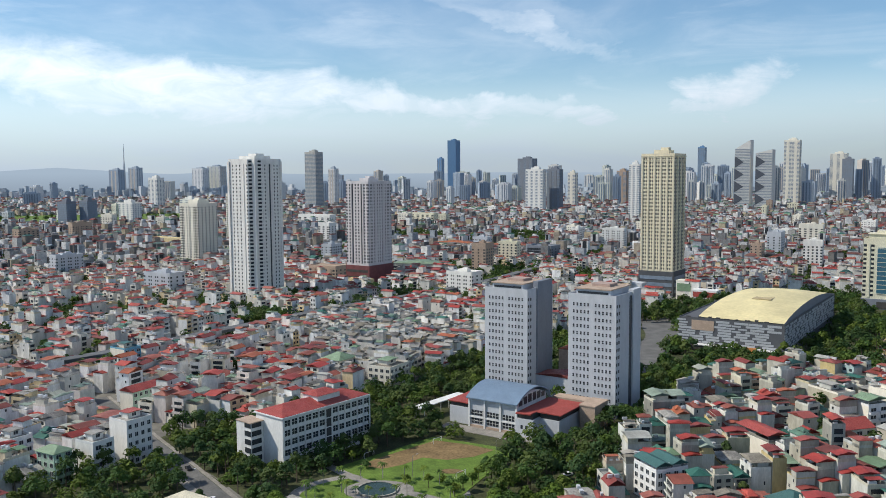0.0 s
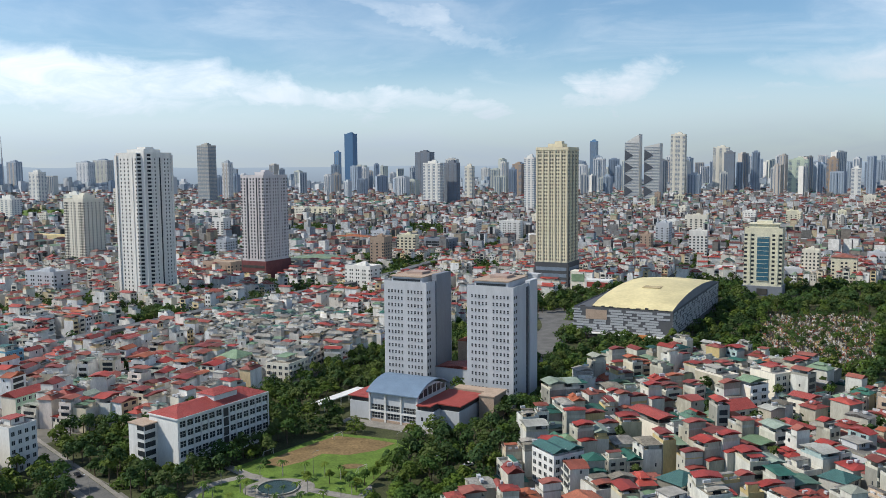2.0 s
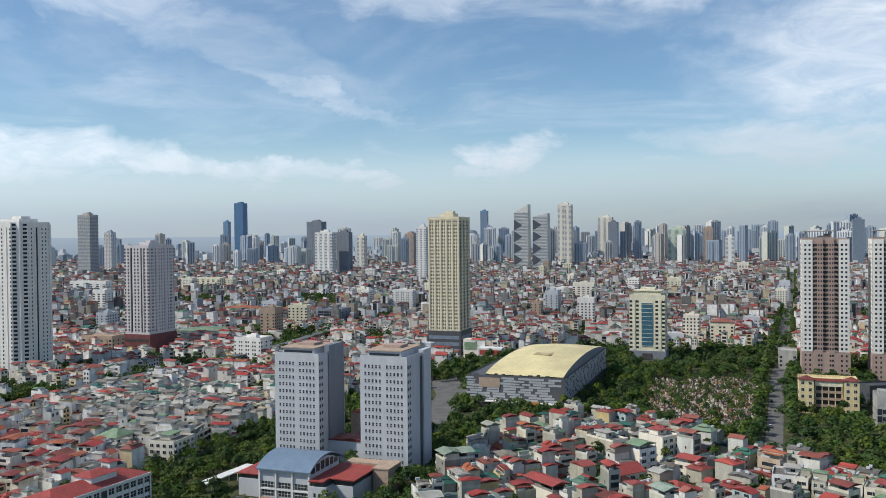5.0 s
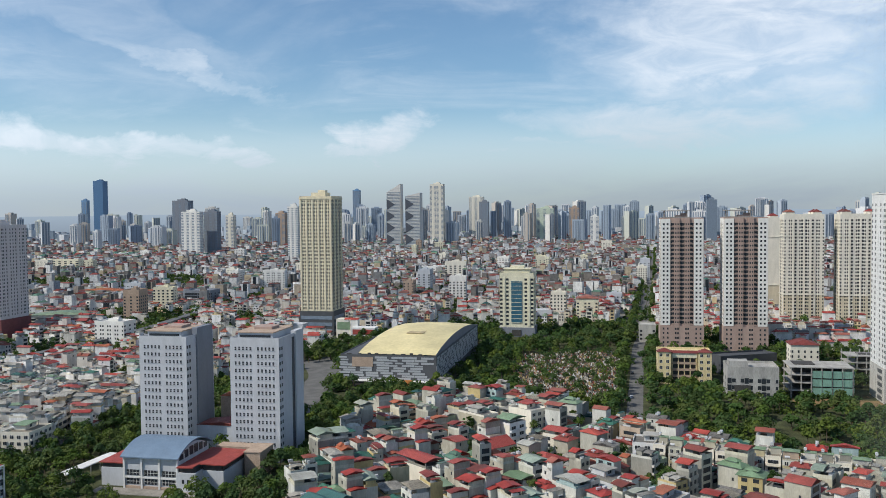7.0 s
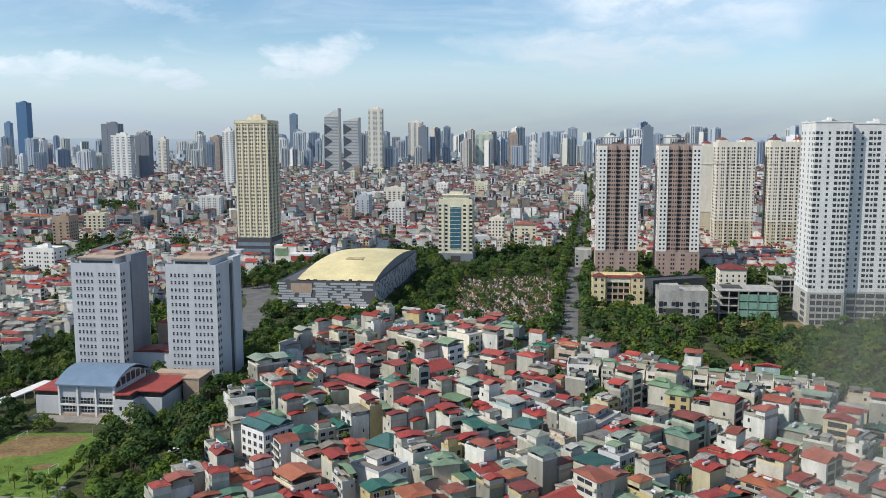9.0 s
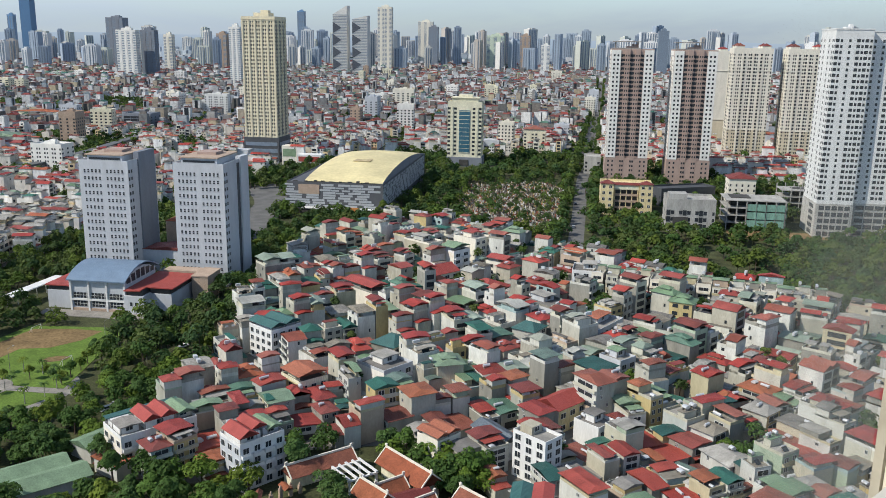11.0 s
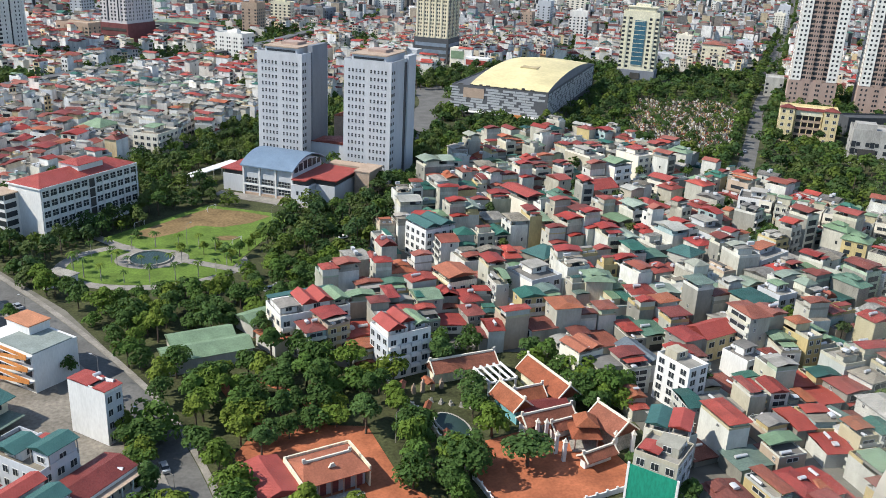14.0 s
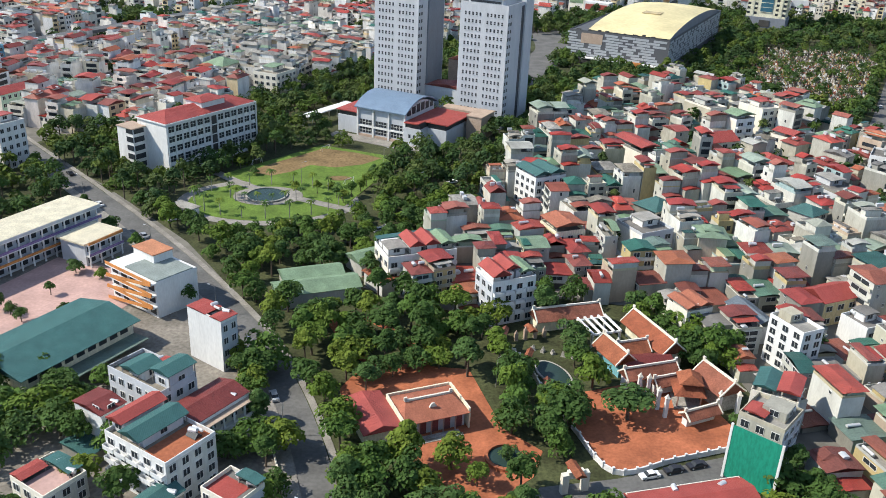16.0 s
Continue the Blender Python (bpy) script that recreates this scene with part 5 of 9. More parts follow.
for k in range(620):
    az, dist = gaps.uniform(-28, 54), gaps.uniform(380, 2300)
    x, y = polar(az, dist)
    if not inside([x], [y], EAST)[0] and not inside([x], [y], CAMPUS)[0]:
        for j in range(gaps.choice([1, 2, 4, 7])):
            spots.append((x + gaps.gauss(0, 9), y + gaps.gauss(0, 9)))
for k in range(210):
    az, dist = gaps.uniform(-28, 52), 640 * 4.6 ** gaps.random()
    x, y = polar(az, dist)
    if not inside([x], [y], EAST)[0]:
        a = gaps.choice([radians(GRID), radians(GRID + 90)])
        for j in range(gaps.randrange(10, 26)):
            u, v = gaps.gauss(0, 20 + dist / 50), gaps.gauss(0, 8)
            spots.append((x + u * math.cos(a) - v * math.sin(a), y + u * math.sin(a) + v * math.cos(a)))
# clumps seen as dark green among the houses
for quad in ([(12, 1040), (45, 1024), (38, 882), (10, 896)], [(-95, 1661), (6, 1604), (5, 1453), (-87, 1503)], [(124, 1621), (192, 1584), (162, 1344), (105, 1375)], [(148, 943), (170, 931), (155, 846), (134, 856)], [(56, 998), (86, 982), (77, 885), (50, 899)],
             [(822, 974), (900, 932), (806, 835), (736, 872)], [(-172, 696), (-144, 692), (-132, 634), (-157, 637)], [(-144, 780), (-109, 776), (-103, 728), (-135, 733)], [(-210, 494), (-191, 492), (-177, 455), (-195, 456)], [(9, 629), (34, 626), (32, 587), (9, 589)],
             [(1230, 2859), (1298, 2811), (1033, 2237), (978, 2273)], [(815, 2922), (972, 2813), (780, 2258), (652, 2340)]):
    for k in range(400):
        x, y = gaps.uniform(min(p[0] for p in quad), max(p[0] for p in quad)), gaps.uniform(min(p[1] for p in quad), max(p[1] for p in quad))
        if inside([x], [y], quad)[0] and all(math.hypot(x - a, y - b) > 6 for a, b in spots[-90:]):
            spots.append((x, y))
spots += [(x + 9, y + 4) for x, y in VIADUCT] + [(x - 11, y + 6) for x, y in VIADUCT]


def away(p, trees, gap):
    """The plots that keep clear of the trees."""
    t = np.array(trees)
    keep = np.ones(len(p), bool)
    for x, y in t:
        keep &= np.hypot(p[:, 0] - x, p[:, 1] - y) > gap
    return p[keep]


hr = random.Random(21)
WINDOWS = {}


def window_mesh(w, h):
    """A framed window of two recessed panes with a sill, one mesh."""
    key = (round(w, 1), round(h, 1))
    if key not in WINDOWS:
        w, h = key
        t = 0.08
        xs = [-w / 2 - t, -w / 2, -t / 2, t / 2, w / 2, w / 2 + t]
        zs = [-t, 0, h, h + t]
        pts = [(x, -0.10, z) for z in zs for x in xs]
        f, m = [], []
        for r in range(3):
            for c in range(5):
                a = [6 * r + c, 6 * r + c + 1, 6 * r + c + 7, 6 * r + c + 6]
                if r == 1 and c in (1, 3):
                    k = len(pts)
                    pts += [(pts[q][0], -0.03, pts[q][2]) for q in a]
                    for e in range(4):
                        f.append((a[e], a[(e + 1) % 4], k + (e + 1) % 4, k + e))
                        m.append(1)
                    f.append((k, k + 1, k + 2, k + 3))
                    m.append(0)
                else:
                    f.append(tuple(a))
                    m.append(1)
        k = len(pts)
        rim = [0, 5, 23, 18]
        pts += [(pts[q][0], 0.05, pts[q][2]) for q in rim]
        for e in range(4):
            f.append((rim[e], k + e, k + (e + 1) % 4, rim[(e + 1) % 4]))
            m.append(1)
        WINDOWS[key] = Geo().add(pts, f, m).mesh("window", ["glass", "frame"])
    return WINDOWS[key]


TANK = Geo().tube((-0.85, 0, 1.15), (0.85, 0, 1.15), 0.55, 10).box(-0.6, 0, 0, 0.1, 0.9, 0.7, m=1).box(0.6, 0, 0, 0.1, 0.9, 0.7, m=1).mesh("water_tank", ["steel", "rail"])


def pitched(g, x, y, z, w, d, rise, m=0, over=0.4, hip=0.0):
    return g.slope(x, y, z, w, d, rise, m=m, over=over, hip=hip, thick=0.1)


def house_pieces(w, d, floors, style, paint, back, roofmat, detail, plain=False, sides=False):
    """Parts of a narrow town house whose front looks along -y: name, geometry, materials, label, pose."""
    fh = 3.05
    h = floors * fh
    out = []
    rm = roofmat
    wing = detail and floors > 1 and style != "shed" and hr.random() < 0.4
    wd = d * hr.uniform(0.24, 0.4) if wing else 0.0
    md, my = d - wd, -wd / 2
    body = Geo().box(0, my, 0, w, md, h, m=0)
    # the front is painted, the party walls are bare
    body.m[0], body.m[4] = 1, 2
    fr, bk = my - md / 2, my + md / 2

    def posts(x0, x1, y0, y1, z, tall):
        return [(x, y, z, 0.14, 0.14, tall) for x in (x0, x1) for y in (y0, y1)]

    def stair(*q):
        out.append(("stair_house", Geo().box(*q), [hr.choice([back, paint])], "", None))

    def stand(*q):
        for p in posts(*q)[::2]:
            out.append(("post", Geo().box(*p), ["rail"], "", None))

    def sheet(*q, over=0.4, hip=0.0):
        out.append(("roof", pitched(Geo(), *q, over=over, hip=hip), [rm], "", None))

    def slab(*q):
        out.append(("canopy", Geo().box(*q), [hr.choice([rm, "palegreen" if rm == "green" else "grey"])], "", None))

    if style in ("flat", "terrace", "canopy"):
        out.append(("parapet", Geo().parapet(w, md, 0, hr.choice([0.5, 0.9, 0.9, 1.1]), 0.18), [paint], "", pose(0, my, h)))
    if style == "canopy":
        cover = hr.choice([0.55, 0.75, 1.0])
        cd = md * cover
        cy = bk - cd / 2 + (0.3 if cover < 1 else 0)
        sd = cd * hr.uniform(0.3, 0.6)
        stair(w * hr.uniform(-0.1, 0.1), bk - sd / 2 - 0.3, h, w * 0.72, sd, 2.35)
        stand(-w / 2 + 0.12, w / 2 - 0.12, cy - cd / 2 + 0.3, cy + cd / 2 - 0.5, h, 2.5)
        sheet(0, cy, h + 2.55, w, cd, w * hr.uniform(0.08, 0.2), over=hr.uniform(0.25, 0.6), hip=hr.choice([0, 0, w * 0.35]))
        if cover < 0.8 and hr.random() < 0.5:
            slab(0, fr + (md - cd) * 0.5, h + 2.0, w * 0.8, (md - cd) * 0.7, 0.08)
    elif style == "gable":
        rise = w * hr.uniform(0.2, 0.3)
        sheet(0, my, h + 0.1, w, md, rise, over=0.3)
        out.append(("gable_wall", Geo().add([(-w / 2, fr, h), (w / 2, fr, h), (0, fr, h + rise * 0.95), (-w / 2, bk, h), (w / 2, bk, h), (0, bk, h + rise * 0.95)], [(0, 1, 2), (4, 3, 5), (0, 2, 5, 3), (1, 4, 5, 2)]), [paint], "", None))
        if hr.random() < 0.35:
            sheet(w * 0.1, fr + 1.6, h + 0.9, w * 0.5, 3.0, w * 0.2, over=0.3, hip=0.9)
            stair(w * 0.1, fr + 1.7, h, w * 0.42, 2.6, 1.0)
    elif style == "hip":
        sheet(0, my, h + 0.1, w, md, w * hr.uniform(0.2, 0.3), over=0.6, hip=w * 0.5)
        if hr.random() < 0.4:
            sheet(0, my, h + w * 0.3, w * 0.5, md * 0.5, w * 0.16, over=0.4, hip=w * 0.3)
            stair(0, my, h, w * 0.44, md * 0.46, w * 0.3)
    elif style == "terrace":
        td = md * hr.uniform(0.42, 0.62)
        stair(0, bk - td / 2, h, w, td - 0.01, 2.9)
        sheet(0, bk - td / 2, h + 3.0, w, td, w * hr.uniform(0.1, 0.22), over=0.4, hip=hr.choice([0, w * 0.3]))
        if hr.random() < 0.6:
            slab(0, bk - td - (md - td) * 0.35, h + 2.3, w * 0.9, (md - td) * 0.68, 0.08)
            stand(-w * 0.42, w * 0.42, bk - td - (md - td) * 0.62, bk - td - 0.3, h, 2.3)
    elif style == "flat":
        sd = md * hr.uniform(0.24, 0.36)
        stair(w * 0.1, bk - md * 0.3, h, w * 0.68, sd, 2.5)
        slab(w * 0.1, bk - md * 0.3, h + 2.5, w * 0.8, sd * 1.15, 0.14)
        if hr.random() < 0.6:
            cy, cd = fr + md * 0.24, md * 0.36
            stand(-w * 0.4, w * 0.4, cy - cd / 2 + 0.1, cy + cd / 2 - 0.1, h, 2.2)
            sheet(0, cy, h + 2.25, w * 0.84, cd, 0.5, over=0.15)
    elif style == "shed":
        sheet(0, my, h + 0.1, w, md, w * 0.13, over=0.4)
    out.insert(0, ("wall", body, [back, paint, "grey"], "", None))
    if wing:
        wh = h - fh * hr.choice([1, 1, 2]) if floors > 2 else h * 0.6
        wg = Geo().box(w * 0.03, bk + wd / 2, 0, w * 0.92, wd, wh, m=0)
        wg.m[4] = 1
        out.append(("rear_wing", wg, [back, "grey"], "", None))
        if hr.random() < 0.6:
            out.append(("lean_to_roof", pitched(Geo(), w * 0.03, bk + wd / 2, wh + 0.12, w * 0.94, wd, 0.6, over=0.2), [hr.choice([rm, "grey", "red"])], "", None))
    if detail:
        loggia = hr.random() < 0.55 and not plain
        bal = not plain and floors > 2 and hr.random() < 0.6
        for f in range(floors):
            z = f * fh + 0.85
            if f == 0 and plain:
                continue
            if f == 0:
                out.append(("door", Geo().box(0, fr, 0, w * 0.62, 0.12, 2.5), ["dark"], "", None))
                continue
            if plain and hr.random() < 0.6:
                continue
            if loggia:
                out.append(("window", ("w", w * 0.66, 2.0), None, "", pose(0, fr, z - 0.6)))
            elif w > 5.0:
                out.append(("window", ("w", w * 0.24, 1.5), None, "", pose(-w * 0.24, fr, z)))
                out.append(("window", ("w", w * 0.24, 1.5), None, "", pose(w * 0.24, fr, z)))
            else:
                out.append(("window", ("w", w * 0.4, 1.5), None, "", pose(0, fr, z)))
            for sgn in (-1, 1):
                if sides or hr.random() < 0.4:
                    out.append(("window", ("w", 0.9, 1.2), None, "", pose(sgn * w / 2, my + hr.uniform(-0.3, 0.25) * md, z + 0.2, 0, 0, 90 * sgn)))
                if sides:
                    out.append(("window", ("w", 0.9, 1.2), None, "", pose(sgn * w / 2, my + 0.34 * md, z + 0.2, 0, 0, 90 * sgn)))
            if bal:
                z = f * fh
                g = Geo().tray(0, fr - 0.47, z - 0.12, w * 0.97, 0.96, 0.98)
                out.append(("balcony", g, [paint], "", None))
        if hr.random() < 0.35:
            out.append(("awning", Geo().add([(-w * 0.48, fr, 3.0), (w * 0.48, fr, 3.0), (w * 0.48, fr - 1.3, 2.6), (-w * 0.48, fr - 1.3, 2.6), (-w * 0.48, fr, 2.94), (w * 0.48, fr, 2.94), (w * 0.48, fr - 1.3, 2.54), (-w * 0.48, fr - 1.3, 2.54)],
                                             [(3, 2, 1, 0), (4, 5, 6, 7), (0, 4, 7, 3), (2, 6, 5, 1), (3, 7, 6, 2)]), [rm], "", None))
        if style in ("flat", "terrace", "canopy") or hr.random() < 0.3:
            zt, yt = {"flat": (h, bk - 1.2), "terrace": (h, fr + 1.0), "canopy": (h, fr + 1.1), "gable": (h + w * 0.12, my), "hip": (h + w * 0.12, my), "shed": (h, my)}[style]
            if style == "flat" and hr.random() < 0.6:
                zt, yt = h + 2.64, bk - md * 0.3
            for k in range(hr.choice([1, 1, 2])):
                out.append(("water_tank", TANK, None, "", pose(-w * 0.2 + 0.4 * w * k, yt, zt, 0, 0, hr.choice([0, 90]))))
        if style in ("flat", "canopy", "terrace") and hr.random() < 0.3:
            y0, y1 = fr + 1.8, fr + 3.3
            g = Geo().add([(-0.9, y0, h + 0.3), (0.9, y0, h + 0.3), (0.9, y1, h + 1.3), (-0.9, y1, h + 1.3), (-0.9, y0, h + 0.22), (0.9, y0, h + 0.22), (0.9, y1, h + 1.22), (-0.9, y1, h + 1.22)],
                          [(0, 1, 2, 3), (7, 6, 5, 4), (0, 4, 5, 1), (2, 6, 7, 3)]).tube((-0.95, y1 + 0.1, h + 1.5), (0.95, y1 + 0.1, h + 1.5), 0.22, 8, m=1).box(0, y1, h, 1.6, 0.08, 1.3, m=1)
            out.append(("solar_heater", g, ["glass", "steel"], "", None))
    return out


def house(w, d, floors, style, label, paint="paint", back="cement", at=None, detail=2, roofmat=None, group="tube houses", sides=False, plain=False):
    """One house as a thing of parts."""
    ob = thing("house", label, "house", at or turned(0, 0), group)
    rm = roofmat or ("red" if hr.random() < 0.62 else "green")
    last = {}
    for name, geo, mats, lab, m in house_pieces(w, d, floors, style, paint, back, rm, detail, plain, sides):
        if name == "window":
            geo = window_mesh(*geo[1:])
        under = ob
        if name == "lean_to_roof":
            under = last.get("rear_wing", ob)
        last[name] = part(name, geo, mats, under, lab, m)
    return ob


LABELS = {
    "gable": ["narrow rendered town house under a sheet gable roof", "narrow pale town house with a pitched sheet roof"],
    "hip": ["rendered town house under a hipped sheet roof", "pale villa-like town house with a hipped roof"],
    "flat": ["flat-roofed concrete town house with a roof canopy", "tall grey town house with a flat roof and tank"],
    "terrace": ["stepped town house with a roof terrace and canopy", "tube house with a set-back top storey"],
    "canopy": ["tube house with an open roof terrace under sheeting", "rendered town house with a sheet canopy over its roof"],
    "shed": ["low rendered house under a shallow sheet roof", "low shed-like house with a sheet roof"],
}
NEAR_N, MID_R = 230, 1050
village = lanes(95, 540, 18.0, (4.8, 8.6), 31, (8.4, 11.8))
village = village[inside(village[:, 0], village[:, 1], VILLAGE)]
west = lanes(95, 540, GRID, (4.6, 8.6), 33)
west = west[~inside(west[:, 0], west[:, 1], VILLAGE) & ~inside(west[:, 0], west[:, 1], TERRACES)]
near = away(np.concatenate([village, west]), INNER + spots, 4.6)
near = near[np.argsort(np.hypot(near[:, 0] - 40, near[:, 1] - 20))]


def recipe(red=0.63):
    style = hr.choices(["gable", "hip", "flat", "terrace", "shed", "canopy"], [2.6, 2.0, 1.5, 2.0, 1.6, 4.0])[0]
    w, d = hr.uniform(4.2, 6.4), hr.uniform(8.5, 13.0)
    fl = hr.choices([1, 2, 3, 4, 5], [0.3, 2.4, 4.8, 3.2, 0.8])[0] if style != "shed" else hr.choice([1, 2])
    rm = "red" if hr.random() < (red if style != "flat" else red - 0.15) else hr.choice(["green", "green", "palegreen", "grey"])
    return w, d, fl, style, rm


def variants(detail, count):
    out = []
    for k in range(count):
        w, d, fl, style, rm = recipe()
        out.append(house(w, d, fl, style, hr.choice(LABELS[style]), detail=detail, roofmat=rm, back=hr.choice(["cement", "paint"]), plain=hr.random() < 0.3))
        SIZES.append((w, d))
    return out


def spawn(ob, m):
    """A copy at m, whatever pose the model stands in."""
    keep = ob.matrix_basis.copy()
    ob.matrix_basis = Matrix.Identity(4)
    made = copy_thing(ob, m)
    ob.matrix_basis = keep
    return made


def settle_houses(points, models):
    used = set()
    for x, y, a, w, d in points:
        k = hr.randrange(len(models))
        ob = models[k]
        sx, sy = w / SIZES[k][0], d / SIZES[k][1]
        tall = hr.uniform(0.68, 0.96) * (0.74 if math.hypot(x - 108, y - 160) < 50 else 1)
        m = pose(x, y, 0, 0, 0, math.degrees(a)) @ Matrix.Diagonal((sx, sy, tall, 1))
        if k not in used:
            used.add(k)
            ob.matrix_basis = m
        else:
            spawn(ob, m)


SIZES = []
settle_houses(near[:NEAR_N], variants(2, 60))

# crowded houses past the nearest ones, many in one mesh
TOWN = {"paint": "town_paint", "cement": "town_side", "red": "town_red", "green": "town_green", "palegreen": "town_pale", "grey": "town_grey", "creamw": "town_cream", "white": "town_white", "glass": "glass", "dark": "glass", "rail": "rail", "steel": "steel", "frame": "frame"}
SLOTS = sorted(set(TOWN.values()))


def baked(pieces):
    """Corners, faces and slots of a house's parts, joined."""
    v, f, m = [], [], []
    for name, geo, mats, lab, at in pieces:
        if name in ("post", "door"):
            continue
        if name == "water_tank":
            geo, mats = Geo().box(0, 0, 0.6, 1.7, 1.0, 1.0), ["steel"]
        elif name == "window":
            geo, mats = Geo().box(0, 0, 0, geo[1], 0.14, geo[2]), ["glass"]
        at = at or Matrix.Identity(4)
        k = len(v)
        v += [tuple(at @ Vector(p)) for p in geo.v]
        f += [tuple(k + i for i in q) for q in geo.f]
        m += [SLOTS.index(TOWN[mats[i]]) for i in geo.m]
    loops = np.array([i for q in f for i in q])
    return np.array(v), loops, np.array([len(q) for q in f]), np.array(m)


def town(name, p, models, label, low=0.84, high=1.16):
    q = np.random.default_rng(len(p))
    V, L, T, S, A = [], [], [], [], []
    base = 0
    for x, y, a, w, d in p:
        k = q.integers(len(models))
        (sw, sd), (v, loops, tot, slot) = models[k]
        v = v * np.array([w / sw, d / sd, q.uniform(low, high)])
        c, s = math.cos(a), math.sin(a)
        V.append(np.stack([x + c * v[:, 0] - s * v[:, 1], y + s * v[:, 0] + c * v[:, 1], v[:, 2]], 1))
        L.append(loops + base)
        T.append(tot)
        S.append(slot)
        A.append(np.full(len(tot), q.random()))
        base += len(v)
    V, L, T, S, A = (np.concatenate(z) for z in (V, L, T, S, A))
    me = bpy.data.meshes.new(name)
    me.vertices.add(len(V))
    me.vertices.foreach_set("co", V.astype(np.float32).ravel())
    me.loops.add(len(L))
    me.loops.foreach_set("vertex_index", L.astype(np.int32))
    me.polygons.add(len(T))
    me.polygons.foreach_set("loop_start", np.concatenate([[0], np.cumsum(T)[:-1]]).astype(np.int32))
    me.polygons.foreach_set("loop_total", T.astype(np.int32))
    me.polygons.foreach_set("material_index", S.astype(np.int32))
    for x in SLOTS:
        me.materials.append(M[x])
    tone = me.attributes.new("tone", "FLOAT", "FACE")
    tone.data.foreach_set("value", A.astype(np.float32))
    me.update(calc_edges=True)
    me.shade_flat()
    return tagged(part(name, me, None), label, "houses", kind="stuff")


def models(count, front="paint", side="cement", red=0.63):
    out = []
    for k in range(count):
        w, d, fl, style, rm = recipe(red)
        if front == "creamw" and rm == "green":
            rm = hr.choice(["green", "palegreen", "grey", "grey"])
        out.append(((w, d), baked(house_pieces(w, d, fl, style, front, side, rm, 1, hr.random() < 0.3))))
    return out


past = near[NEAR_N:]
core = inside(past[:, 0], past[:, 1], VILLAGE)
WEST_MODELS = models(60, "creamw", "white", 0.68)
town("town_houses", past[core], models(60, red=0.47), "crowded town houses with red, green and flat roofs", 0.78, 1.12)
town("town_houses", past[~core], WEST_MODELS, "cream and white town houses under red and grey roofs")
mid = away(plots(96, 5.6, 12.0, 520, MID_R, 0.95), spots, 6.5)
mid = mid[~inside(mid[:, 0], mid[:, 1], TERRACES)]
mid = np.column_stack([mid, rng.uniform(4.4, 6.4, len(mid)), rng.uniform(9.5, 12.6, len(mid))])
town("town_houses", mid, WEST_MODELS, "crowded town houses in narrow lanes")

# straight pale terraces with grey and green sheet roofs behind the campus
tidy = lanes(400, 700, GRID + 90, (5.0, 5.6), 41)
tidy = tidy[inside(tidy[:, 0], tidy[:, 1], TERRACES)]
keep = []
for k in range(16):
    w, d, fl = 5.2, 11.0, hr.choice([3, 3, 4])
    keep.append(((w, d), baked(house_pieces(w, d, fl, hr.choice(["flat", "canopy", "canopy", "terrace"]), "creamw", "white", ["grey", "palegreen", "palegreen", "grey", "red", "palegreen", "grey", "green"][k % 8], 1))))
town("town_houses", away(tidy, spots, 5), keep, "straight pale terraces with grey and green roofs")

# a row of tall pale houses along the wood
row = house(5.2, 11, 4, "flat", "pale terrace house in a straight row beside the trees", paint="creamw", back="cement", detail=2, roofmat="palegreen", group="terrace row")
rowb = house(5.2, 11, 4, "terrace", "pale terrace house with a green roof canopy in a row", paint="paint", back="cement", detail=2, roofmat="palegreen", group="terrace row")
for k in range(2, 15):
    u = k / 14
    x, y = 226 + 62 * u, 306 - 66 * u
    spawn(hr.choice([row, row, rowb]), pose(x, y, 0, 0, 0, -47) @ Matrix.Diagonal((1.15, 1.0, hr.uniform(0.9, 1.0), 1)))
row.matrix_basis = pose(226, 306, 0, 0, 0, -47)
rowb.matrix_basis = pose(230.4, 301.3, 0, 0, 0, -47)


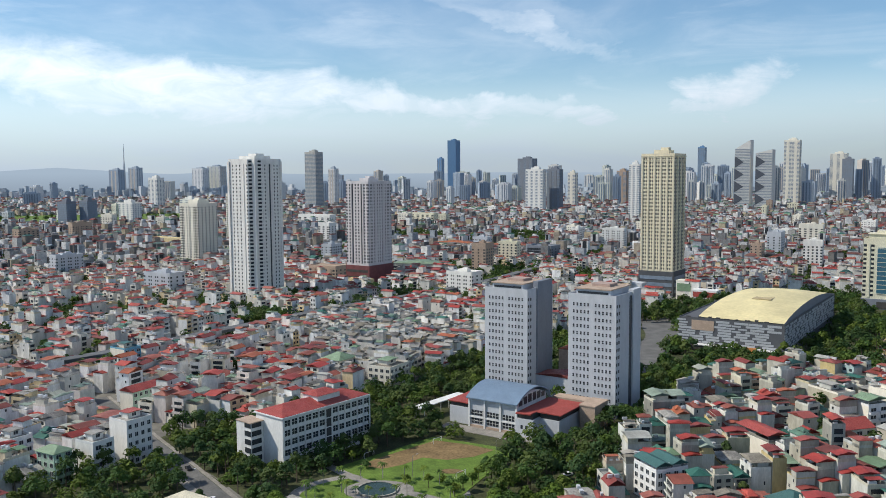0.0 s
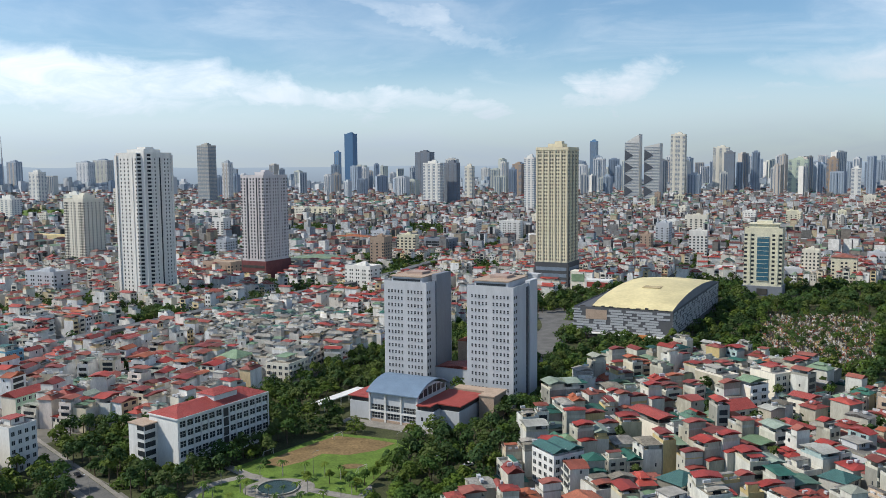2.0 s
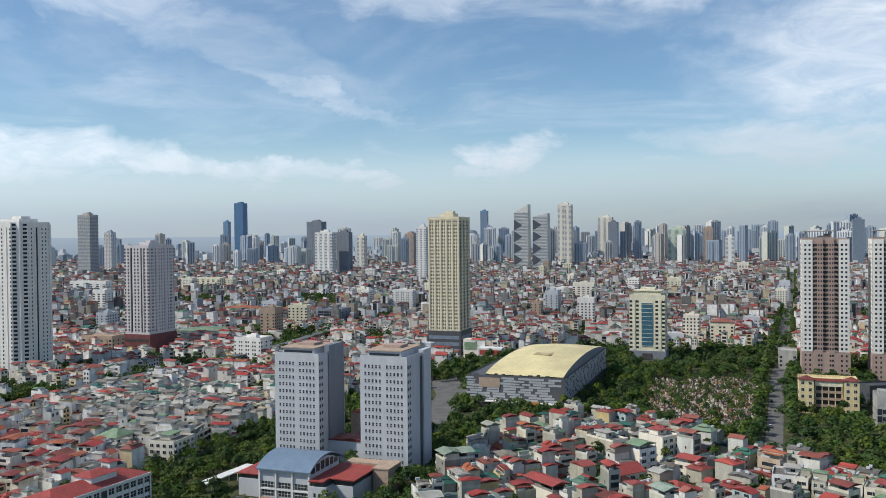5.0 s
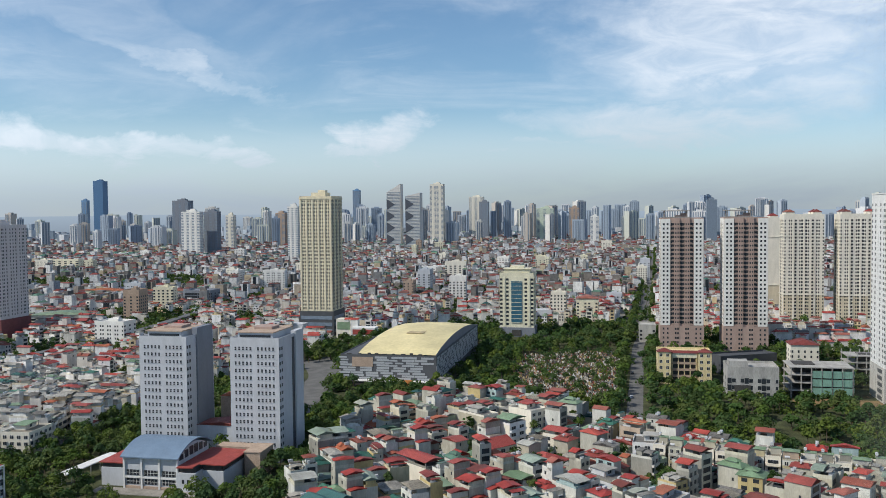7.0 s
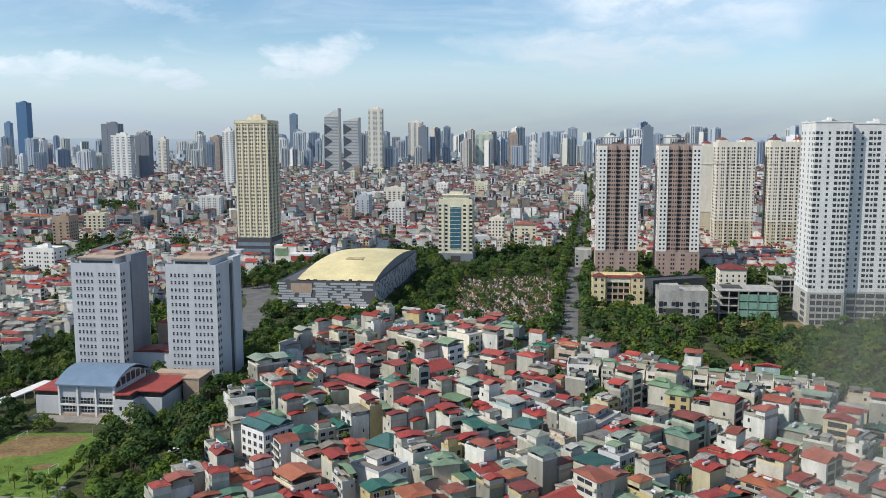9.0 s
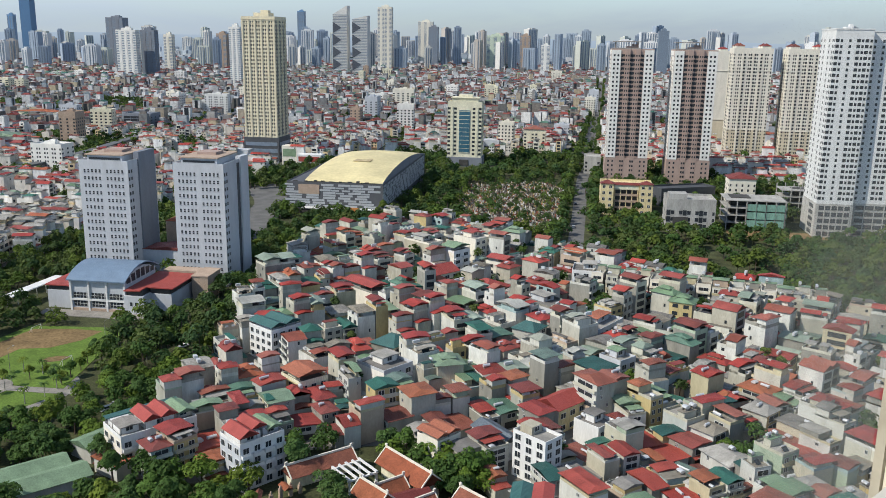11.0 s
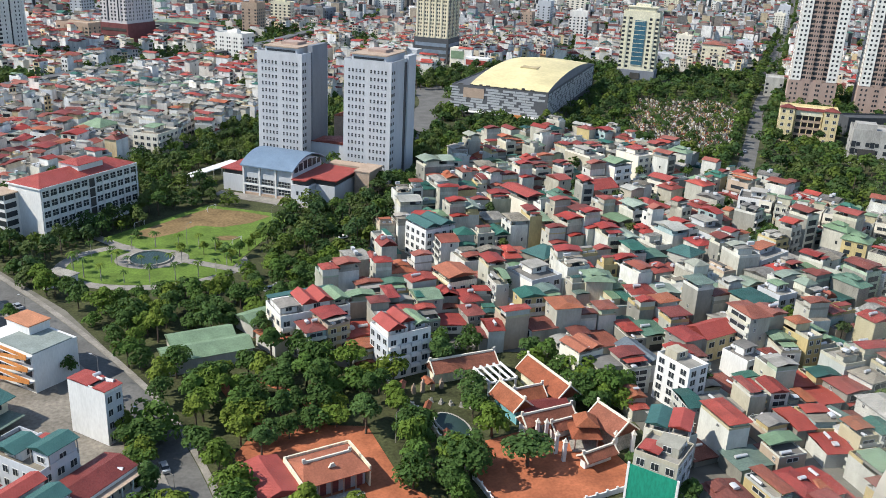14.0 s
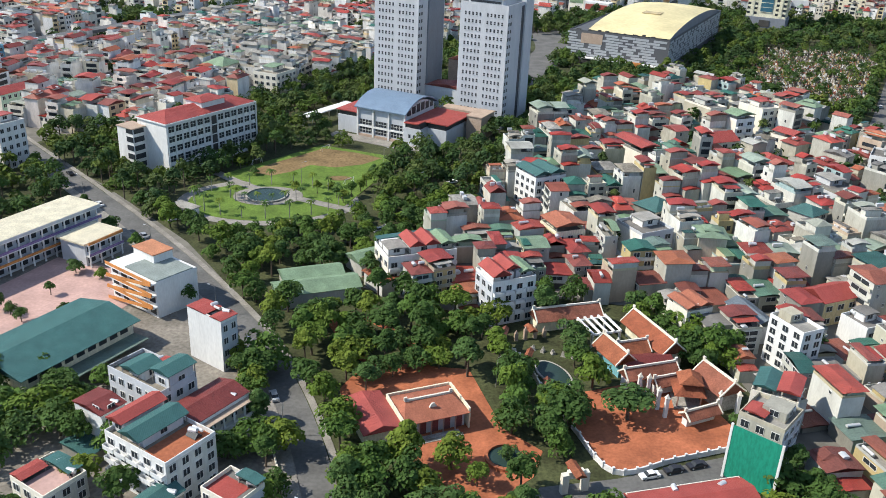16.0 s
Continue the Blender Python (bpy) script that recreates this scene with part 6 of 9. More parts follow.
# ---- city of many houses ----
def block_city(name, p, windows, wmin, wmax, dmin, dmax, label, coarse=False, wall="far_wall"):
    n = len(p)
    if p.shape[1] == 5:
        x, y, a, w, d = p.T
    else:
        x, y, a = p.T
        w, d = rng.uniform(wmin, wmax, n), rng.uniform(dmin, dmax, n)
    fl = rng.choice([1, 2, 3, 4, 5, 7], n, p=[0.16, 0.26, 0.26, 0.18, 0.10, 0.04])
    h = fl * 3.2 + rng.uniform(-0.4, 0.6, n)
    b = Blocks()
    b.add(x, y, 0, w, d, h, a, side=0, top=3)
    kind = rng.random(n)
    red, green = kind < 0.36, (kind >= 0.36) & (kind < 0.46)
    hip = rng.choice([1.06, 0.5], n)
    for sel, m in ((red, 1), (green, 2)):
        b.add(x[sel], y[sel], h[sel], w[sel] + 0.7, d[sel] + 0.7, w[sel] * 0.22, a[sel], 0.04, np.minimum(hip[sel], 1), side=m, top=m)
    flat = kind >= 0.46
    if not coarse:
        ux, uy = -np.sin(a), np.cos(a)
        k = flat & (rng.random(n) < 0.5)
        off = d * 0.25
        b.add(x[k] + ux[k] * off[k], y[k] + uy[k] * off[k], h[k], w[k] * 0.8, d[k] * 0.38, 2.7, a[k], side=0, top=3)
        k2 = flat & (rng.random(n) < 0.4)
        b.add(x[k2] - ux[k2] * off[k2] * 0.8, y[k2] - uy[k2] * off[k2] * 0.8, h[k2] + 2.3, w[k2] * 0.92, d[k2] * 0.4, 0.15, a[k2], side=1, top=1)
    if not coarse and not windows:
        # dark slabs on the street fronts, added for contrast in place of windows
        ux, uy = np.sin(a), -np.cos(a)
        o = d / 2
        k = rng.random(n) < 0.6
        b.add((x + ux * o)[k], (y + uy * o)[k], 1.0, (w * rng.uniform(0.35, 0.7, n))[k], 0.3, h[k] - 1.6, a[k], side=4, top=4)
    if windows:
        ux, uy = np.sin(a), -np.cos(a)
        tk = flat & (rng.random(n) < 0.5)
        b.add(x[tk] - ux[tk] * 2, y[tk] - uy[tk] * 2, h[tk] + 0.5, 1.7, 0.9, 0.9, a[tk], side=5, top=5)
        for f in range(1, 5):
            s = (fl > f) & (rng.random(n) < 0.4)
            o = d[s] / 2 + 0.45
            b.add(x[s] + ux[s] * o, y[s] + uy[s] * o, f * 3.2 - 0.15, w[s] * 0.96, 0.9, 0.85, a[s], side=0, top=3)
        for f in range(5):
            s = fl > f
            for sx, sy, face in ((0, -1, 0), (0, 1, 0), (1, 0, 1)):
                t = s & (rng.random(n) < (0.6 if face == 0 else 0.3))
                lx, ly = sx * w[t] / 2, sy * d[t] / 2
                c, q = np.cos(a[t]), np.sin(a[t])
                if face:
                    b.add(x[t] + c * lx - q * ly, y[t] + q * lx + c * ly, f * 3.2 + 1.0, 0.14, 1.1, 1.3, a[t], side=4, top=4)
                else:
                    for sh in (-0.24, 0.24):
                        lz = lx + sh * w[t]
                        b.add(x[t] + c * lz - q * ly, y[t] + q * lz + c * ly, f * 3.2 + 0.9, w[t] * 0.22, 0.14, 1.4, a[t], side=4, top=4)
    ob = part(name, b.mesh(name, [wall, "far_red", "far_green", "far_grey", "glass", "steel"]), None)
    return tagged(ob, label, "houses", kind="stuff")


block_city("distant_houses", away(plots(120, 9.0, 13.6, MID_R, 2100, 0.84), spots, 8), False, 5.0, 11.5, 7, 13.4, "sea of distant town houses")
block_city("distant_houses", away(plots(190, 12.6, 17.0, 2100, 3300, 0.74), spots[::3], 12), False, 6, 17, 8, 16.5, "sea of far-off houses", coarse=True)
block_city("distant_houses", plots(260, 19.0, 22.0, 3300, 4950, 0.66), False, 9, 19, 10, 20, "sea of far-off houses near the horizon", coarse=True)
haze = np.random.default_rng(19)
# block walls carry the distance haze in their blue-grey base colour
M["far_block"] = material("far_block_haze_tint", [(0.40, 0.46, 0.52), (0.52, 0.56, 0.60), (0.34, 0.40, 0.46), (0.62, 0.64, 0.66), (0.46, 0.48, 0.50), (0.28, 0.33, 0.39)], 0.9, by="island", grain=0.15, stain=0.2, scale=0.1)
b = Blocks()
bn = 2600
ba, bd = np.radians(haze.uniform(-31, 60, bn)), haze.uniform(3700, 4880, bn)
bd = np.where((ba < radians(-9)) & (bd < 4300), bd * 0.3 + 3350, bd)
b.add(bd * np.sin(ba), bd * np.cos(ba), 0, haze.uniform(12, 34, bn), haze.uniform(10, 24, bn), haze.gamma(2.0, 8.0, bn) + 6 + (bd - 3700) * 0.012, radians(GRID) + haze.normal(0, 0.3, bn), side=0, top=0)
tagged(part("distant_blocks", b.mesh("distant_blocks", ["far_block"]), None), "blocks towards the horizon with haze painted in blue-grey", "buildings", kind="stuff")
# larger blocks standing out of the houses
mrng = random.Random(4)
for k in range(70):
    az, dist = mrng.uniform(-28, 36), mrng.uniform(700, 2600)
    x, y = polar(az, dist)
    if any(math.hypot(x - bx, y - by) < br + 45 for bx, by, br in BIG) or inside([x], [y], EAST)[0]:
        continue
    w, d, fl = mrng.uniform(14, 34), mrng.uniform(12, 18), mrng.choice([5, 6, 6, 7, 8, 9])
    tower("apartment_block", mrng.choice(["plain rendered slab block among town houses", "pale mid-rise block with rows of windows"]), x, y, w, d, fl * 3.4 + 3, -34 + mrng.choice([0, 90]) + mrng.uniform(-8, 8), mrng.choice(["creamw", "creamw", "whitetower", "bluegrey", "paleyellow", "sand"]), mrng.choice(["w.ww.ww.ww.w", "W.W.W.W.W"]), "w.w.w", floor=3.4, z0=1.5, category="block of flats", top=2.5, hut=0.35, group="mid-rise blocks")
# elevated railway through the houses
strip("viaduct_deck", VIADUCT, 9.0, 9.6, "darkdeck", thick=1.8, label="grey concrete elevated railway deck", category="viaduct")
for k in range(3, len(VIADUCT) - 1, 1):
    vx, vy = VIADUCT[k]
    tagged(part("viaduct_pier", Geo().box(0, 0, 0, 2.2, 2.2, 7.9), ["stone"], at=turned(vx, vy, 0, 40)), "square grey concrete viaduct pier", "pier", "viaduct piers")

# ---- trees ----
tr = random.Random(3)


def leaf_cloud(lumps, count, size, seed, flat=0.0):
    """Small leaf sprays over the outside of several lumps, with gaps."""
    q = np.random.default_rng(seed)
    c = np.array([l[:3] for l in lumps])
    r = np.array([l[3] for l in lumps])
    pick = q.choice(len(lumps), count, p=r ** 2 / (r ** 2).sum())
    v = q.normal(size=(count, 3))
    v /= np.linalg.norm(v, axis=1)[:, None]
    v[:, 2] = np.where(v[:, 2] < -0.35, -v[:, 2], v[:, 2])
    pos = c[pick] + v * (r[pick] * q.uniform(0.72, 1.08, count) ** 0.7)[:, None] * np.array([1, 1, 0.86])
    n = v + q.normal(0, 0.3, (count, 3))
    n[:, 2] += 0.4
    n /= np.linalg.norm(n, axis=1)[:, None]
    ref = q.normal(size=(count, 3))
    a = np.cross(n, ref)
    a /= np.linalg.norm(a, axis=1)[:, None]
    b = np.cross(n, a)
    s = size * q.uniform(0.55, 1.35, count)[:, None]
    k = q.uniform(0.45, 0.9, count)[:, None]
    co = np.stack([pos - a * s, pos - b * s * k + n * s * 0.15, pos + a * s, pos + b * s * k + n * s * 0.15], 1)
    return co


def tree_lumps(seed, radius, height, crown):
    q = random.Random(seed)
    lumps = [(0, 0, height - crown * 0.55, radius * 0.62)]
    for k in range(7):
        a = 2 * math.pi * k / 7 + q.uniform(-0.4, 0.4)
        e = radius * q.uniform(0.42, 0.68)
        lumps.append((e * math.cos(a), e * math.sin(a), height - crown * q.uniform(0.38, 0.85), radius * q.uniform(0.34, 0.5)))
    lumps.append((q.uniform(-0.6, 0.6), q.uniform(-0.6, 0.6), height - crown * 0.25, radius * 0.42))
    return lumps


def broad_tree(seed, radius=3.6, height=7.5, leaves=760, size=0.43):
    crown = radius * 1.5
    lumps = tree_lumps(seed, radius, height, crown)
    ob = thing("tree", "leafy green broadleaf tree with a rounded uneven crown", "tree", turned(0, 0), "broadleaf trees")
    g = Geo().tube((0, 0, 0), (0.1, 0.05, height - crown * 0.8), 0.26, 7, r2=0.17)
    for l in lumps[1:7]:
        g.tube((0.1, 0.05, height - crown * 0.85), l[:3], 0.12, 5, r2=0.04)
    part("trunk", g, ["trunk"], ob)
    co = leaf_cloud(lumps, leaves, size, seed)
    quads = np.arange(len(co) * 4).reshape(-1, 4)
    part("crown", raw_mesh("crown", co.reshape(-1, 3), quads, np.zeros(len(quads)), ["leaf"]), None, ob)
    return ob


def palm(seed, height=8.0):
    q = random.Random(seed)
    ob = thing("palm_tree", "tall palm with a pale trunk and drooping fronds", "palm tree", turned(0, 0), "palm trees")
    part("trunk", Geo().tube((0, 0, 0), (0.1, 0, height), 0.24, 7, r2=0.15), ["stone"], ob)
    g = Geo()
    for k in range(13):
        a = 2 * math.pi * k / 13 + q.uniform(-0.2, 0.2)
        rise, reach = q.uniform(0.2, 1.5), q.uniform(2.2, 3.0)
        c, s = math.cos(a), math.sin(a)
        pts, f = [], []
        for j in range(5):
            u = j / 4
            r, z = reach * u, height + rise * math.sin(u * 2.2) - 1.6 * u * u
            w = 0.42 * (1 - abs(u - 0.4))
            pts += [(c * r - s * w, s * r + c * w, z - 0.16), (c * r, s * r, z), (c * r + s * w, s * r - c * w, z - 0.16)]
            if j:
                b = 3 * j
                f += [(b - 3, b - 2, b + 1, b), (b - 2, b - 1, b + 2, b + 1)]
        g.add(pts, f)
    part("crown", g, ["leaf"], ob)
    return ob


broad = [broad_tree(100 + k, tr.uniform(3.0, 4.4), tr.uniform(6.2, 9.5)) for k in range(7)]
palms = [palm(50 + k, tr.uniform(6.5, 9)) for k in range(3)]
PLANTED = []


def plant(models, x, y, scale=1.0, first=[]):
    ob = tr.choice(models)
    m = pose(x, y, 0, 0, 0, tr.uniform(0, 360)) @ Matrix.Diagonal((scale * tr.uniform(0.88, 1.12), scale * tr.uniform(0.88, 1.12), scale * tr.uniform(0.85, 1.15), 1))
    PLANTED.append((x, y))
    if ob.name not in first:
        first.append(ob.name)
        ob.matrix_basis = m
        return ob
    return spawn(ob, m)


def scatter(poly, spacing, avoid=(), jitter=0.4, seed=1):
    """Points on a loose grid in a polygon, away from the given discs and polygons."""
    q = random.Random(seed)
    xs, ys = [p[0] for p in poly], [p[1] for p in poly]
    out = []
    y = min(ys)
    while y < max(ys):
        x = min(xs)
        while x < max(xs):
            px, py = x + q.uniform(-jitter, jitter) * spacing, y + q.uniform(-jitter, jitter) * spacing
            ok = inside([px], [py], poly)[0]
            for a in avoid:
                if not ok:
                    break
                if isinstance(a, list):
                    ok = not inside([px], [py], a)[0]
                else:
                    ok = math.hypot(px - a[0], py - a[1]) > a[2]
            if ok:
                out.append((px, py))
            x += spacing
        y += spacing
    return out


def rect(cx, cy, w, d, deg=GRID, grow=0.0):
    a = radians(deg)
    c, s = math.cos(a), math.sin(a)
    return [(cx + c * u - s * v, cy + s * u + c * v) for u, v in ((-w / 2 - grow, -d / 2 - grow), (w / 2 + grow, -d / 2 - grow), (w / 2 + grow, d / 2 + grow), (-w / 2 - grow, d / 2 + grow))]


FREE = [rect(37.5, 427.6, 24, 27, grow=3), rect(75.8, 404.6, 27, 29, grow=3), rect(-55, 344, 16, 47, -39.7, 4), rect(-66, 324, 16, 16, -39.7, 1), rect(36, 380, 62, 40, grow=1), rect(84, 462, 16, 66, grow=3), rect(56, 415, 26, 14, grow=2),
        [(-45, 320), (-4.8, 363), (31, 343), (4, 286)], ring(-23, 291, 36, 28), rect(-2.5, 399.5, 34, 6, 51, 6), rect(16, 361, 44, 12, -34), rect(-6, 224, 28, 20, 14), rect(11, 237, 14, 12, 30)]
CAMPUS_TREES = scatter(CAMPUS, 6.4, FREE, seed=5)
CAMPUS_TREES.sort(key=lambda p: math.hypot(*p))
for x, y in CAMPUS_TREES[:75]:
    plant(broad, x, y, tr.uniform(0.78, 1.12))
for k in range(20):
    a = 2 * math.pi * k / 20
    plant(palms, -23 + 26 * math.cos(a), 294 + 17 * math.sin(a), tr.uniform(0.58, 0.76))
for k in range(9):
    a = math.pi * (0.95 + 1.1 * k / 9)
    plant(palms, -24 + 13 * math.cos(a), 299 + 8.5 * math.sin(a), tr.uniform(0.55, 0.72))


def woods(name, points, label, radius=(3.0, 5.2), leaves=300, size=0.56):
    """A wood of many trees in one mesh of leaf sprays over hidden trunks."""
    q = random.Random(9)
    parts = []
    g = Geo()
    for k, (x, y) in enumerate(points):
        r, h = q.uniform(*radius), q.choice([1, 1, 1.25]) * q.uniform(5.0, 10.5)
        lumps = [(x + l[0], y + l[1], l[2], l[3]) for l in tree_lumps(k, r, h, r * 1.5)]
        parts.append(leaf_cloud(lumps, leaves, size, k))
        g.tube((x, y, 0), (x, y, h - r), 0.25, 5, r2=0.15)
    co = np.concatenate(parts)
    quads = np.arange(len(co) * 4).reshape(-1, 4)
    tones = np.repeat([q.random() for p in parts], [len(p) for p in parts])
    ob = thing(name, label, "trees", turned(0, 0), kind="stuff")
    me = raw_mesh("crowns", co.reshape(-1, 3), quads, np.zeros(len(quads)), ["far_leaf"])
    me.attributes.new("tone", "FLOAT", "FACE").data.foreach_set("value", tones.astype(np.float32))
    tagged(part("crowns", me, None, ob), kind="stuff")
    tagged(part("trunks", g, ["trunk"], ob), kind="stuff")
    return ob


woods("campus_trees", CAMPUS_TREES[75:], "dense green trees behind the campus buildings", radius=(2.8, 5.0), leaves=250, size=0.64)
for k in range(9):
    plant(broad, 4 + k * 3.0 + tr.uniform(-1, 1), 292 + k * 5.6, tr.uniform(0.55, 0.85))
for x, y in ((-14, 306), (-6, 301), (1, 297), (-30, 322), (-36, 328), (-1, 306)):
    plant(broad, x, y, tr.uniform(0.4, 0.6))
LEFT_TREES = [p for p in scatter(LEFTGREEN, 7.5, (), seed=12) if min(math.hypot(p[0] - q[0], p[1] - q[1]) for q in ROAD) > 7.5]
woods("roadside_trees", LEFT_TREES, "dense dark green trees beside the street", leaves=240, size=0.62)

# ---- wood, cemetery and buildings east of the houses ----
CEMETERY = [(247, 496), (312, 598), (362, 596), (384, 574), (290, 426), (272, 436), (247, 458)]
EAST_FREE = [rect(221, 593, 64, 160, grow=4), CEMETERY, rect(126, 540, 26, 200, -20), rect(362, 465, 36, 28, grow=4), rect(366, 407, 34, 30, grow=3), rect(405, 393, 40, 32, grow=3), rect(450, 452, 22, 20, grow=2), rect(412, 368, 90, 22)]
EAST_FREE += [(x, y, min(r - 4, 24)) for x, y, r in BIG if math.hypot(x - 350, y - 500) < 330] + [(x, y, 9) for x, y in AVENUE[:34]]
woods("wood", [p for p in scatter(EAST, 8.4, EAST_FREE, seed=8) if noise.noise(Vector((p[0] / 30, p[1] / 30, 2))) > -0.22], "dense green trees round the market hall and cemetery", radius=(3.0, 6.4), leaves=190, size=0.88)
for x, y in scatter(CEMETERY, 13, (), seed=4):
    PLANTED.append((x, y))
e1, e2 = ribbon(AVENUE, 19.0)
ROWTREES = []
for line in (e1, e2):
    for a, b in zip(line[2:], line[3:]):
        n = max(1, int((b - a).length / 8))
        ROWTREES += [tuple(a + (b - a) * (k / n)) for k in range(n)]
woods("avenue_trees", [p for p in ROWTREES if math.hypot(*p) > 500], "two rows of leafy trees along the straight road", radius=(3.2, 5.0), leaves=70, size=1.2)
woods("wood", scatter(CEMETERY, 9.2, (), seed=4), "small trees among the graves", radius=(1.8, 3.8), leaves=90, size=0.62)
b = Blocks()
gp = np.array(scatter(CEMETERY, 2.3, (), seed=6))
gn = len(gp)
b.add(gp[:, 0], gp[:, 1], 0, rng.uniform(0.8, 1.5, gn), rng.uniform(1.2, 2.0, gn), rng.uniform(0.5, 1.1, gn), radians(GRID), side=0, top=0)
b.add(gp[:, 0], gp[:, 1], 0.6, 0.9, 0.35, rng.uniform(0.8, 1.9, gn), radians(GRID), side=0, top=0)
M["grave"] = material("painted_graves", [tuple(0.9 * c for c in q) for q in [(0.66, 0.63, 0.56), (0.30, 0.27, 0.22), (0.40, 0.13, 0.08), (0.56, 0.44, 0.20), (0.14, 0.13, 0.12), (0.86, 0.85, 0.82), (0.10, 0.095, 0.085), (0.46, 0.40, 0.30)]], 0.85, by="island")
tagged(part("graves", b.mesh("graves", ["grave"]), None), "crowded pale and brick-red graves of a cemetery", "graves", kind="stuff")
tagged(part("worn_ground", Geo().plate(CEMETERY, 0, 0.09), ["shaded_turf"]), "bare earth and weeds between the graves", "ground", kind="structure")


def civic_block(x, y, w, d, h, deg, wall, roof, label, front, parts=()):
    ob = tower("civic_building", label, x, y, w, d, h, deg, wall, front, "w.w.w", floor=3.4, z0=1.0, category="building", hut=0, tall=0.5)
    if roof:
        part("roof", Geo().slope(0, 0, h + 1.0, w, d, 3.2, over=0.8, hip=4), [roof], ob)
    return ob


ob = civic_block(362, 467, 32, 18, 15.5, -34, "yellow", None, "pale yellow hotel block with a deep centre loggia", "...........")
ob.matrix_basis = ob.matrix_basis @ Matrix.Diagonal((1.06, 1.0, 1.25, 1))
# flat near-black panel stands for the shade inside the loggia
part("loggia", Geo().box(0, -9.02, 0.5, 14.5, 0.2, 12.6), ["dark"], ob, "near-black panel for the shade of the loggia")
for f in range(1, 4):
    part("gallery", Geo().tray(0, -9.9, f * 3.4 - 0.2, 14.4, 1.6, 1.1), ["sand"], ob)
for k in range(5):
    part("column", Geo().box(-7 + k * 3.5, -10.4, 0, 0.5, 0.5, 13.4), ["yellow"], ob)
part("arch", Geo().box(0, -10, 13.4, 15, 1.8, 2.6), ["paleyellow"], ob, "pale arched parapet over the loggia")
part("arch_roof", Geo().slope(0, -10, 16.0, 2.6, 15, 1.2, over=0.3), ["maroonroof"], ob, at=pose(0, 0, 0, 0, 0, 0) @ pose(0, -10, 0, 0, 0, 90) @ pose(0, 10, 0))
for wx in (-12, 12):
    wing = part("wing", Geo().box(wx, -10.5, 0, 8, 5, 16.5), ["yellow"], ob, "projecting pale yellow corner bay")
    part("wing_roof", Geo().slope(wx, -10.5, 16.7, 8, 5, 1.8, over=0.6, hip=2), ["maroonroof"], wing)
    for f in range(5):
        for k in (-2, 2):
            part("window", window_mesh(1.6, 1.5), None, wing, at=pose(wx + k, -13, f * 3.3 + 1.0))
M["concrete"] = material("raw_concrete", (0.40, 0.39, 0.365), 0.9, grain=0.2, stain=0.3, streak=True)
ob = civic_block(366.5, 409, 29, 22, 15.5, -34, "concrete", None, "raw concrete building shell under construction", "gW.WgW.WgW.w")
ob.matrix_basis = ob.matrix_basis @ Matrix.Diagonal((1.0, 1.0, 1.2, 1))
part("roof_house", Geo().box(-8, -4, 15.5, 11, 9, 3.4), ["concrete"], ob)
part("entrance", Geo().box(-6, -11.2, 3, 9, 0.6, 4.4), ["dark"], ob)
ob = civic_block(421, 478, 44, 16, 11.5, -8, "charcoal", None, "dark charcoal podium with lit shop glass", "W.WW.WW.W")
part("signboard", Geo().box(-8, -8.3, 8.6, 11, 0.3, 1.4), ["frame"], ob, "pale plain sign band")
ob = thing("building_shell", "open raw concrete frame beside the white tower", "building", turned(465.5, 416, 0, -34) @ Matrix.Diagonal((0.9, 1.0, 1.2, 1)))
for f in range(4):
    part("slab", Geo().box(0, 0, 3.6 * (f + 1), 26, 18, 0.4), ["concrete"], ob)
for k in range(5):
    for sy in (-8.6, 8.6):
        part("column", Geo().box(-12.4 + k * 6.2, sy, 0, 0.6, 0.6, 16.5), ["concrete"], ob)
part("core", Geo().box(2, 1, 0, 12, 8, 15), ["dark"], ob)
ob = thing("building_shell", "concrete frame wrapped in green scaffold netting", "building", turned(405, 395, 0, -34) @ Matrix.Diagonal((1.0, 1.0, 1.22, 1)))
for f in range(4):
    part("slab", Geo().box(0, 0, 3.8 * (f + 1), 36, 24, 0.4), ["concrete"], ob)
for k in range(7):
    part("column", Geo().box(-17 + k * 5.7, -11.6, 0, 0.6, 0.6, 15.5), ["concrete"], ob)
    part("column", Geo().box(-17 + k * 5.7, 11.2, 0, 0.6, 0.6, 15.5), ["stone"], ob)
part("core", Geo().box(-8, 2, 0, 12, 12, 16).box(8, 4, 0, 14, 10, 14), ["dark"], ob)
for f in range(3):
    for k in range(4):
        part("netting", Geo().box(-2.6 + k * 5.6, -12.3, 2.2 + f * 4.1, 5.2, 0.12, 3.5), ["net"], ob, "pale green scaffold netting")
    part("netting", Geo().box(18.3, -2, 2.2 + f * 4.1, 0.12, 19, 3.5), ["net"], ob, "pale green scaffold netting")
part("scaffold", Geo().box(-5.5, -12.6, 0, 0.1, 0.1, 16).box(0, -12.6, 0, 0.1, 0.1, 16).box(6, -12.6, 0, 0.1, 0.1, 16).box(12, -12.6, 0, 0.1, 0.1, 16).box(17.4, -12.6, 0, 0.1, 0.1, 16), ["rail"], ob)
ob = civic_block(450, 452, 18, 16, 20, -34, "creamw", "maroonroof", "cream villa block with a red mansard roof", "w.w.w.w.w")
yard("yard", rect(410, 362, 80, 26, GRID), 0.12, "bare", "bare orange earth of a building site", "yard")
civic_block(366, 788, 20, 14, 14, -34, "white", None, "low white office with strip windows", "WWWW")
civic_block(428, 779, 20, 14, 12, -34, "bluegrey", None, "low grey-blue office with strip windows", "WWWWW")
civic_block(468, 757, 22, 16, 24, -34, "paleyellow", "red", "pale yellow block with a red roof edge", "w.ww.w")
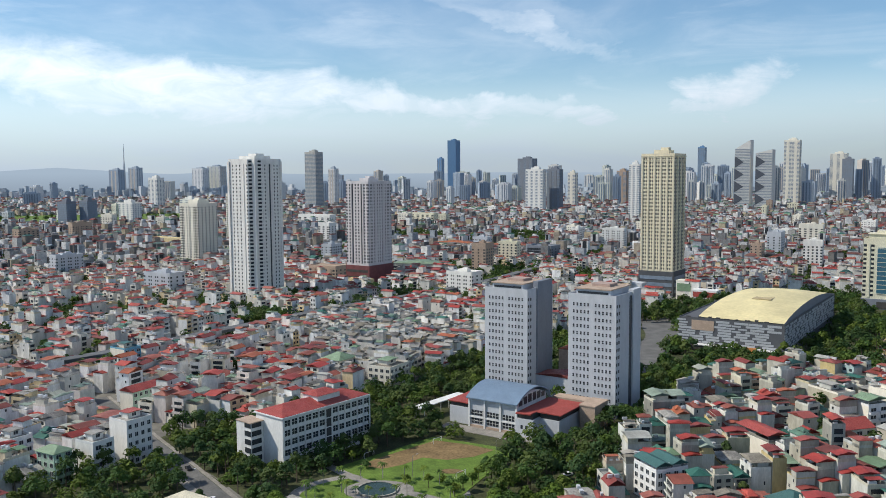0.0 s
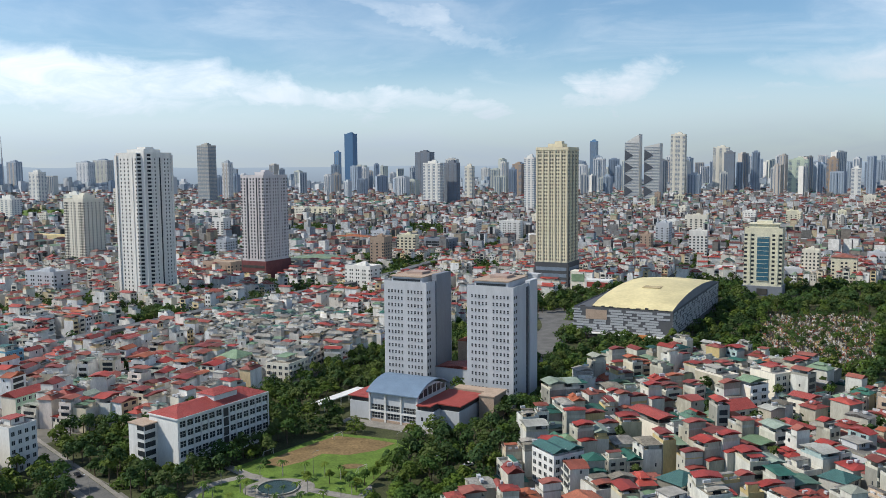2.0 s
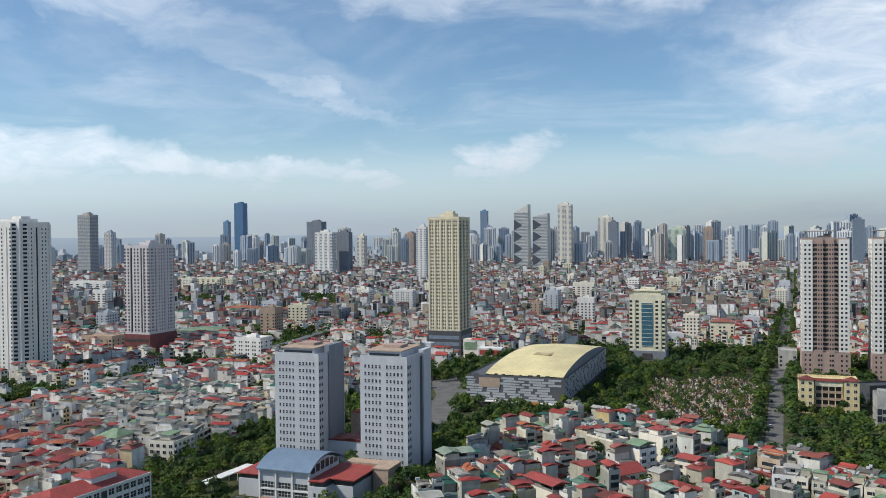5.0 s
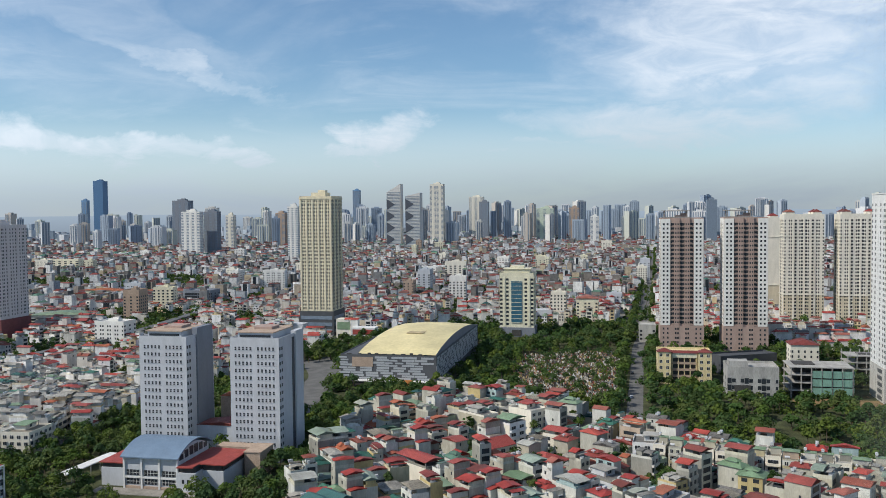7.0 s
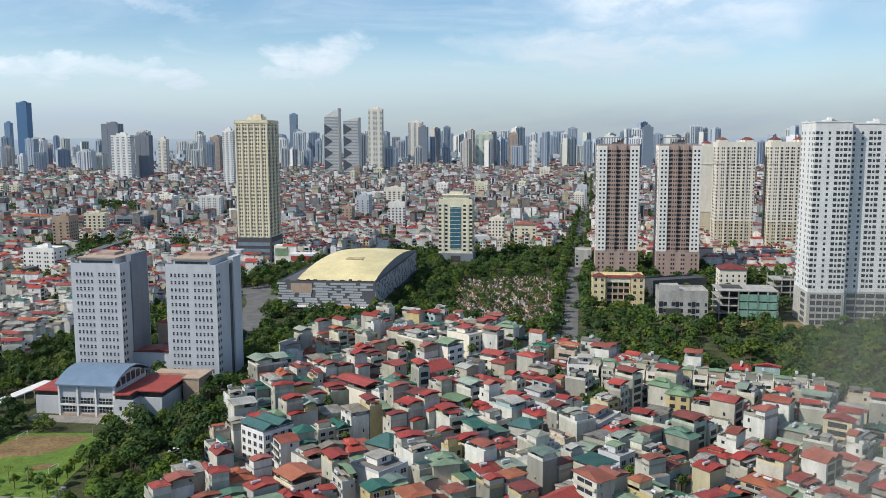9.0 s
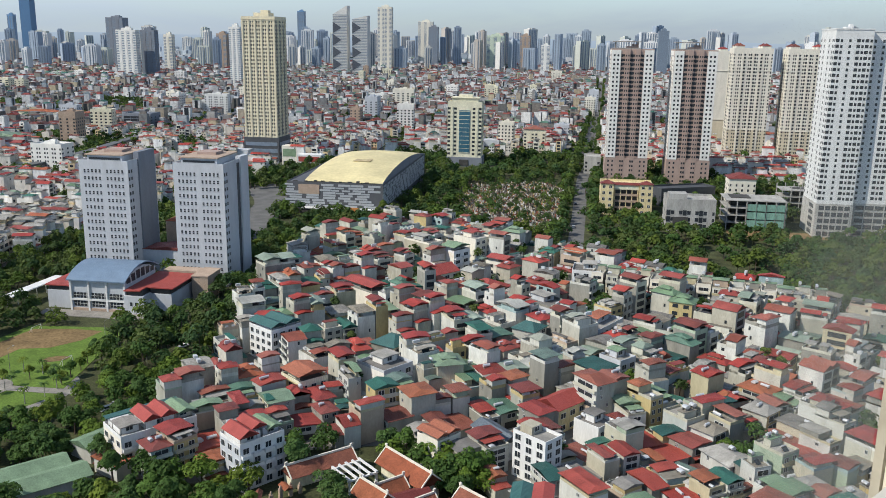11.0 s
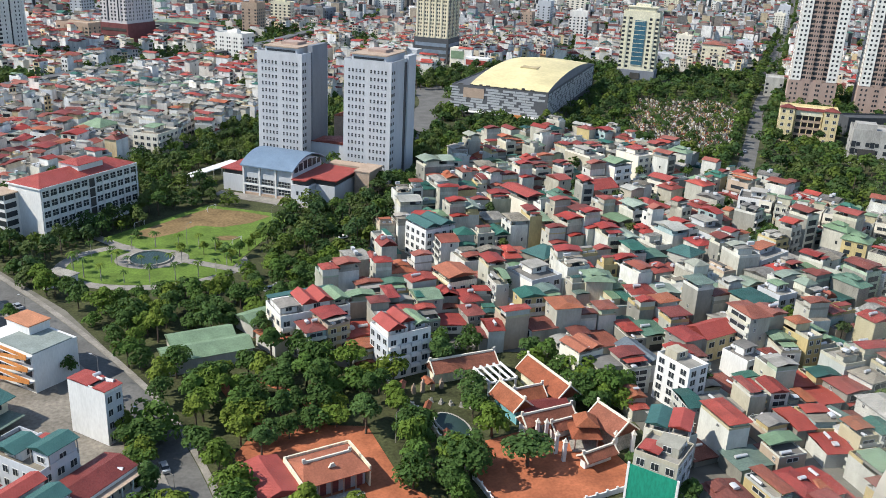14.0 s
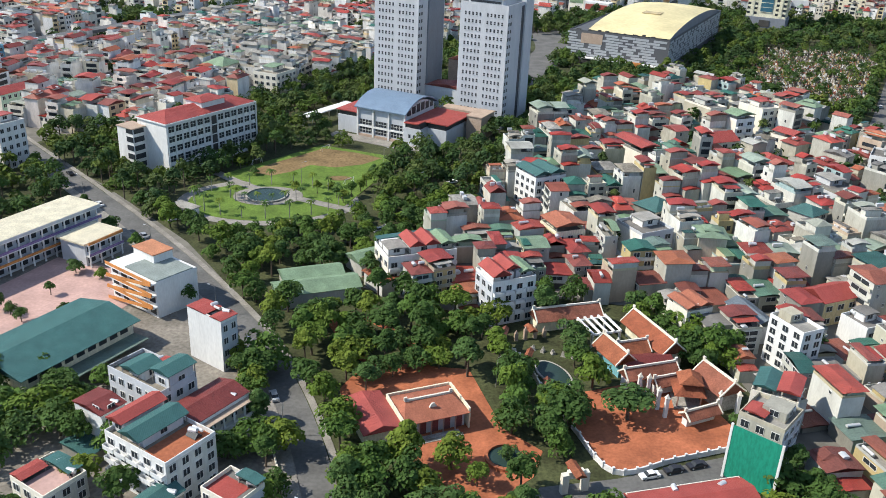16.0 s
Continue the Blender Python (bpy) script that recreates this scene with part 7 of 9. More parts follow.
civic_block(447, 768, 16, 10, 11, -34, "creamw", None, "long low cream building beside the avenue", "W.W.W")
civic_block(447, 626, 14, 20, 14, -34, "rawframe", None, "plain grey house at the road corner", "w..w")

# ---- park with the two village halls ----
COURT = [(0.8, 171.3), (7.8, 183.4), (32.3, 178.3), (36.2, 153.8), (43.2, 145.4), (39.6, 137.3), (31.4, 131), (22.3, 128), (17, 128), (12.9, 147.3), (2.0, 164.3)]
yard("courtyard", COURT, 0.14, "brickpave", "orange clay-tiled courtyard of a village hall", "courtyard")
strip("path", curve([(-9, 226), (-1, 204), (6, 186), (14, 180)]), 2.6, 0.15, "brickpave", label="orange clay-tiled garden path", category="path")
strip("path", curve([(8, 206), (18, 194), (22, 180)]), 2.2, 0.16, "brickpave", label="orange clay-tiled garden path", category="path")
TEMPLE = [(51.6, 151.8), (53.3, 166.1), (62.0, 168.0), (84, 174), (88, 151), (82.8, 142.9), (56.0, 137.1)]
yard("courtyard", TEMPLE, 0.13, "brickpave", "orange tiled temple courtyard", "courtyard")
yard("lane", [(40, 134), (56, 135.5), (84, 141.5), (92, 138), (88, 131), (60, 124), (30, 118)], 0.11, "asphalt", "grey lane in front of the temple", "lane")


M["orangetile"] = material("orange_tile_roof", (0.42, 0.15, 0.09), 0.8, ribs=3.0, stain=0.25)


def tiled_hall(x, y, w, d, h, deg, label, rise=2.6, wall="paleyellow", roof="tile", columns=0, ridge=True, hip=0.0, name="village_hall", group=""):
    """A low hall under a clay-tile roof with a pale ridge; the ridge runs along its width."""
    ob = thing(name, label, "hall", turned(x, y, 0, deg), group)
    part("wall", Geo().box(0, 0.4, 0, w, d - 1.4, h), [wall], ob)
    # the roof tool runs its ridge along y, so it is turned a quarter
    part("roof", Geo().slope(0, 0, h, d, w, rise, over=0.6, hip=hip), [roof], ob, at=pose(0, 0, 0, 0, 0, 90))
    if ridge:
        part("ridge", Geo().box(0, 0, h + rise - 0.1, w - 2 * hip + 1.4, 0.4, 0.5).box(-(w / 2 - hip + 0.5), 0, h + rise + 0.2, 0.7, 0.4, 0.8).box(w / 2 - hip + 0.5, 0, h + rise + 0.2, 0.7, 0.4, 0.8), ["creamw"], ob, "pale mortar ridge with raised ends")
        for sgn in (-1, 1):
            gg = Geo()
            for dy in (-1, 1):
                gg.add([(sgn * (w / 2 + 0.45), dy * (d / 2 + 0.55), h + 0.15), (sgn * (w / 2 + 0.72), dy * (d / 2 + 0.55), h + 0.15), (sgn * (w / 2 + 0.72), 0, h + rise + 0.3), (sgn * (w / 2 + 0.45), 0, h + rise + 0.3),
                        (sgn * (w / 2 + 0.45), dy * (d / 2 + 0.55), h - 0.3), (sgn * (w / 2 + 0.72), dy * (d / 2 + 0.55), h - 0.3), (sgn * (w / 2 + 0.72), 0, h + rise - 0.2), (sgn * (w / 2 + 0.45), 0, h + rise - 0.2)],
                       [(0, 1, 2, 3), (4, 7, 6, 5), (0, 4, 5, 1), (1, 5, 6, 2), (2, 6, 7, 3), (3, 7, 4, 0)])
            if not hip:
                part("verge", gg, ["creamw"], ob)
    for k in range(columns):
        cx = -w / 2 + (k + 0.5) * w / columns
        part("column", Geo().tube((cx - w / columns * 0.42, -d / 2 + 0.1, 0), (cx - w / columns * 0.42, -d / 2 + 0.1, h), 0.18, 8), ["brown"], ob)
        part("door", Geo().box(cx, -d / 2 + 1.02, 0.1, w / columns * 0.55, 0.16, h * 0.72), ["maroon"], ob, "dark red door leaf")
    return ob


ob = tiled_hall(20.0, 157.8, 14, 10.5, 4.3, 16, "old village hall with a clay-tile roof and dark doors", columns=5, rise=2.0, hip=2.2, wall="bluegrey", roof="orangetile")
part("parapet", Geo().box(-7.6, 0, 0, 0.4, 11, 5.2).box(7.6, 0, 0, 0.4, 11, 5.2).box(0, 5.8, 0, 15, 0.4, 5.0), ["paleyellow"], ob)
part("steps", Geo().box(0, -6.2, 0, 10, 1.4, 0.5).box(0, -7.2, 0, 11, 0.9, 0.25), ["stone"], ob)
part("dormer", Geo().box(0, -2.8, 5.6, 1.8, 0.4, 0.9, tx=0.4), ["creamw"], ob)
tiled_hall(7.75, 155.7, 13.6, 7.8, 4.2, 107, "low hall with a bright red sheet roof", roof="redfix", wall="paleyellow", ridge=False, hip=0.4, columns=3, rise=1.2)
ob = thing("pond", "round ornamental pond with a brick rim", "pond", turned(35, 143.5))
rim = Geo()
for k in range(28):
    a = 2 * math.pi * k / 28
    rim.box(4.2 * math.cos(a), 4.2 * math.sin(a), 0.1, 0.8, 1.0, 0.7, a)
part("rim", rim, ["brickpave"], ob, "orange brick rim")
part("water", Geo().plate(ring(0, 0, 4, 4), 0.1, 0.3), ["water"], ob, "dark pond water")

# temple
M["tealwall"] = material("teal_painted_wall", (0.16, 0.38, 0.42), 0.85, stain=0.15, streak=True)
H = dict(group="temple halls", name="temple_hall")
tiled_hall(61.4, 199, 18, 5.6, 3.8, 10, "long temple side hall with a clay-tile roof", rise=2.4, **H)
tiled_hall(80.6, 185.2, 17.5, 6.4, 4.4, -75, "main temple hall with a steep clay-tile roof", rise=3.2, **H)
tiled_hall(68.2, 177.6, 9.4, 5.4, 4.2, -73, "middle temple hall with a clay-tile roof and teal wall", rise=2.8, wall="tealwall", **H)
tiled_hall(73.4, 180.2, 7.2, 4.8, 3.8, 11, "low linking hall with a clay-tile roof", rise=2.2, **H)
tiled_hall(75.4, 174.6, 11.5, 4.4, 3.9, 4, "temple porch with a dark red sheet roof", rise=1.1, roof="maroonroof", ridge=False, **H)
tiled_hall(74.4, 169.4, 13, 4.0, 3.6, 12, "temple front hall with white gable ends", rise=2.0, wall="white", columns=3, **H)
tiled_hall(77.4, 166.0, 6, 3.0, 3.0, 14, "small gatehouse with white gables", rise=1.6, wall="white", **H)
tiled_hall(88.2, 162.4, 9.5, 6.8, 4.8, -72, "temple side hall with a weathered clay roof", rise=3.0, wall="stone", **H)
tiled_hall(81.0, 153.6, 8.0, 3.0, 2.6, 18, "small white shrine with a brown roof", rise=1.4, wall="white", **H)
ob = thing("pergola", "white concrete pergola beams beside the temple hall", "pergola", turned(68.5, 192, 0, -78))
for k in range(5):
    part("beam", Geo().box(0, -4 + k * 2, 4.0, 9, 0.5, 0.5), ["white"], ob)
for sx in (-4, 4):
    part("rail", Geo().box(sx, 0, 3.6, 0.5, 9, 0.4), ["white"], ob)
    for sy in (-4, 4):
        part("post", Geo().box(sx, sy, 0, 0.5, 0.5, 3.6), ["white"], ob)
ob = thing("bell_pavilion", "two-tiered open temple pavilion with clay-tile roofs", "pavilion", turned(81, 161.5, 0, -12))
for sx in (-2.6, 2.6):
    for sy in (-2.6, 2.6):
        part("post", Geo().tube((sx, sy, 0), (sx, sy, 4), 0.2, 8), ["brown"], ob)
part("floor", Geo().box(0, 0, 0, 6.4, 6.4, 0.5), ["stone"], ob)
part("lower_roof", Geo().box(0, 0, 3.8, 7.4, 7.4, 1.7, tx=0.45, ty=0.45), ["tile"], ob)
part("clerestory", Geo().box(0, 0, 5.6, 3.4, 3.4, 1.0), ["maroon"], ob)
part("upper_roof", Geo().slope(0, 0, 6.5, 4.2, 4.2, 1.9, over=0.7, hip=1.4), ["tile"], ob)
for px, py in ((73.1, 159.2), (73.8, 156.0), (72.6, 164.6), (70.6, 165.2), (86.8, 157.0), (91.0, 156.4)):
    ob = thing("gate_pillar", "slender white temple gate pillar", "pillar", turned(px, py), "temple pillars")
    part("shaft", Geo().box(0, 0, 0, 0.8, 0.8, 5.0), ["white"], ob)
    part("cap", Geo().box(0, 0, 5.0, 1.1, 1.1, 0.3).box(0, 0, 5.3, 0.8, 0.8, 0.9, tx=0.2, ty=0.2), ["creamw"], ob)


def low_wall(name, line, h, mat, label, posts=0.0):
    ob = thing(name, label, "wall", turned(0, 0))
    left, right = ribbon(line, 0.35)
    n = len(line)
    pts = [(*p, 0) for p in left] + [(*p, 0) for p in right] + [(*p, h) for p in left] + [(*p, h) for p in right]
    f = []
    for k in range(n - 1):
        f += [(k, k + 1, 2 * n + k + 1, 2 * n + k), (n + k + 1, n + k, 3 * n + k, 3 * n + k + 1), (2 * n + k, 2 * n + k + 1, 3 * n + k + 1, 3 * n + k)]
    part("wall", Geo().add(pts, f), [mat], ob)
    if posts:
        me = Geo().box(0, 0, 0, 0.5, 0.5, h + 0.45).mesh("post", [mat])
        for k in range(n):
            part("post", me, None, ob, at=pose(line[k][0], line[k][1], 0))
    return ob


low_wall("courtyard_wall", curve([(51.5, 153), (56, 137.2), (70, 140), (83.5, 143)], 5), 1.3, "white", "low white plastered temple courtyard wall with posts", 1)
low_wall("garden_wall", curve([(41, 195), (43.4, 188), (46.9, 177.6), (48.5, 163), (50.4, 154)], 5), 1.6, "creamw", "weathered pale garden wall beside the temple", 1)
edge, _ = ribbon(ROAD, 0.2, -7.2)
low_wall("park_wall", [tuple(p) for p in edge[18:]][:24], 0.9, "creamw", "low pale wall along the park footway", 0)
ob = thing("temple_gate", "ornate weathered temple gate with stacked tops", "gate", turned(50.5, 192.6, 0, 12))
for k in (-4, -1.4, 1.4, 4):
    part("pier", Geo().box(k, 0, 0, 0.9, 0.9, 3 if abs(k) < 2 else 2.2).box(k, 0, 3 if abs(k) < 2 else 2.2, 0.6, 0.6, 0.9, tx=0.3, ty=0.3), ["sand"], ob)
part("lintel", Geo().box(0, 0, 2.4, 3.4, 0.7, 0.6).slope(0, 0, 3.1, 1.6, 3.2, 0.6, m=1), ["sand", "tile"], ob)
for gx, gy, gd in ((42.9, 189.5, 70), (46.9, 178.4, 66), (48.5, 165, 80)):
    ob = thing("temple_gate", "small painted garden gate with curled red tops", "gate", turned(gx, gy, 0, gd), "garden gates")
    for k in (-1.3, 1.3):
        part("pier", Geo().box(k, 0, 0, 0.9, 0.8, 3.4), ["creamw"], ob)
    part("lintel", Geo().box(0, 0, 3.4, 3.8, 0.8, 0.6), ["paleyellow"], ob)
    part("roof", Geo().slope(0, 0, 4.0, 1.2, 3.8, 0.8, over=0.3), ["tile"], ob, at=pose(0, 0, 0, 0, 0, 90))
ob = thing("pond", "dark curved garden pond with a stone rim", "pond", turned(52.6, 175, 0, 20))
part("rim", Geo().plate(ring(0, 0, 3.6, 6.4), 0.05, 0.45), ["stone"], ob, "grey stone rim")
part("water", Geo().plate(ring(0, 0, 3.1, 5.9), 0.4, 0.47), ["water"], ob, "dark pond water")
for k in range(5):
    ob = thing("rock", "pale carved ornamental garden rock", "rock", turned(50 + 2.4 * k, 187 - 1.2 * k, 0, 50 * k), "garden rocks")
    part("stone_tier", Geo().box(0, 0, 0, 1.4, 1.2, 0.8, tx=0.7, ty=0.6).box(0.2, 0.1, 0.75, 0.7, 0.6, 0.6, tx=0.5, ty=0.5), ["stone"], ob)
ob = thing("temple_gate", "small cream arched gate beside the lane", "gate", turned(46.5, 132.5, 0, 10))
part("pier", Geo().box(-2.2, 0, 0, 1.4, 1.2, 4.6), ["creamw"], ob)
part("pier", Geo().box(2.2, 0, 0, 1.4, 1.2, 4.6), ["creamw"], ob)
part("lintel", Geo().box(0, 0, 3.6, 3.4, 1.0, 1.6).slope(0, 0, 5.3, 1.6, 4.5, 0.7, m=1), ["creamw", "tile"], ob)

PARK_FREE = [rect(20, 157.8, 16, 15, 16), rect(7.75, 155.7, 9, 15, 17, 1), (35, 143.5, 5.5), (68, 198, 12), (79, 187, 11), (71, 178, 10), (74, 168, 8), (84, 160, 13), TEMPLE,
             [(12.5, 150), (13, 170), (30, 179), (34, 154), (44, 146), (39, 136), (31, 131), (20, 129), (18, 136)], [(40, 134), (56, 136), (84, 142), (92, 138), (88, 131), (60, 124), (30, 118)], [(-10, 206), (-14, 226), (10, 226), (8, 212)], rect(45.7, 206, 16, 12), [(42, 198), (60, 197), (59, 170), (49, 163), (46, 178)], rect(66, 121, 28, 14, 8), [(48, 146), (84, 147), (94, 138), (60, 124), (40, 126), (44, 136)]]
for x, y in scatter(PARK, 6.7, PARK_FREE, seed=15):
    plant(broad, x, y, tr.uniform(0.9, 1.28))
court_tree = plant(broad, 64.9, 155.6, 1.4)
court_tree.matrix_basis = court_tree.matrix_basis @ Matrix.Diagonal((1.25, 1.25, 0.7, 1))
for x, y, sc in ((60.4, 168.4, 1.25), (58.5, 178, 0.8), (49.6, 151.5, 1.35), (47.5, 157, 1.2), (88.9, 179.5, 1.2), (99, 180, 1.2), (97, 174, 0.9), (95, 187, 1.0), (37.7, 152, 1.1), (46, 144, 0.9), (23, 141, 1.15), (17, 133, 1.05), (13, 141, 1.0), (35, 143, 0.55), (61, 188, 1.0), (56, 200, 0.9), (27.5, 135, 0.7), (43, 171, 1.0), (42, 163, 1.0)):
    plant(broad, x, y, sc)

# ---- school compound west of the street ----
M["creamroof"] = material("cream_sheet_roof", (0.70, 0.64, 0.48), 0.7, ribs=1.5, stain=0.2)
M["greyslate"] = material("grey_green_screed", (0.26, 0.30, 0.28), 0.85, stain=0.2)
M["orangeroof"] = material("orange_roof_tile", (0.50, 0.22, 0.12), 0.8, stain=0.2)
yard("yard", [(-104, 208), (-88, 236), (-82, 247), (-60, 237), (-53, 221), (-58, 210), (-74, 203), (-90, 198)], 0.14, "pinkpave", "pink tiled school yard", "yard")
ob = thing("gymnasium", "school sports hall under a green sheet roof", "gymnasium", turned(-66.1, 187.8, 0, -36))
part("wall", Geo().box(0, 0, 0, 18.5, 31, 6.4), ["paleyellow"], ob)
part("roof", Geo().slope(0, 0, 6.4, 20, 32, 2.2, over=0.8), ["tealfix"], ob, "wide green sheet roof")
for k in range(9):
    part("window", Geo().box(9.3, -13 + k * 3.2, 4.2, 0.15, 2.2, 1.5), ["glass"], ob)
part("verandah", Geo().box(12, 0, 2.9, 5, 31, 0.2), ["green"], ob, "green lean-to roof")
BIG.append((-64, 198, 20))


def long_school(x, y, w, d, floors, deg, label, roof, bands):
    ob = thing("school_block", label, "school building", turned(x, y, 0, deg), "school blocks")
    h = floors * 3.5
    part("wall", Geo().box(0, 0, 0, w, d, h), ["bluegrey"], ob)
    part("roof", Geo().box(0, 0, h, w + 1.6, d + 1.6, 0.5), [roof], ob, "flat pale yellow sheet roof")
    for f in range(floors):
        part("gallery", Geo().box(w / 2 + 0.9, 0, f * 3.5 + 3.2, 1.8, d, 0.3).box(w / 2 + 1.75, 0, f * 3.5 + 3.5, 0.12, d, 0.8, m=1), ["white", bands[f % len(bands)]], ob)
        for k in range(int(d / 4)):
            part("window", Geo().box(w / 2 + 0.03, -d / 2 + 2 + k * 4, f * 3.5 + 0.9, 0.12, 2.6, 1.9), ["glass"], ob)
    for k in range(int(d / 4) + 1):
        part("column", Geo().box(w / 2 + 1.6, -d / 2 + 0.2 + k * 4, 0, 0.35, 0.4, h), ["white"], ob)
    return ob


long_school(-96, 241, 12, 62, 3, -34, "long three-storey school block with a flat cream roof", "creamroof", ["orange", "violet", "bluegrey"])
long_school(-72.5, 248.5, 10, 13, 2, -34, "two-storey school wing with a cream roof", "creamroof", ["violet", "orange"])
ob = thing("school_block", "white school stair block with an orange stepped side", "school building", turned(-48.5, 219, 0, -44), "school blocks")
part("wall", Geo().box(0, 0, 0, 20, 13, 10.5).box(-4, 3, 10.5, 9, 6, 2.6), ["white"], ob)
part("roof", Geo().box(3, -0.4, 10.5, 13.6, 11.6, 0.3), ["greyslate"], ob, "grey-green roof screed")
part("stair_roof", Geo().box(-4, 3, 13.1, 9.6, 6.6, 0.3), ["orangeroof"], ob, "orange tiled stair roof")
for f in range(3):
    part("gallery", Geo().box(0, -7.3, f * 3.4 + 3.2, 20, 1.6, 0.3).box(0, -8.0, f * 3.4 + 3.5, 20, 0.15, 0.9, m=1), ["white", "orange"], ob)
    for k in range(5):
        part("window", Geo().box(-8 + k * 4, -6.53, f * 3.4 + 0.9, 2.4, 0.12, 1.9), ["glass"], ob)
stair = Geo()
for k in range(3):
    stair.add([(-10, -8.2, 3.3 * k), (10, -8.2, 3.3 * k + 3.3), (10, -8.2, 3.3 * k + 4.3), (-10, -8.2, 3.3 * k + 1.0)], [(0, 1, 2, 3)])
part("stair_band", stair, ["orange"], ob, "slanting orange stair band")
for x, y in ((-88, 214), (-84, 211), (-80, 207), (-77, 222), (-70, 210), (-66, 232), (-62, 238), (-74, 236), (-57, 230), (-92, 205), (-96, 198), (-84, 190), (-78, 186), (-101, 212)):
    plant(broad, x, y, tr.uniform(0.45, 0.75))

# ---- corner houses below the street ----
def villa(x, y, deg, w, d, h, label, paint="white", side="creamw", floors=3, cols=4, uppers=(), sheets=(), faces="fr", balcony=False, group="", flat=True):
    """A larger house: body, roof rooms, sheet canopies on posts and windows on the named faces."""
    ob = thing("house", label, "house", turned(x, y, 0, deg), group)
    body = Geo().box(0, 0, 0, w, d, h)
    body.m[0], body.m[2], body.m[4] = 1, 1, 2
    part("wall", body, [side, paint, "grey"], ob)
    if flat:
        part("parapet", Geo().parapet(w, d, h, 0.9, 0.2), [paint], ob)
    for ux, uy, uw, ud, uh, mat in uppers:
        room = part("roof_room", Geo().box(ux, uy, h, uw, ud, uh), [mat], ob)
        part("window", window_mesh(min(1.8, uw * 0.5), 1.3), None, room, at=pose(ux, uy - ud / 2, h + 0.7))
        part("window", window_mesh(min(1.6, ud * 0.5), 1.3), None, room, at=pose(ux + uw / 2, uy, h + 0.7, 0, 0, 90))
    for sx, sy, sw, sd, z, rise, mat, turn in sheets:
        m = pose(sx, sy, 0, 0, 0, turn)
        cover = part("roof", Geo().slope(0, 0, z, sw, sd, rise, over=0.3, hip=0.0), [mat], ob, at=m)
        for px in (-sw / 2 + 0.15, sw / 2 - 0.15):
            for py in (-sd / 2 + 0.15, sd / 2 - 0.15):
                part("post", Geo().box(px, py, h, 0.16, 0.16, z - h), ["rail"], cover)
    fh = h / floors
    for f in range(floors):
        z = f * fh + 0.8
        for face, width, off, turn in (("f", w, d / 2, 0), ("b", w, d / 2, 180), ("r", d, w / 2, 90), ("l", d, w / 2, -90)):
            if face not in faces:
                continue
            n = max(2, round(cols * width / w))
            for k in range(n):
                wx = -width / 2 + (k + 0.5) * width / n
                m = pose(0, 0, 0, 0, 0, turn)
                part("window", window_mesh(width / n * 0.5, 1.6), None, ob, at=m @ pose(wx, -off, z))
            if balcony and face == "f" and f:
                for k in range(n):
                    wx = -width / 2 + (k + 0.5) * width / n
                    part("balcony", Geo().tray(wx, -off - 0.5, f * fh - 0.1, width / n * 0.9, 1.0, 1.0), [paint], ob)
    if flat:
        part("water_tank", TANK, None, ob, at=pose(w * 0.3, d * 0.3, h, 0, 0, 20))
        part("water_tank", TANK, None, ob, at=pose(-w * 0.1, d * 0.38, h, 0, 0, 80))
    return ob


M["skyblue"] = material("sky_blue_paint", (0.16, 0.38, 0.50), 0.8, stain=0.15, streak=True)
M["mint"] = material("mint_green_paint", (0.42, 0.58, 0.46), 0.8, stain=0.15, streak=True)
M["paleblue"] = material("pale_blue_paint", (0.55, 0.66, 0.76), 0.8, stain=0.12, streak=True)
M["slateroof"] = material("slate_sheet_roof", (0.13, 0.16, 0.19), 0.6, ribs=2.0, stain=0.2)


def standout(key, label, paint, side, roof, mat, cols=3, faces="f", floors=0, balcony=False):
    """One of the houses that stand out, with a flat, canopied, hipped or gabled top."""
    bx, by, deg, w, d, h = STANDOUT[key]
    x, y = middle(bx, by, deg, w, d)
    uppers, sheets = [], []
    if roof == "flat":
        uppers = [(w * 0.12, d * 0.16, w * 0.5, d * 0.4, 2.4, side)]
        sheets = [(w * 0.12, d * 0.14, w * 0.56, d * 0.48, h + 2.55, 0.25, mat, 0)]
    elif roof == "canopy":
        uppers = [(0, d * 0.2, w * 0.66, d * 0.45, 2.3, paint)]
        sheets = [(0, 0, w, d * 0.96, h + 2.5, w * 0.12, mat, 0)]
    elif roof == "twin":
        uppers = [(0, 0, w * 0.8, d * 0.7, 1.6, paint)]
        sheets = [(-w * 0.25, 0, w * 0.48, d, h + 1.9, w * 0.1, mat, 0), (w * 0.25, 0, w * 0.48, d * 0.96, h + 1.9, w * 0.1, mat, 0)]
    ob = villa(x, y, deg, w, d, h, label, paint=paint, side=side, floors=floors or max(2, round(h / 3.2)), cols=cols, faces=faces, uppers=uppers, sheets=sheets, flat=roof in ("flat", "canopy", "twin"), balcony=balcony)
    if roof == "hip":
        part("roof", Geo().slope(0, 0, h + 0.05, w, d, min(w, d) * 0.24, over=0.6, hip=min(w, d) * 0.45), [mat], ob)
    elif roof == "gable":
        part("roof", Geo().slope(0, 0, h + 0.05, w, d, w * 0.26, over=0.4), [mat], ob)
        part("gable_wall", Geo().slope(0, 0, h - 0.1, w, d, w * 0.25, over=-0.02), [side], ob)
    elif roof == "cross":
        part("roof", Geo().slope(0, 0, h + 0.05, d, w, d * 0.26, over=0.4), [mat], ob, at=pose(0, 0, 0, 0, 0, 90))
        part("gable_wall", Geo().slope(0, 0, h - 0.1, d, w, d * 0.25, over=-0.02), [side], ob, at=pose(0, 0, 0, 0, 0, 90))
    return ob


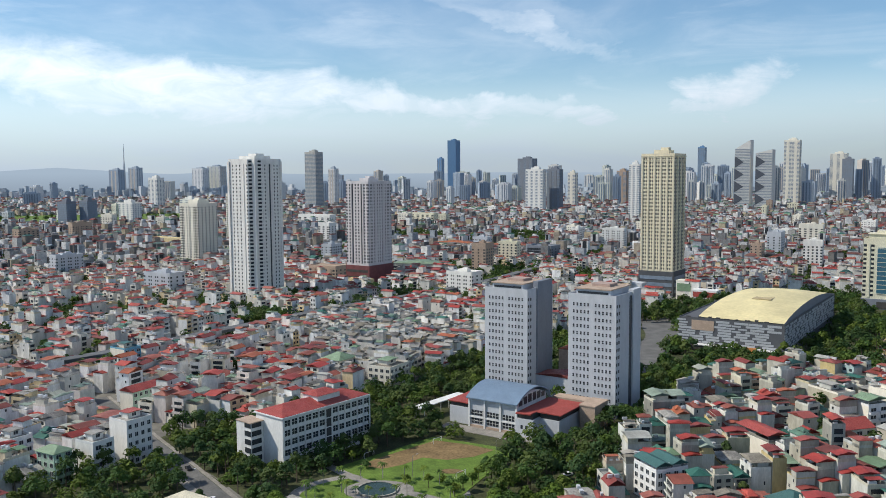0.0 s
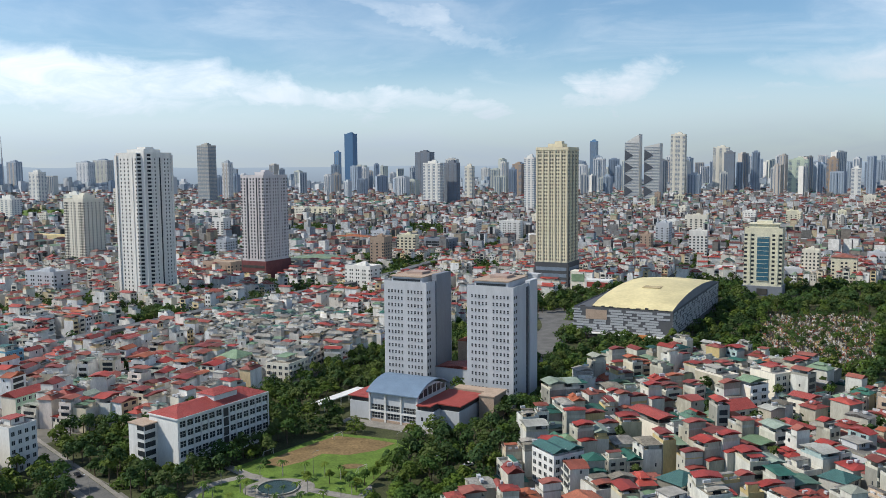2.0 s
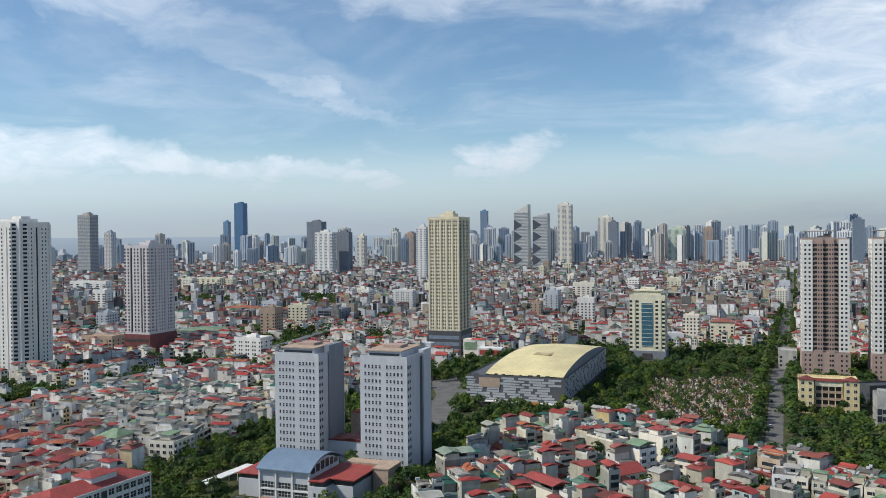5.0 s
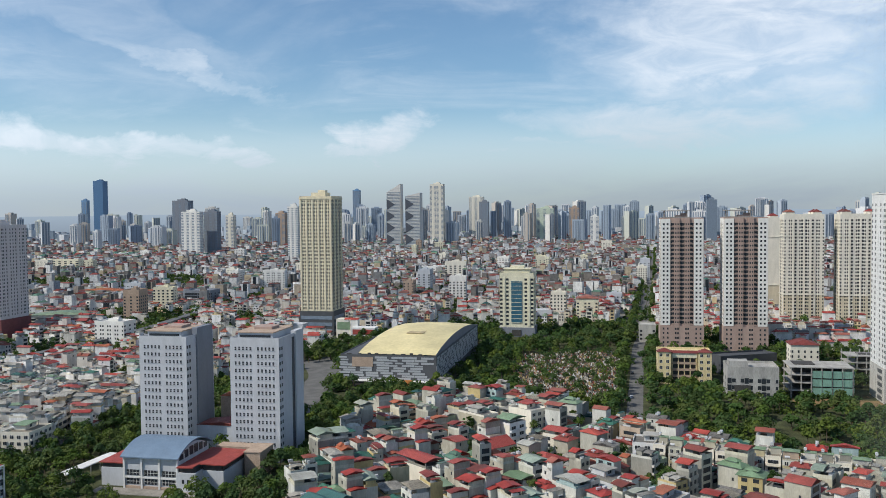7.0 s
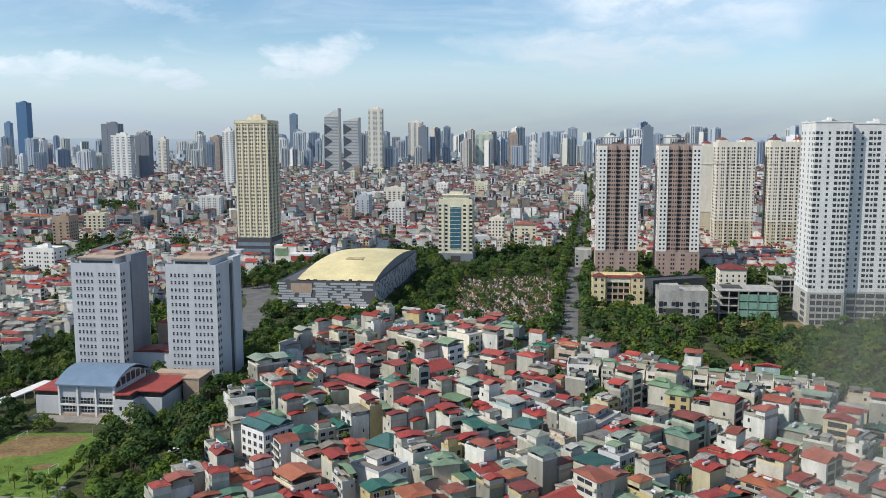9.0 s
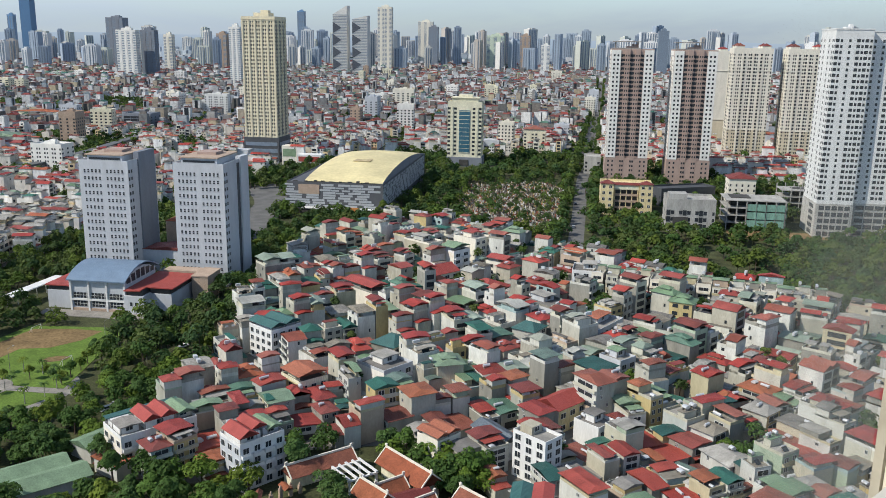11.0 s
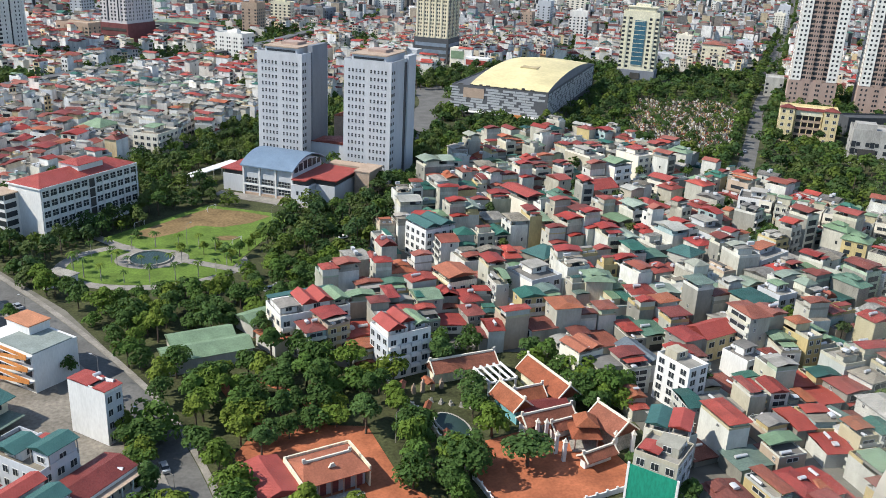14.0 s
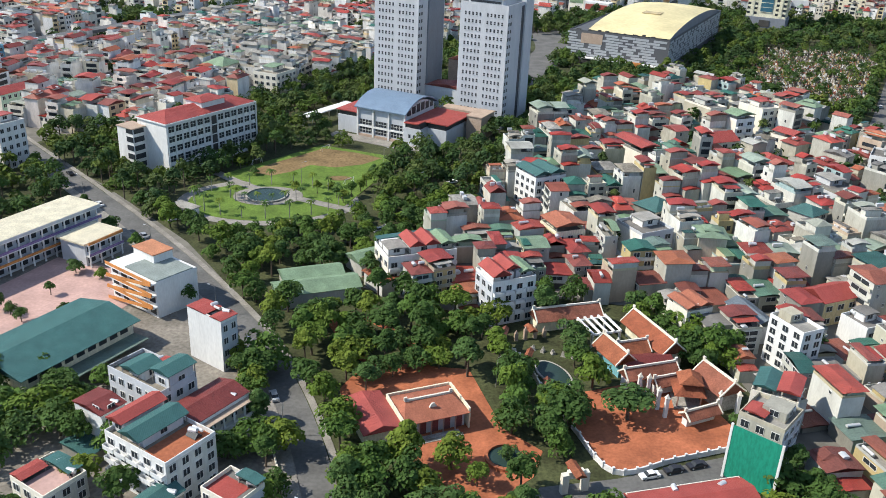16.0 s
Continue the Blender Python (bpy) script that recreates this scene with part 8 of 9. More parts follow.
standout("green_hips", "white four-storey house under dark green hipped roofs", "white", "white", "twin", "tealfix", 4, "fl")
standout("cream_yellow", "cream and yellow house with orange roof terraces", "paleyellow", "yellow", "canopy", "orangetile", 3, "fl", balcony=True)
standout("white_flat", "large white flat-roofed house with roof tanks", "bluegrey", "whitetower", "flat", "grey", 3)
standout("cream_gable", "cream house with a bright red gable roof", "creamw", "creamw", "cross", "redfix", 3)
standout("wide_red", "low wide hall under a red sheet roof", "cement", "cement", "hip", "redfix", 3)
standout("white_end", "tall white end house with small windows", "white", "white", "flat", "grey", 3, "fl")
standout("cream_red", "cream house with a red sheet top", "creamw", "creamw", "canopy", "redfix", 2, "fl")
standout("yellow_red", "long house with a yellow front and red roofs", "yellow", "creamw", "cross", "redfix", 3)
standout("slate_gable", "narrow white house under a slate-blue gable roof", "bluegrey", "whitetower", "gable", "slateroof", 2)
standout("beige_pair", "beige house with two faded red gables", "creamw", "creamw", "twin", "orangetile", 2)
standout("white_small", "small white house with an open roof terrace", "white", "white", "flat", "grey", 2)
standout("grey_slab", "plain grey house with a pale green roof room", "bluegrey", "bluegrey", "flat", "palegreen", 2)
standout("blank_wall", "house with a long blank pale wall", "cement", "bluegrey", "flat", "grey", 3)
standout("orange_terrace", "wide pale house with an orange-tiled roof terrace", "bluegrey", "bluegrey", "flat", "orangetile", 5)
standout("teal_cube", "grey house under a dark teal sheet roof", "cement", "cement", "hip", "tealfix", 2)
standout("tall_red", "tall pale house with a red-tiled roof terrace", "creamw", "creamw", "flat", "redfix", 3)
standout("tall_beige", "tall beige house with a blank side wall", "creamw", "cement", "flat", "grey", 2)
standout("tall_cream", "tall cream house with stacked balconies", "white", "creamw", "canopy", "palegreen", 2, balcony=True)
standout("blue_house", "pale blue house under a red hipped roof", "paleblue", "paleblue", "hip", "redfix", 3)
standout("teal_hip", "pale house under a dark green hipped roof", "creamw", "cement", "hip", "tealfix", 3)
standout("long_cream", "long cream house with red roof canopies", "cement", "creamw", "canopy", "redfix", 2)
standout("pale_villa", "pale terrace house with a grey-green roof", "creamw", "creamw", "canopy", "palegreen", 3, balcony=True)
standout("window_tower", "tall white house with dark window strips", "white", "whitetower", "flat", "redfix", 4)
standout("pale_green", "pale green house with a teal roof and bay windows", "mint", "mint", "hip", "palegreen", 2, "fl", balcony=True)
standout("white_plain", "plain white house with dark windows", "white", "whitetower", "flat", "grey", 2)
standout("sky_blue", "narrow sky-blue house with a pale side wall", "skyblue", "creamw", "flat", "tealfix", 3)
standout("mint_row", "mint-green house row under a red sheet roof", "mint", "creamw", "cross", "redfix", 6)
standout("corner_white", "white corner house with stacked balconies", "white", "whitetower", "flat", "grey", 3, balcony=True)
standout("big_white", "white rendered house with a flat roof", "white", "whitetower", "flat", "grey", 4)
standout("terrace_end", "cream terrace end block with many windows", "creamw", "creamw", "flat", "palegreen", 5, "fl", balcony=True)
standout("curved_cream", "cream house with ringed balconies and a green roof", "creamw", "creamw", "hip", "palegreen", 4, "fl", balcony=True)


ob = villa(-28.9, 185.9, -43, 12, 4.8, 13.0, "tall slim white house with a red roof and solar heater", side="bluegrey", floors=4, cols=2, faces="r", sheets=[(-2.6, 0, 6.2, 4.6, 13.9, 0.3, "redfix", 0), (4.2, 0, 3.4, 4.6, 13.9, 0.3, "redfix", 0)])
part("solar_heater", Geo().box(0.8, -0.4, 13.4, 1.8, 1.8, 0.2).tube((0, 0.9, 14.3), (1.8, 0.9, 14.3), 0.3, 8, m=1), ["glass", "frame"], ob)
ob = villa(-33.2, 141.2, -40, 17, 12, 10.8, "large white house with red and green roof canopies", side="cement", floors=4, cols=5, balcony=True,
           uppers=[(-6.8, 0.5, 3.6, 9, 2.4, "white"), (-1.4, 0.2, 4.6, 9.5, 2.4, "bluegrey")], sheets=[(-7.0, 0.6, 4.0, 10.5, 13.7, 0.9, "redfix", 0), (-1.2, -0.2, 5.4, 11.5, 13.3, 1.2, "tealfix", 0)])
part("terrace", Geo().box(5.0, 0, 10.8, 6.4, 11.4, 0.06), ["brickpave"], ob, "orange tiled roof terrace")
part("solar_heater", Geo().box(5.5, 3.4, 11.0, 2.6, 2.0, 0.9, ty=0.1).tube((4.2, 4.4, 12.0), (6.8, 4.4, 12.0), 0.3, 8, m=1), ["glass", "steel"], ob)
ob = villa(-26.6, 156.6, -40, 9, 15, 6.8, "long white arcade house with a dark red sheet roof", floors=2, cols=3, faces="fr", sheets=[(0, 0, 8.6, 14.8, 7.9, 1.2, "maroonroof", 0)])
for z in (3.2, 6.7):
    part("gallery", Geo().box(5.4, 0, z, 1.9, 15, 0.25), ["white" if z < 4 else "sand"], ob)
for k in range(6):
    part("column", Geo().box(6.2, -7.2 + k * 2.9, 0, 0.35, 0.35, 6.7), ["white"], ob)
for k in range(5):
    part("railing", Geo().box(6.2, -5.75 + k * 2.9, 3.45, 0.1, 2.5, 0.8), ["white"], ob)
villa(-47.8, 155.4, -40, 8.8, 5.6, 8.2, "white house with a dark red sheet roof", floors=3, cols=3, faces="r", sheets=[(0, 0, 8.6, 5.8, 9.3, 0.8, "maroonroof", 0)], uppers=[(2, 0, 3.6, 4.4, 1.0, "white")])
ob = villa(-39.2, 165.4, -40, 17, 9.5, 9.6, "grey house with a cluttered flat roof and green canopy", paint="bluegrey", side="bluegrey", floors=3, cols=6, faces="fr", uppers=[(6, 1, 4.6, 6.5, 3.2, "bluegrey"), (-1, -1, 5, 4, 2.2, "white")],
           sheets=[(6, 1, 5.4, 7.2, 13.2, 0.9, "tealfix", 0), (-1.4, -1.4, 5.6, 6.0, 12.0, 0.9, "tealfix", 0), (1.6, 2.6, 4.0, 3.6, 11.4, 0.4, "redfix", 0)])
for k in range(3):
    part("solar_panel", Geo().box(-7 + k * 1.5, -2, 10.9, 1.3, 3.4, 0.12, ang=0.05), ["glass"], ob, "dark blue solar panel")
part("solar_frame", Geo().box(-5.5, -2, 9.6, 4.4, 0.3, 1.3), ["rail"], ob)
ob = villa(-53.0, 137.0, -40, 10, 9, 5.2, "pale house with a flat white roof", paint="creamw", side="cement", floors=2, cols=3, faces="fr", sheets=[(-3.4, -1.6, 3.0, 5, 6.3, 0.4, "redfix", 0), (0, 3.2, 7, 2.6, 6.6, 0.4, "tealfix", 0)])
part("terrace", Geo().box(1.4, -0.8, 5.2, 6.4, 6.4, 0.05), ["pinkpave"], ob, "pale pink roof screed")
ob = villa(-18.6, 128.5, -40, 8.5, 7.5, 7.6, "grey house with a red tiled roof terrace", paint="creamw", side="bluegrey", floors=3, cols=3, faces="f", sheets=[(2.0, 2.6, 4.6, 2.0, 9.6, 0.3, "tealfix", 0)])
part("terrace", Geo().box(-0.8, -0.8, 7.6, 6.4, 5.4, 0.06), ["redfix"], ob, "red sheet laid on the roof")
villa(-32.6, 129.0, -40, 5.2, 9, 5.0, "low house with a green sheet roof", paint="creamw", side="cement", floors=2, cols=2, faces="f", sheets=[(0, 0, 5.2, 9, 5.9, 1.0, "tealfix", 0)])
ob = thing("lean_to", "low lean-to under a dark green sheet roof", "shed", turned(-50.4, 150.6, 0, -40))
part("wall", Geo().box(0, 0, 0, 8, 4.6, 2.4), ["cement"], ob)
part("roof", Geo().slope(0, 0, 2.5, 8, 4.6, 0.5, over=0.4), ["tealfix"], ob)
villa(23.5, 229, 16, 21, 12, 10.2, "wide white villa with a red roof room between canopies", floors=3, cols=6, faces="flr", balcony=True, uppers=[(1, 0, 8, 8, 2.4, "white"), (-7, 1, 5, 8, 2.2, "white"), (8, 1, 4.4, 8, 2.0, "creamw")],
      sheets=[(-1.2, 0, 4.4, 9, 12.8, 1.6, "redfix", 0), (3.4, 0, 4.4, 9, 12.8, 1.6, "redfix", 0), (-7, -1, 5.4, 6, 12.6, 0.3, "paving", 0), (8.2, 0, 5, 9, 12.4, 1.0, "palegreen", 0), (0, 5.2, 20, 2.0, 12.6, 0.2, "tealfix", 0)])
villa(45.7, 206, 18, 13, 10, 12.4, "white and blue corner house with red hipped roofs", side="bluegrey", floors=4, cols=4, faces="flr", balcony=True, uppers=[(-2.8, 0, 6, 7.5, 2.2, "white"), (3.6, 0.6, 4.6, 7.5, 2.2, "bluegrey")],
      sheets=[(-3.8, -0.6, 5, 8.6, 14.7, 1.7, "redfix", 0), (0.4, 0.8, 3.8, 7.6, 15.4, 1.2, "redfix", 0), (4.4, 0.4, 4.2, 8.6, 14.4, 0.8, "palegreen", 0)])
villa(113.2, 175.9, 18, 6.8, 11, 12.3, "tall white house with many small windows", side="white", floors=5, cols=2, faces="fl", uppers=[(0.4, 2.6, 4, 4, 2.2, "cement")])
ob = villa(66, 121, 8, 24, 9, 5.6, "long low house under a faded red sheet roof", paint="creamw", side="cement", floors=2, cols=5, faces="f", sheets=[(0, 0, 8.8, 24, 6.3, 1.3, "redfix", 90)])
villa(88.5, 139, -48, 9.5, 10, 12.2, "grey house with green netting down one side", paint="cement", side="bluegrey", floors=4, cols=3, faces="fr", uppers=[(1, 1, 5, 5, 2.2, "cement")], sheets=[(-2, -2, 4, 4, 13.4, 0.4, "redfix", 0)])
villa(97, 152, -36, 10, 9, 9.2, "cream house with green and red roof canopies", paint="creamw", side="white", floors=3, cols=3, faces="fr", uppers=[(-1, 1, 5, 5, 2.0, "white")], sheets=[(-2.4, 0, 4.4, 8.6, 11.3, 0.7, "tealfix", 0), (2.6, 0, 4.4, 8.6, 11.7, 0.7, "redfix", 0)])
ob = thing("net_screen", "bright green netting hung on a house side", "netting", turned(82.3, 131.5, 0, -48))
part("sheet", Geo().box(0, -0.6, 0.5, 10.2, 0.2, 12.4), ["greensheet"], ob)
part("frame", Geo().box(-5.2, -0.6, 0, 0.5, 0.4, 13.2).box(5.2, -0.6, 0, 0.5, 0.4, 13.0), ["white"], ob)
for x, y, w, d, deg in ((-5, 218, 23, 9, 14), (-6.5, 226, 17, 8, 14), (10, 237, 10, 9, 30), (26, 250, 15, 8, 30), (38, 262, 13, 7, 30)):
    ob = thing("shed", "long low shed under a pale green sheet roof", "shed", turned(x, y, 0, deg), "green sheds")
    part("wall", Geo().box(0, 0, 0, w, d, 4.2), ["cement"], ob)
    part("roof", Geo().slope(0, 0, 4.2, d, w, 1.7, over=0.5), ["palegreen"], ob, at=pose(0, 0, 0, 0, 0, 90))
for x, y, sc in ((-18.5, 176, 1.15), (-16, 181, 1.1), (-23.5, 184, 0.7), (-10.5, 149, 1.1), (-3.5, 194, 1.1), (-57, 157, 1.1), (-62, 162, 1.1), (-69, 158, 1.0), (-76, 158, 1.0), (-55, 168, 0.8), (-88, 182, 1.0), (-86, 165, 1.1), (-18, 150, 0.9), (-14, 144, 0.8), (-17, 160, 0.8), (-44, 150, 1.0), (-40, 135, 0.9), (-52, 152, 0.9), (-64, 155, 1.0), (-70, 165, 1.1), (-60, 170, 1.0), (-75, 172, 1.0), (-20, 178, 0.8), (-18, 171, 0.85), (-52, 176, 0.8), (-12, 150, 0.7), (-66, 178, 0.9), (-80, 160, 1.1), (-74, 150, 1.0), (-66, 145, 1.1), (-84, 172, 1.0), (-56, 163, 0.9), (-48, 140, 0.9), (-44, 128, 0.9), (-60, 130, 1.0), (-22, 147, 0.8), (-14, 130, 0.9), (-17, 126, 0.9)):
    plant(broad, x, y, sc * 1.2)
for k in range(6, 40, 2):
    if k < len(ROAD):
        e1, e2 = ribbon(ROAD, 0.2, -8.6)
        plant(broad, *tuple(e1[k]), tr.uniform(0.7, 0.95))

# shops beside the dark podium
for az, dist, w, h, wall, board, lab in ((15.75, 792, 14, 17, "creamw", "palegreen", "narrow shop block with a yellow-green billboard"), (17.0, 776, 22, 11, "white", "redfix", "low white shop with a red fascia board"), (12.6, 800, 16, 13, "bluegrey", "white", "small grey shop with a white board")):
    x, y = polar(az, dist)
    ob = thing("shop", lab, "shop", turned(x, y, 0, GRID), "shops by the podium")
    part("wall", Geo().box(0, 0, 0, w, 12, h), [wall], ob)
    part("billboard", Geo().box(0, -6.2, h * 0.45, w * 0.86, 0.3, h * 0.4), [board], ob, "plain coloured billboard")
    part("shopfront", Geo().box(0, -6.1, 0.3, w * 0.8, 0.25, 3.2), ["glass"], ob)
    BIG.append((x, y, 12))
# larger buildings among the farther houses
civic_block(-24, 955, 62, 24, 13, -20, "creamw", "green", "large hall under a wide green sheet roof", "W.W.W.W.W")
civic_block(-118, 872, 36, 16, 20, -34, "sand", None, "tan block with tall piers beside the mauve tower", "wpwpwpw")
civic_block(-84, 845, 30, 12, 9, -34, "yellow", None, "low yellow block by the mauve tower", "w.w.w.w")
civic_block(-183, 1362, 22, 18, 36, -34, "whitetower", None, "white slab block among the houses", "W.W.W")
civic_block(-272, 1860, 90, 20, 26, -34, "whitetower", None, "long white institution block", "W.W.W.W.W.W")
civic_block(-45, 1880, 70, 18, 27, -34, "paleyellow", None, "long pale yellow block", "W.W.W.W.W.W")
civic_block(90, 1205, 60, 14, 12, -20, "creamw", "tile", "long low block with an orange tile roof", "w.w.w.w.w.w")
civic_block(20, 1250, 70, 14, 12, -34, "paleyellow", "tile", "long low block with an orange roof", "w.w.w.w.w.w")
civic_block(-420, 1330, 90, 16, 16, -34, "yellow", None, "long low yellow institution block", "w.w.w.w.w.w")
civic_block(128, 1100, 34, 26, 20, -34, "dkbluegrey", None, "dark grey block with open floors", "gggg")
civic_block(545, 1820, 60, 40, 11, -34, "blueglass", None, "low hall with a bright blue roof", "W.W")

# trees in gaps between the houses
woods("garden_trees", INNER, "green garden trees in gaps between the houses", radius=(1.8, 3.6), leaves=260, size=0.5)
woods("street_trees", spots, "scattered green street trees among the houses", radius=(2.8, 5.5), leaves=40, size=1.4)
belt = []
for az0, az1, d0, d1, n in ((-30, -9, 3150, 4250, 620), (-30, -14, 2480, 2560, 60), (20, 33, 2000, 2300, 240), (-2, 10, 1150, 1220, 60), (-26, -19, 2000, 2080, 60), (2.5, 7, 1000, 1080, 60), (-13.5, -10, 660, 690, 16)):
    for k in range(n):
        belt.append(polar(gaps.uniform(az0, az1), gaps.uniform(d0, d1)))
woods("distant_wood", belt, "dark green belts of distant trees", radius=(5, 10), leaves=46, size=2.4)


# ---- cars ----
RIM = Geo().tube((-0.12, 0, 0.31), (0.12, 0, 0.31), 0.19, 8).mesh("rim", ["steel"])


def car(x, y, deg, paint, label):
    ob = thing("car", label, "car", turned(x, y, 0.12, deg), "parked cars")
    body = Geo().box(0, 0, 0.28, 1.74, 4.3, 0.55, tx=0.96, ty=0.97)
    part("body", body, [paint], ob)
    cab = Geo().box(0, -0.15, 0.83, 1.6, 2.4, 0.52, m=0, top=1, tx=0.82, ty=0.62)
    part("cabin", cab, ["glass", paint], ob)
    tyre = Geo().tube((-0.1, 0, 0.31), (0.1, 0, 0.31), 0.31, 10).mesh("wheel", ["dark"])
    for sx in (-0.82, 0.82):
        for sy in (-1.35, 1.35):
            wheel = part("wheel", tyre, None, ob, at=pose(sx, sy, 0))
            part("rim", RIM, None, wheel)
    return ob


M["carwhite"] = material("white_car_paint", (0.72, 0.72, 0.72), 0.25, spec=0.5, grain=0.02, stain=0.05)
M["cardark"] = material("dark_car_paint", (0.03, 0.03, 0.035), 0.25, spec=0.5, grain=0.02, stain=0.05)
M["carred"] = material("red_car_paint", (0.40, 0.03, 0.03), 0.25, spec=0.5, grain=0.02, stain=0.05)
M["carsilver"] = material("silver_car_paint", (0.45, 0.46, 0.47), 0.3, spec=0.5, metal=0.4, grain=0.02, stain=0.05)
for x, y, deg, p, lab in ((-22.2, 155.2, 60, "carwhite", "white car parked beside a house"), (-20.0, 157.0, 60, "carwhite", "white car parked beside a house"), (63.2, 135.6, 100, "carwhite", "white car parked by the temple wall"),
                          (68.8, 137.0, 102, "cardark", "black car parked by the temple wall"), (74.2, 138.2, 102, "cardark", "black car parked by the temple wall"), (48.5, 137.6, 20, "carred", "red car parked by the gate"), (-13.8, 168.6, 15, "carsilver", "silver car parked at the kerb"),
                          (14.7, 265.5, 120, "carwhite", "white van-like car under campus trees"), (17.5, 268, 120, "carsilver", "silver car under campus trees"), (-53, 276, 120, "carwhite", "white car at the campus gate"), (45.4, 312.7, 120, "carwhite", "white car under campus trees"),
                          (-60, 262, 34, "carsilver", "silver car on the street"), (-98, 322, 34, "cardark", "dark car on the street"), (-80, 290, 34, "carwhite", "white car on the street"), (57, 124, 95, "carred", "red car in the lane"), (300, 436, -35, "carwhite", "white car on the straight road"), (345, 500, -35, "cardark", "dark car on the straight road")):
    car(x, y, deg, p, lab)


# ---- street furniture ----
def lamp_post(x, y, deg):
    ob = thing("street_lamp", "grey steel street lamp with an arm", "street lamp", turned(x, y, 0.2, deg), "street lamps")
    part("post", Geo().tube((0, 0, 0), (0, 0, 8), 0.1, 7, r2=0.06), ["rail"], ob)
    part("arm", Geo().tube((0, 0, 8), (1.6, 0, 8.4), 0.05, 6), ["rail"], ob)
    part("lamp_head", Geo().box(1.9, 0, 8.35, 0.7, 0.25, 0.14), ["steel"], ob)


rail_l, rail_r = ribbon(ROAD, 0.2, -4.2)
for k in range(8, 42, 5):
    lamp_post(rail_l[k].x, rail_l[k].y, 150)
for x, y in ((37.5, 170), (20, 330), (-12, 312), (31, 300)):
    lamp_post(x, y, 30)
ob = thing("guard_hut", "small white guard hut at the campus gate", "hut", turned(-50, 282, 0, -40))
part("wall", Geo().box(0, 0, 0, 9, 4, 3), ["white"], ob)
part("roof", Geo().box(0, 0, 3, 10, 5, 0.3), ["stone"], ob)
part("window", Geo().box(0, -2.03, 1, 5, 0.1, 1.4), ["glass"], ob)

# ---- the window the view is seen from ----
M["page"] = material("white_card", (0.60, 0.60, 0.57), 0.7, grain=0.05, stain=0.05, scale=20)
M["wirering"] = material("dark_wire", (0.16, 0.16, 0.17), 0.3, metal=0.8, grain=0.05, stain=0.05, scale=20)
M["jamb"] = material("dusty_beige_frame", (0.50, 0.46, 0.37), 0.8, grain=0.2, stain=0.2, scale=8)
M["slate"] = material("slate_card", (0.40, 0.39, 0.36), 0.6, grain=0.1, stain=0.1, scale=20)
M["bluepage"] = material("blue_edged_paper", (0.10, 0.22, 0.34), 0.6, grain=0.1, stain=0.1, scale=20)
# wall of the tall block with the window opening, the eye just inside it
ob = thing("host_tower", "plain beige tower block with one open window", "tower block", turned(0, 0))
part("shaft", Geo().box(-1, -9.35, 0, 30, 19.9, 110.2), ["creamw"], ob, "plain beige tower shaft")
tagged(part("floor", Geo().box(-0.9, -1.9, 110.25, 5.0, 4.8, 0.1), ["stone"]), "plain grey room floor", "floor", kind="structure")
tagged(part("wall_back", Geo().box(-0.9, -4.3, 110.35, 5.0, 0.2, 3.35), ["creamw"]), "plain cream room wall", "wall", kind="structure")
tagged(part("wall_left", Geo().box(-3.4, -1.8, 110.35, 0.2, 4.78, 3.35), ["creamw"]), "plain cream room wall", "wall", kind="structure")
tagged(part("wall_right", Geo().box(1.6, -1.8, 110.35, 0.2, 4.78, 3.35), ["creamw"]), "plain cream room wall", "wall", kind="structure")
tagged(part("wall_front", Geo().box(-0.9, 0.50, 110.35, 4.78, 0.08, 0.92).box(1.085, 0.505, 111.27, 0.82, 0.046, 2.43).box(-2.95, 0.50, 111.27, 0.68, 0.08, 2.43).box(-0.935, 0.50, 113.62, 3.35, 0.08, 0.08), ["creamw"]), "cream wall round the window opening", "wall", kind="structure")
tagged(part("ceiling", Geo().box(-0.9, -1.9, 113.72, 5.0, 4.85, 0.15), ["white"]), "plain white ceiling", "ceiling", kind="structure")
ob = tagged(part("window_sill", Geo().box(-0.9, 0.37, 111.275, 3.3, 0.36, 0.05), ["stone"]), "grey stone window sill", "sill", kind="structure")
ob = tagged(part("window_1", Geo().box(0.701, 0.534, 111.33, 0.06, 0.011, 2.28), ["jamb"]), "beige window frame at the opening", "window", kind="structure")

# dusty pane; its film also paints a pale reflection veil, stronger right and low
glassy = bpy.data.materials.new("dusty_veiled_pane")
glassy.use_nodes = True
gt = glassy.node_tree
gt.nodes.clear()
clear, dust_veil, haze, veil, out = (gt.nodes.new(k) for k in ("ShaderNodeBsdfTransparent", "ShaderNodeBsdfTranslucent", "ShaderNodeTexNoise", "ShaderNodeMixShader", "ShaderNodeOutputMaterial"))
dust_veil.inputs[0].default_value = (0.80, 0.73, 0.56, 1)
haze.inputs["Scale"].default_value, haze.inputs["Detail"].default_value = 5.0, 4
place, axes = gt.nodes.new("ShaderNodeTexCoord"), gt.nodes.new("ShaderNodeSeparateXYZ")
wire(gt, place, "Object", haze, 0)
wire(gt, place, "Object", axes, 0)
film = []
for k, lo, hi, low, high in ((0, 0.475, 0.60, 0.0, 0.16), (2, 112.02, 111.78, 0.25, 1.0)):
    r = gt.nodes.new("ShaderNodeMapRange")
    r.interpolation_type = "SMOOTHSTEP"
    for j, q in enumerate((lo, hi, low, high)):
        r.inputs[j + 1].default_value = q
    wire(gt, axes, k, r, 0)
    film.append(r)
streaks = gt.nodes.new("ShaderNodeMapRange")
streaks.inputs[3].default_value, streaks.inputs[4].default_value = 0.7, 1.3
wire(gt, haze, 0, streaks, 0)
last = film[0]
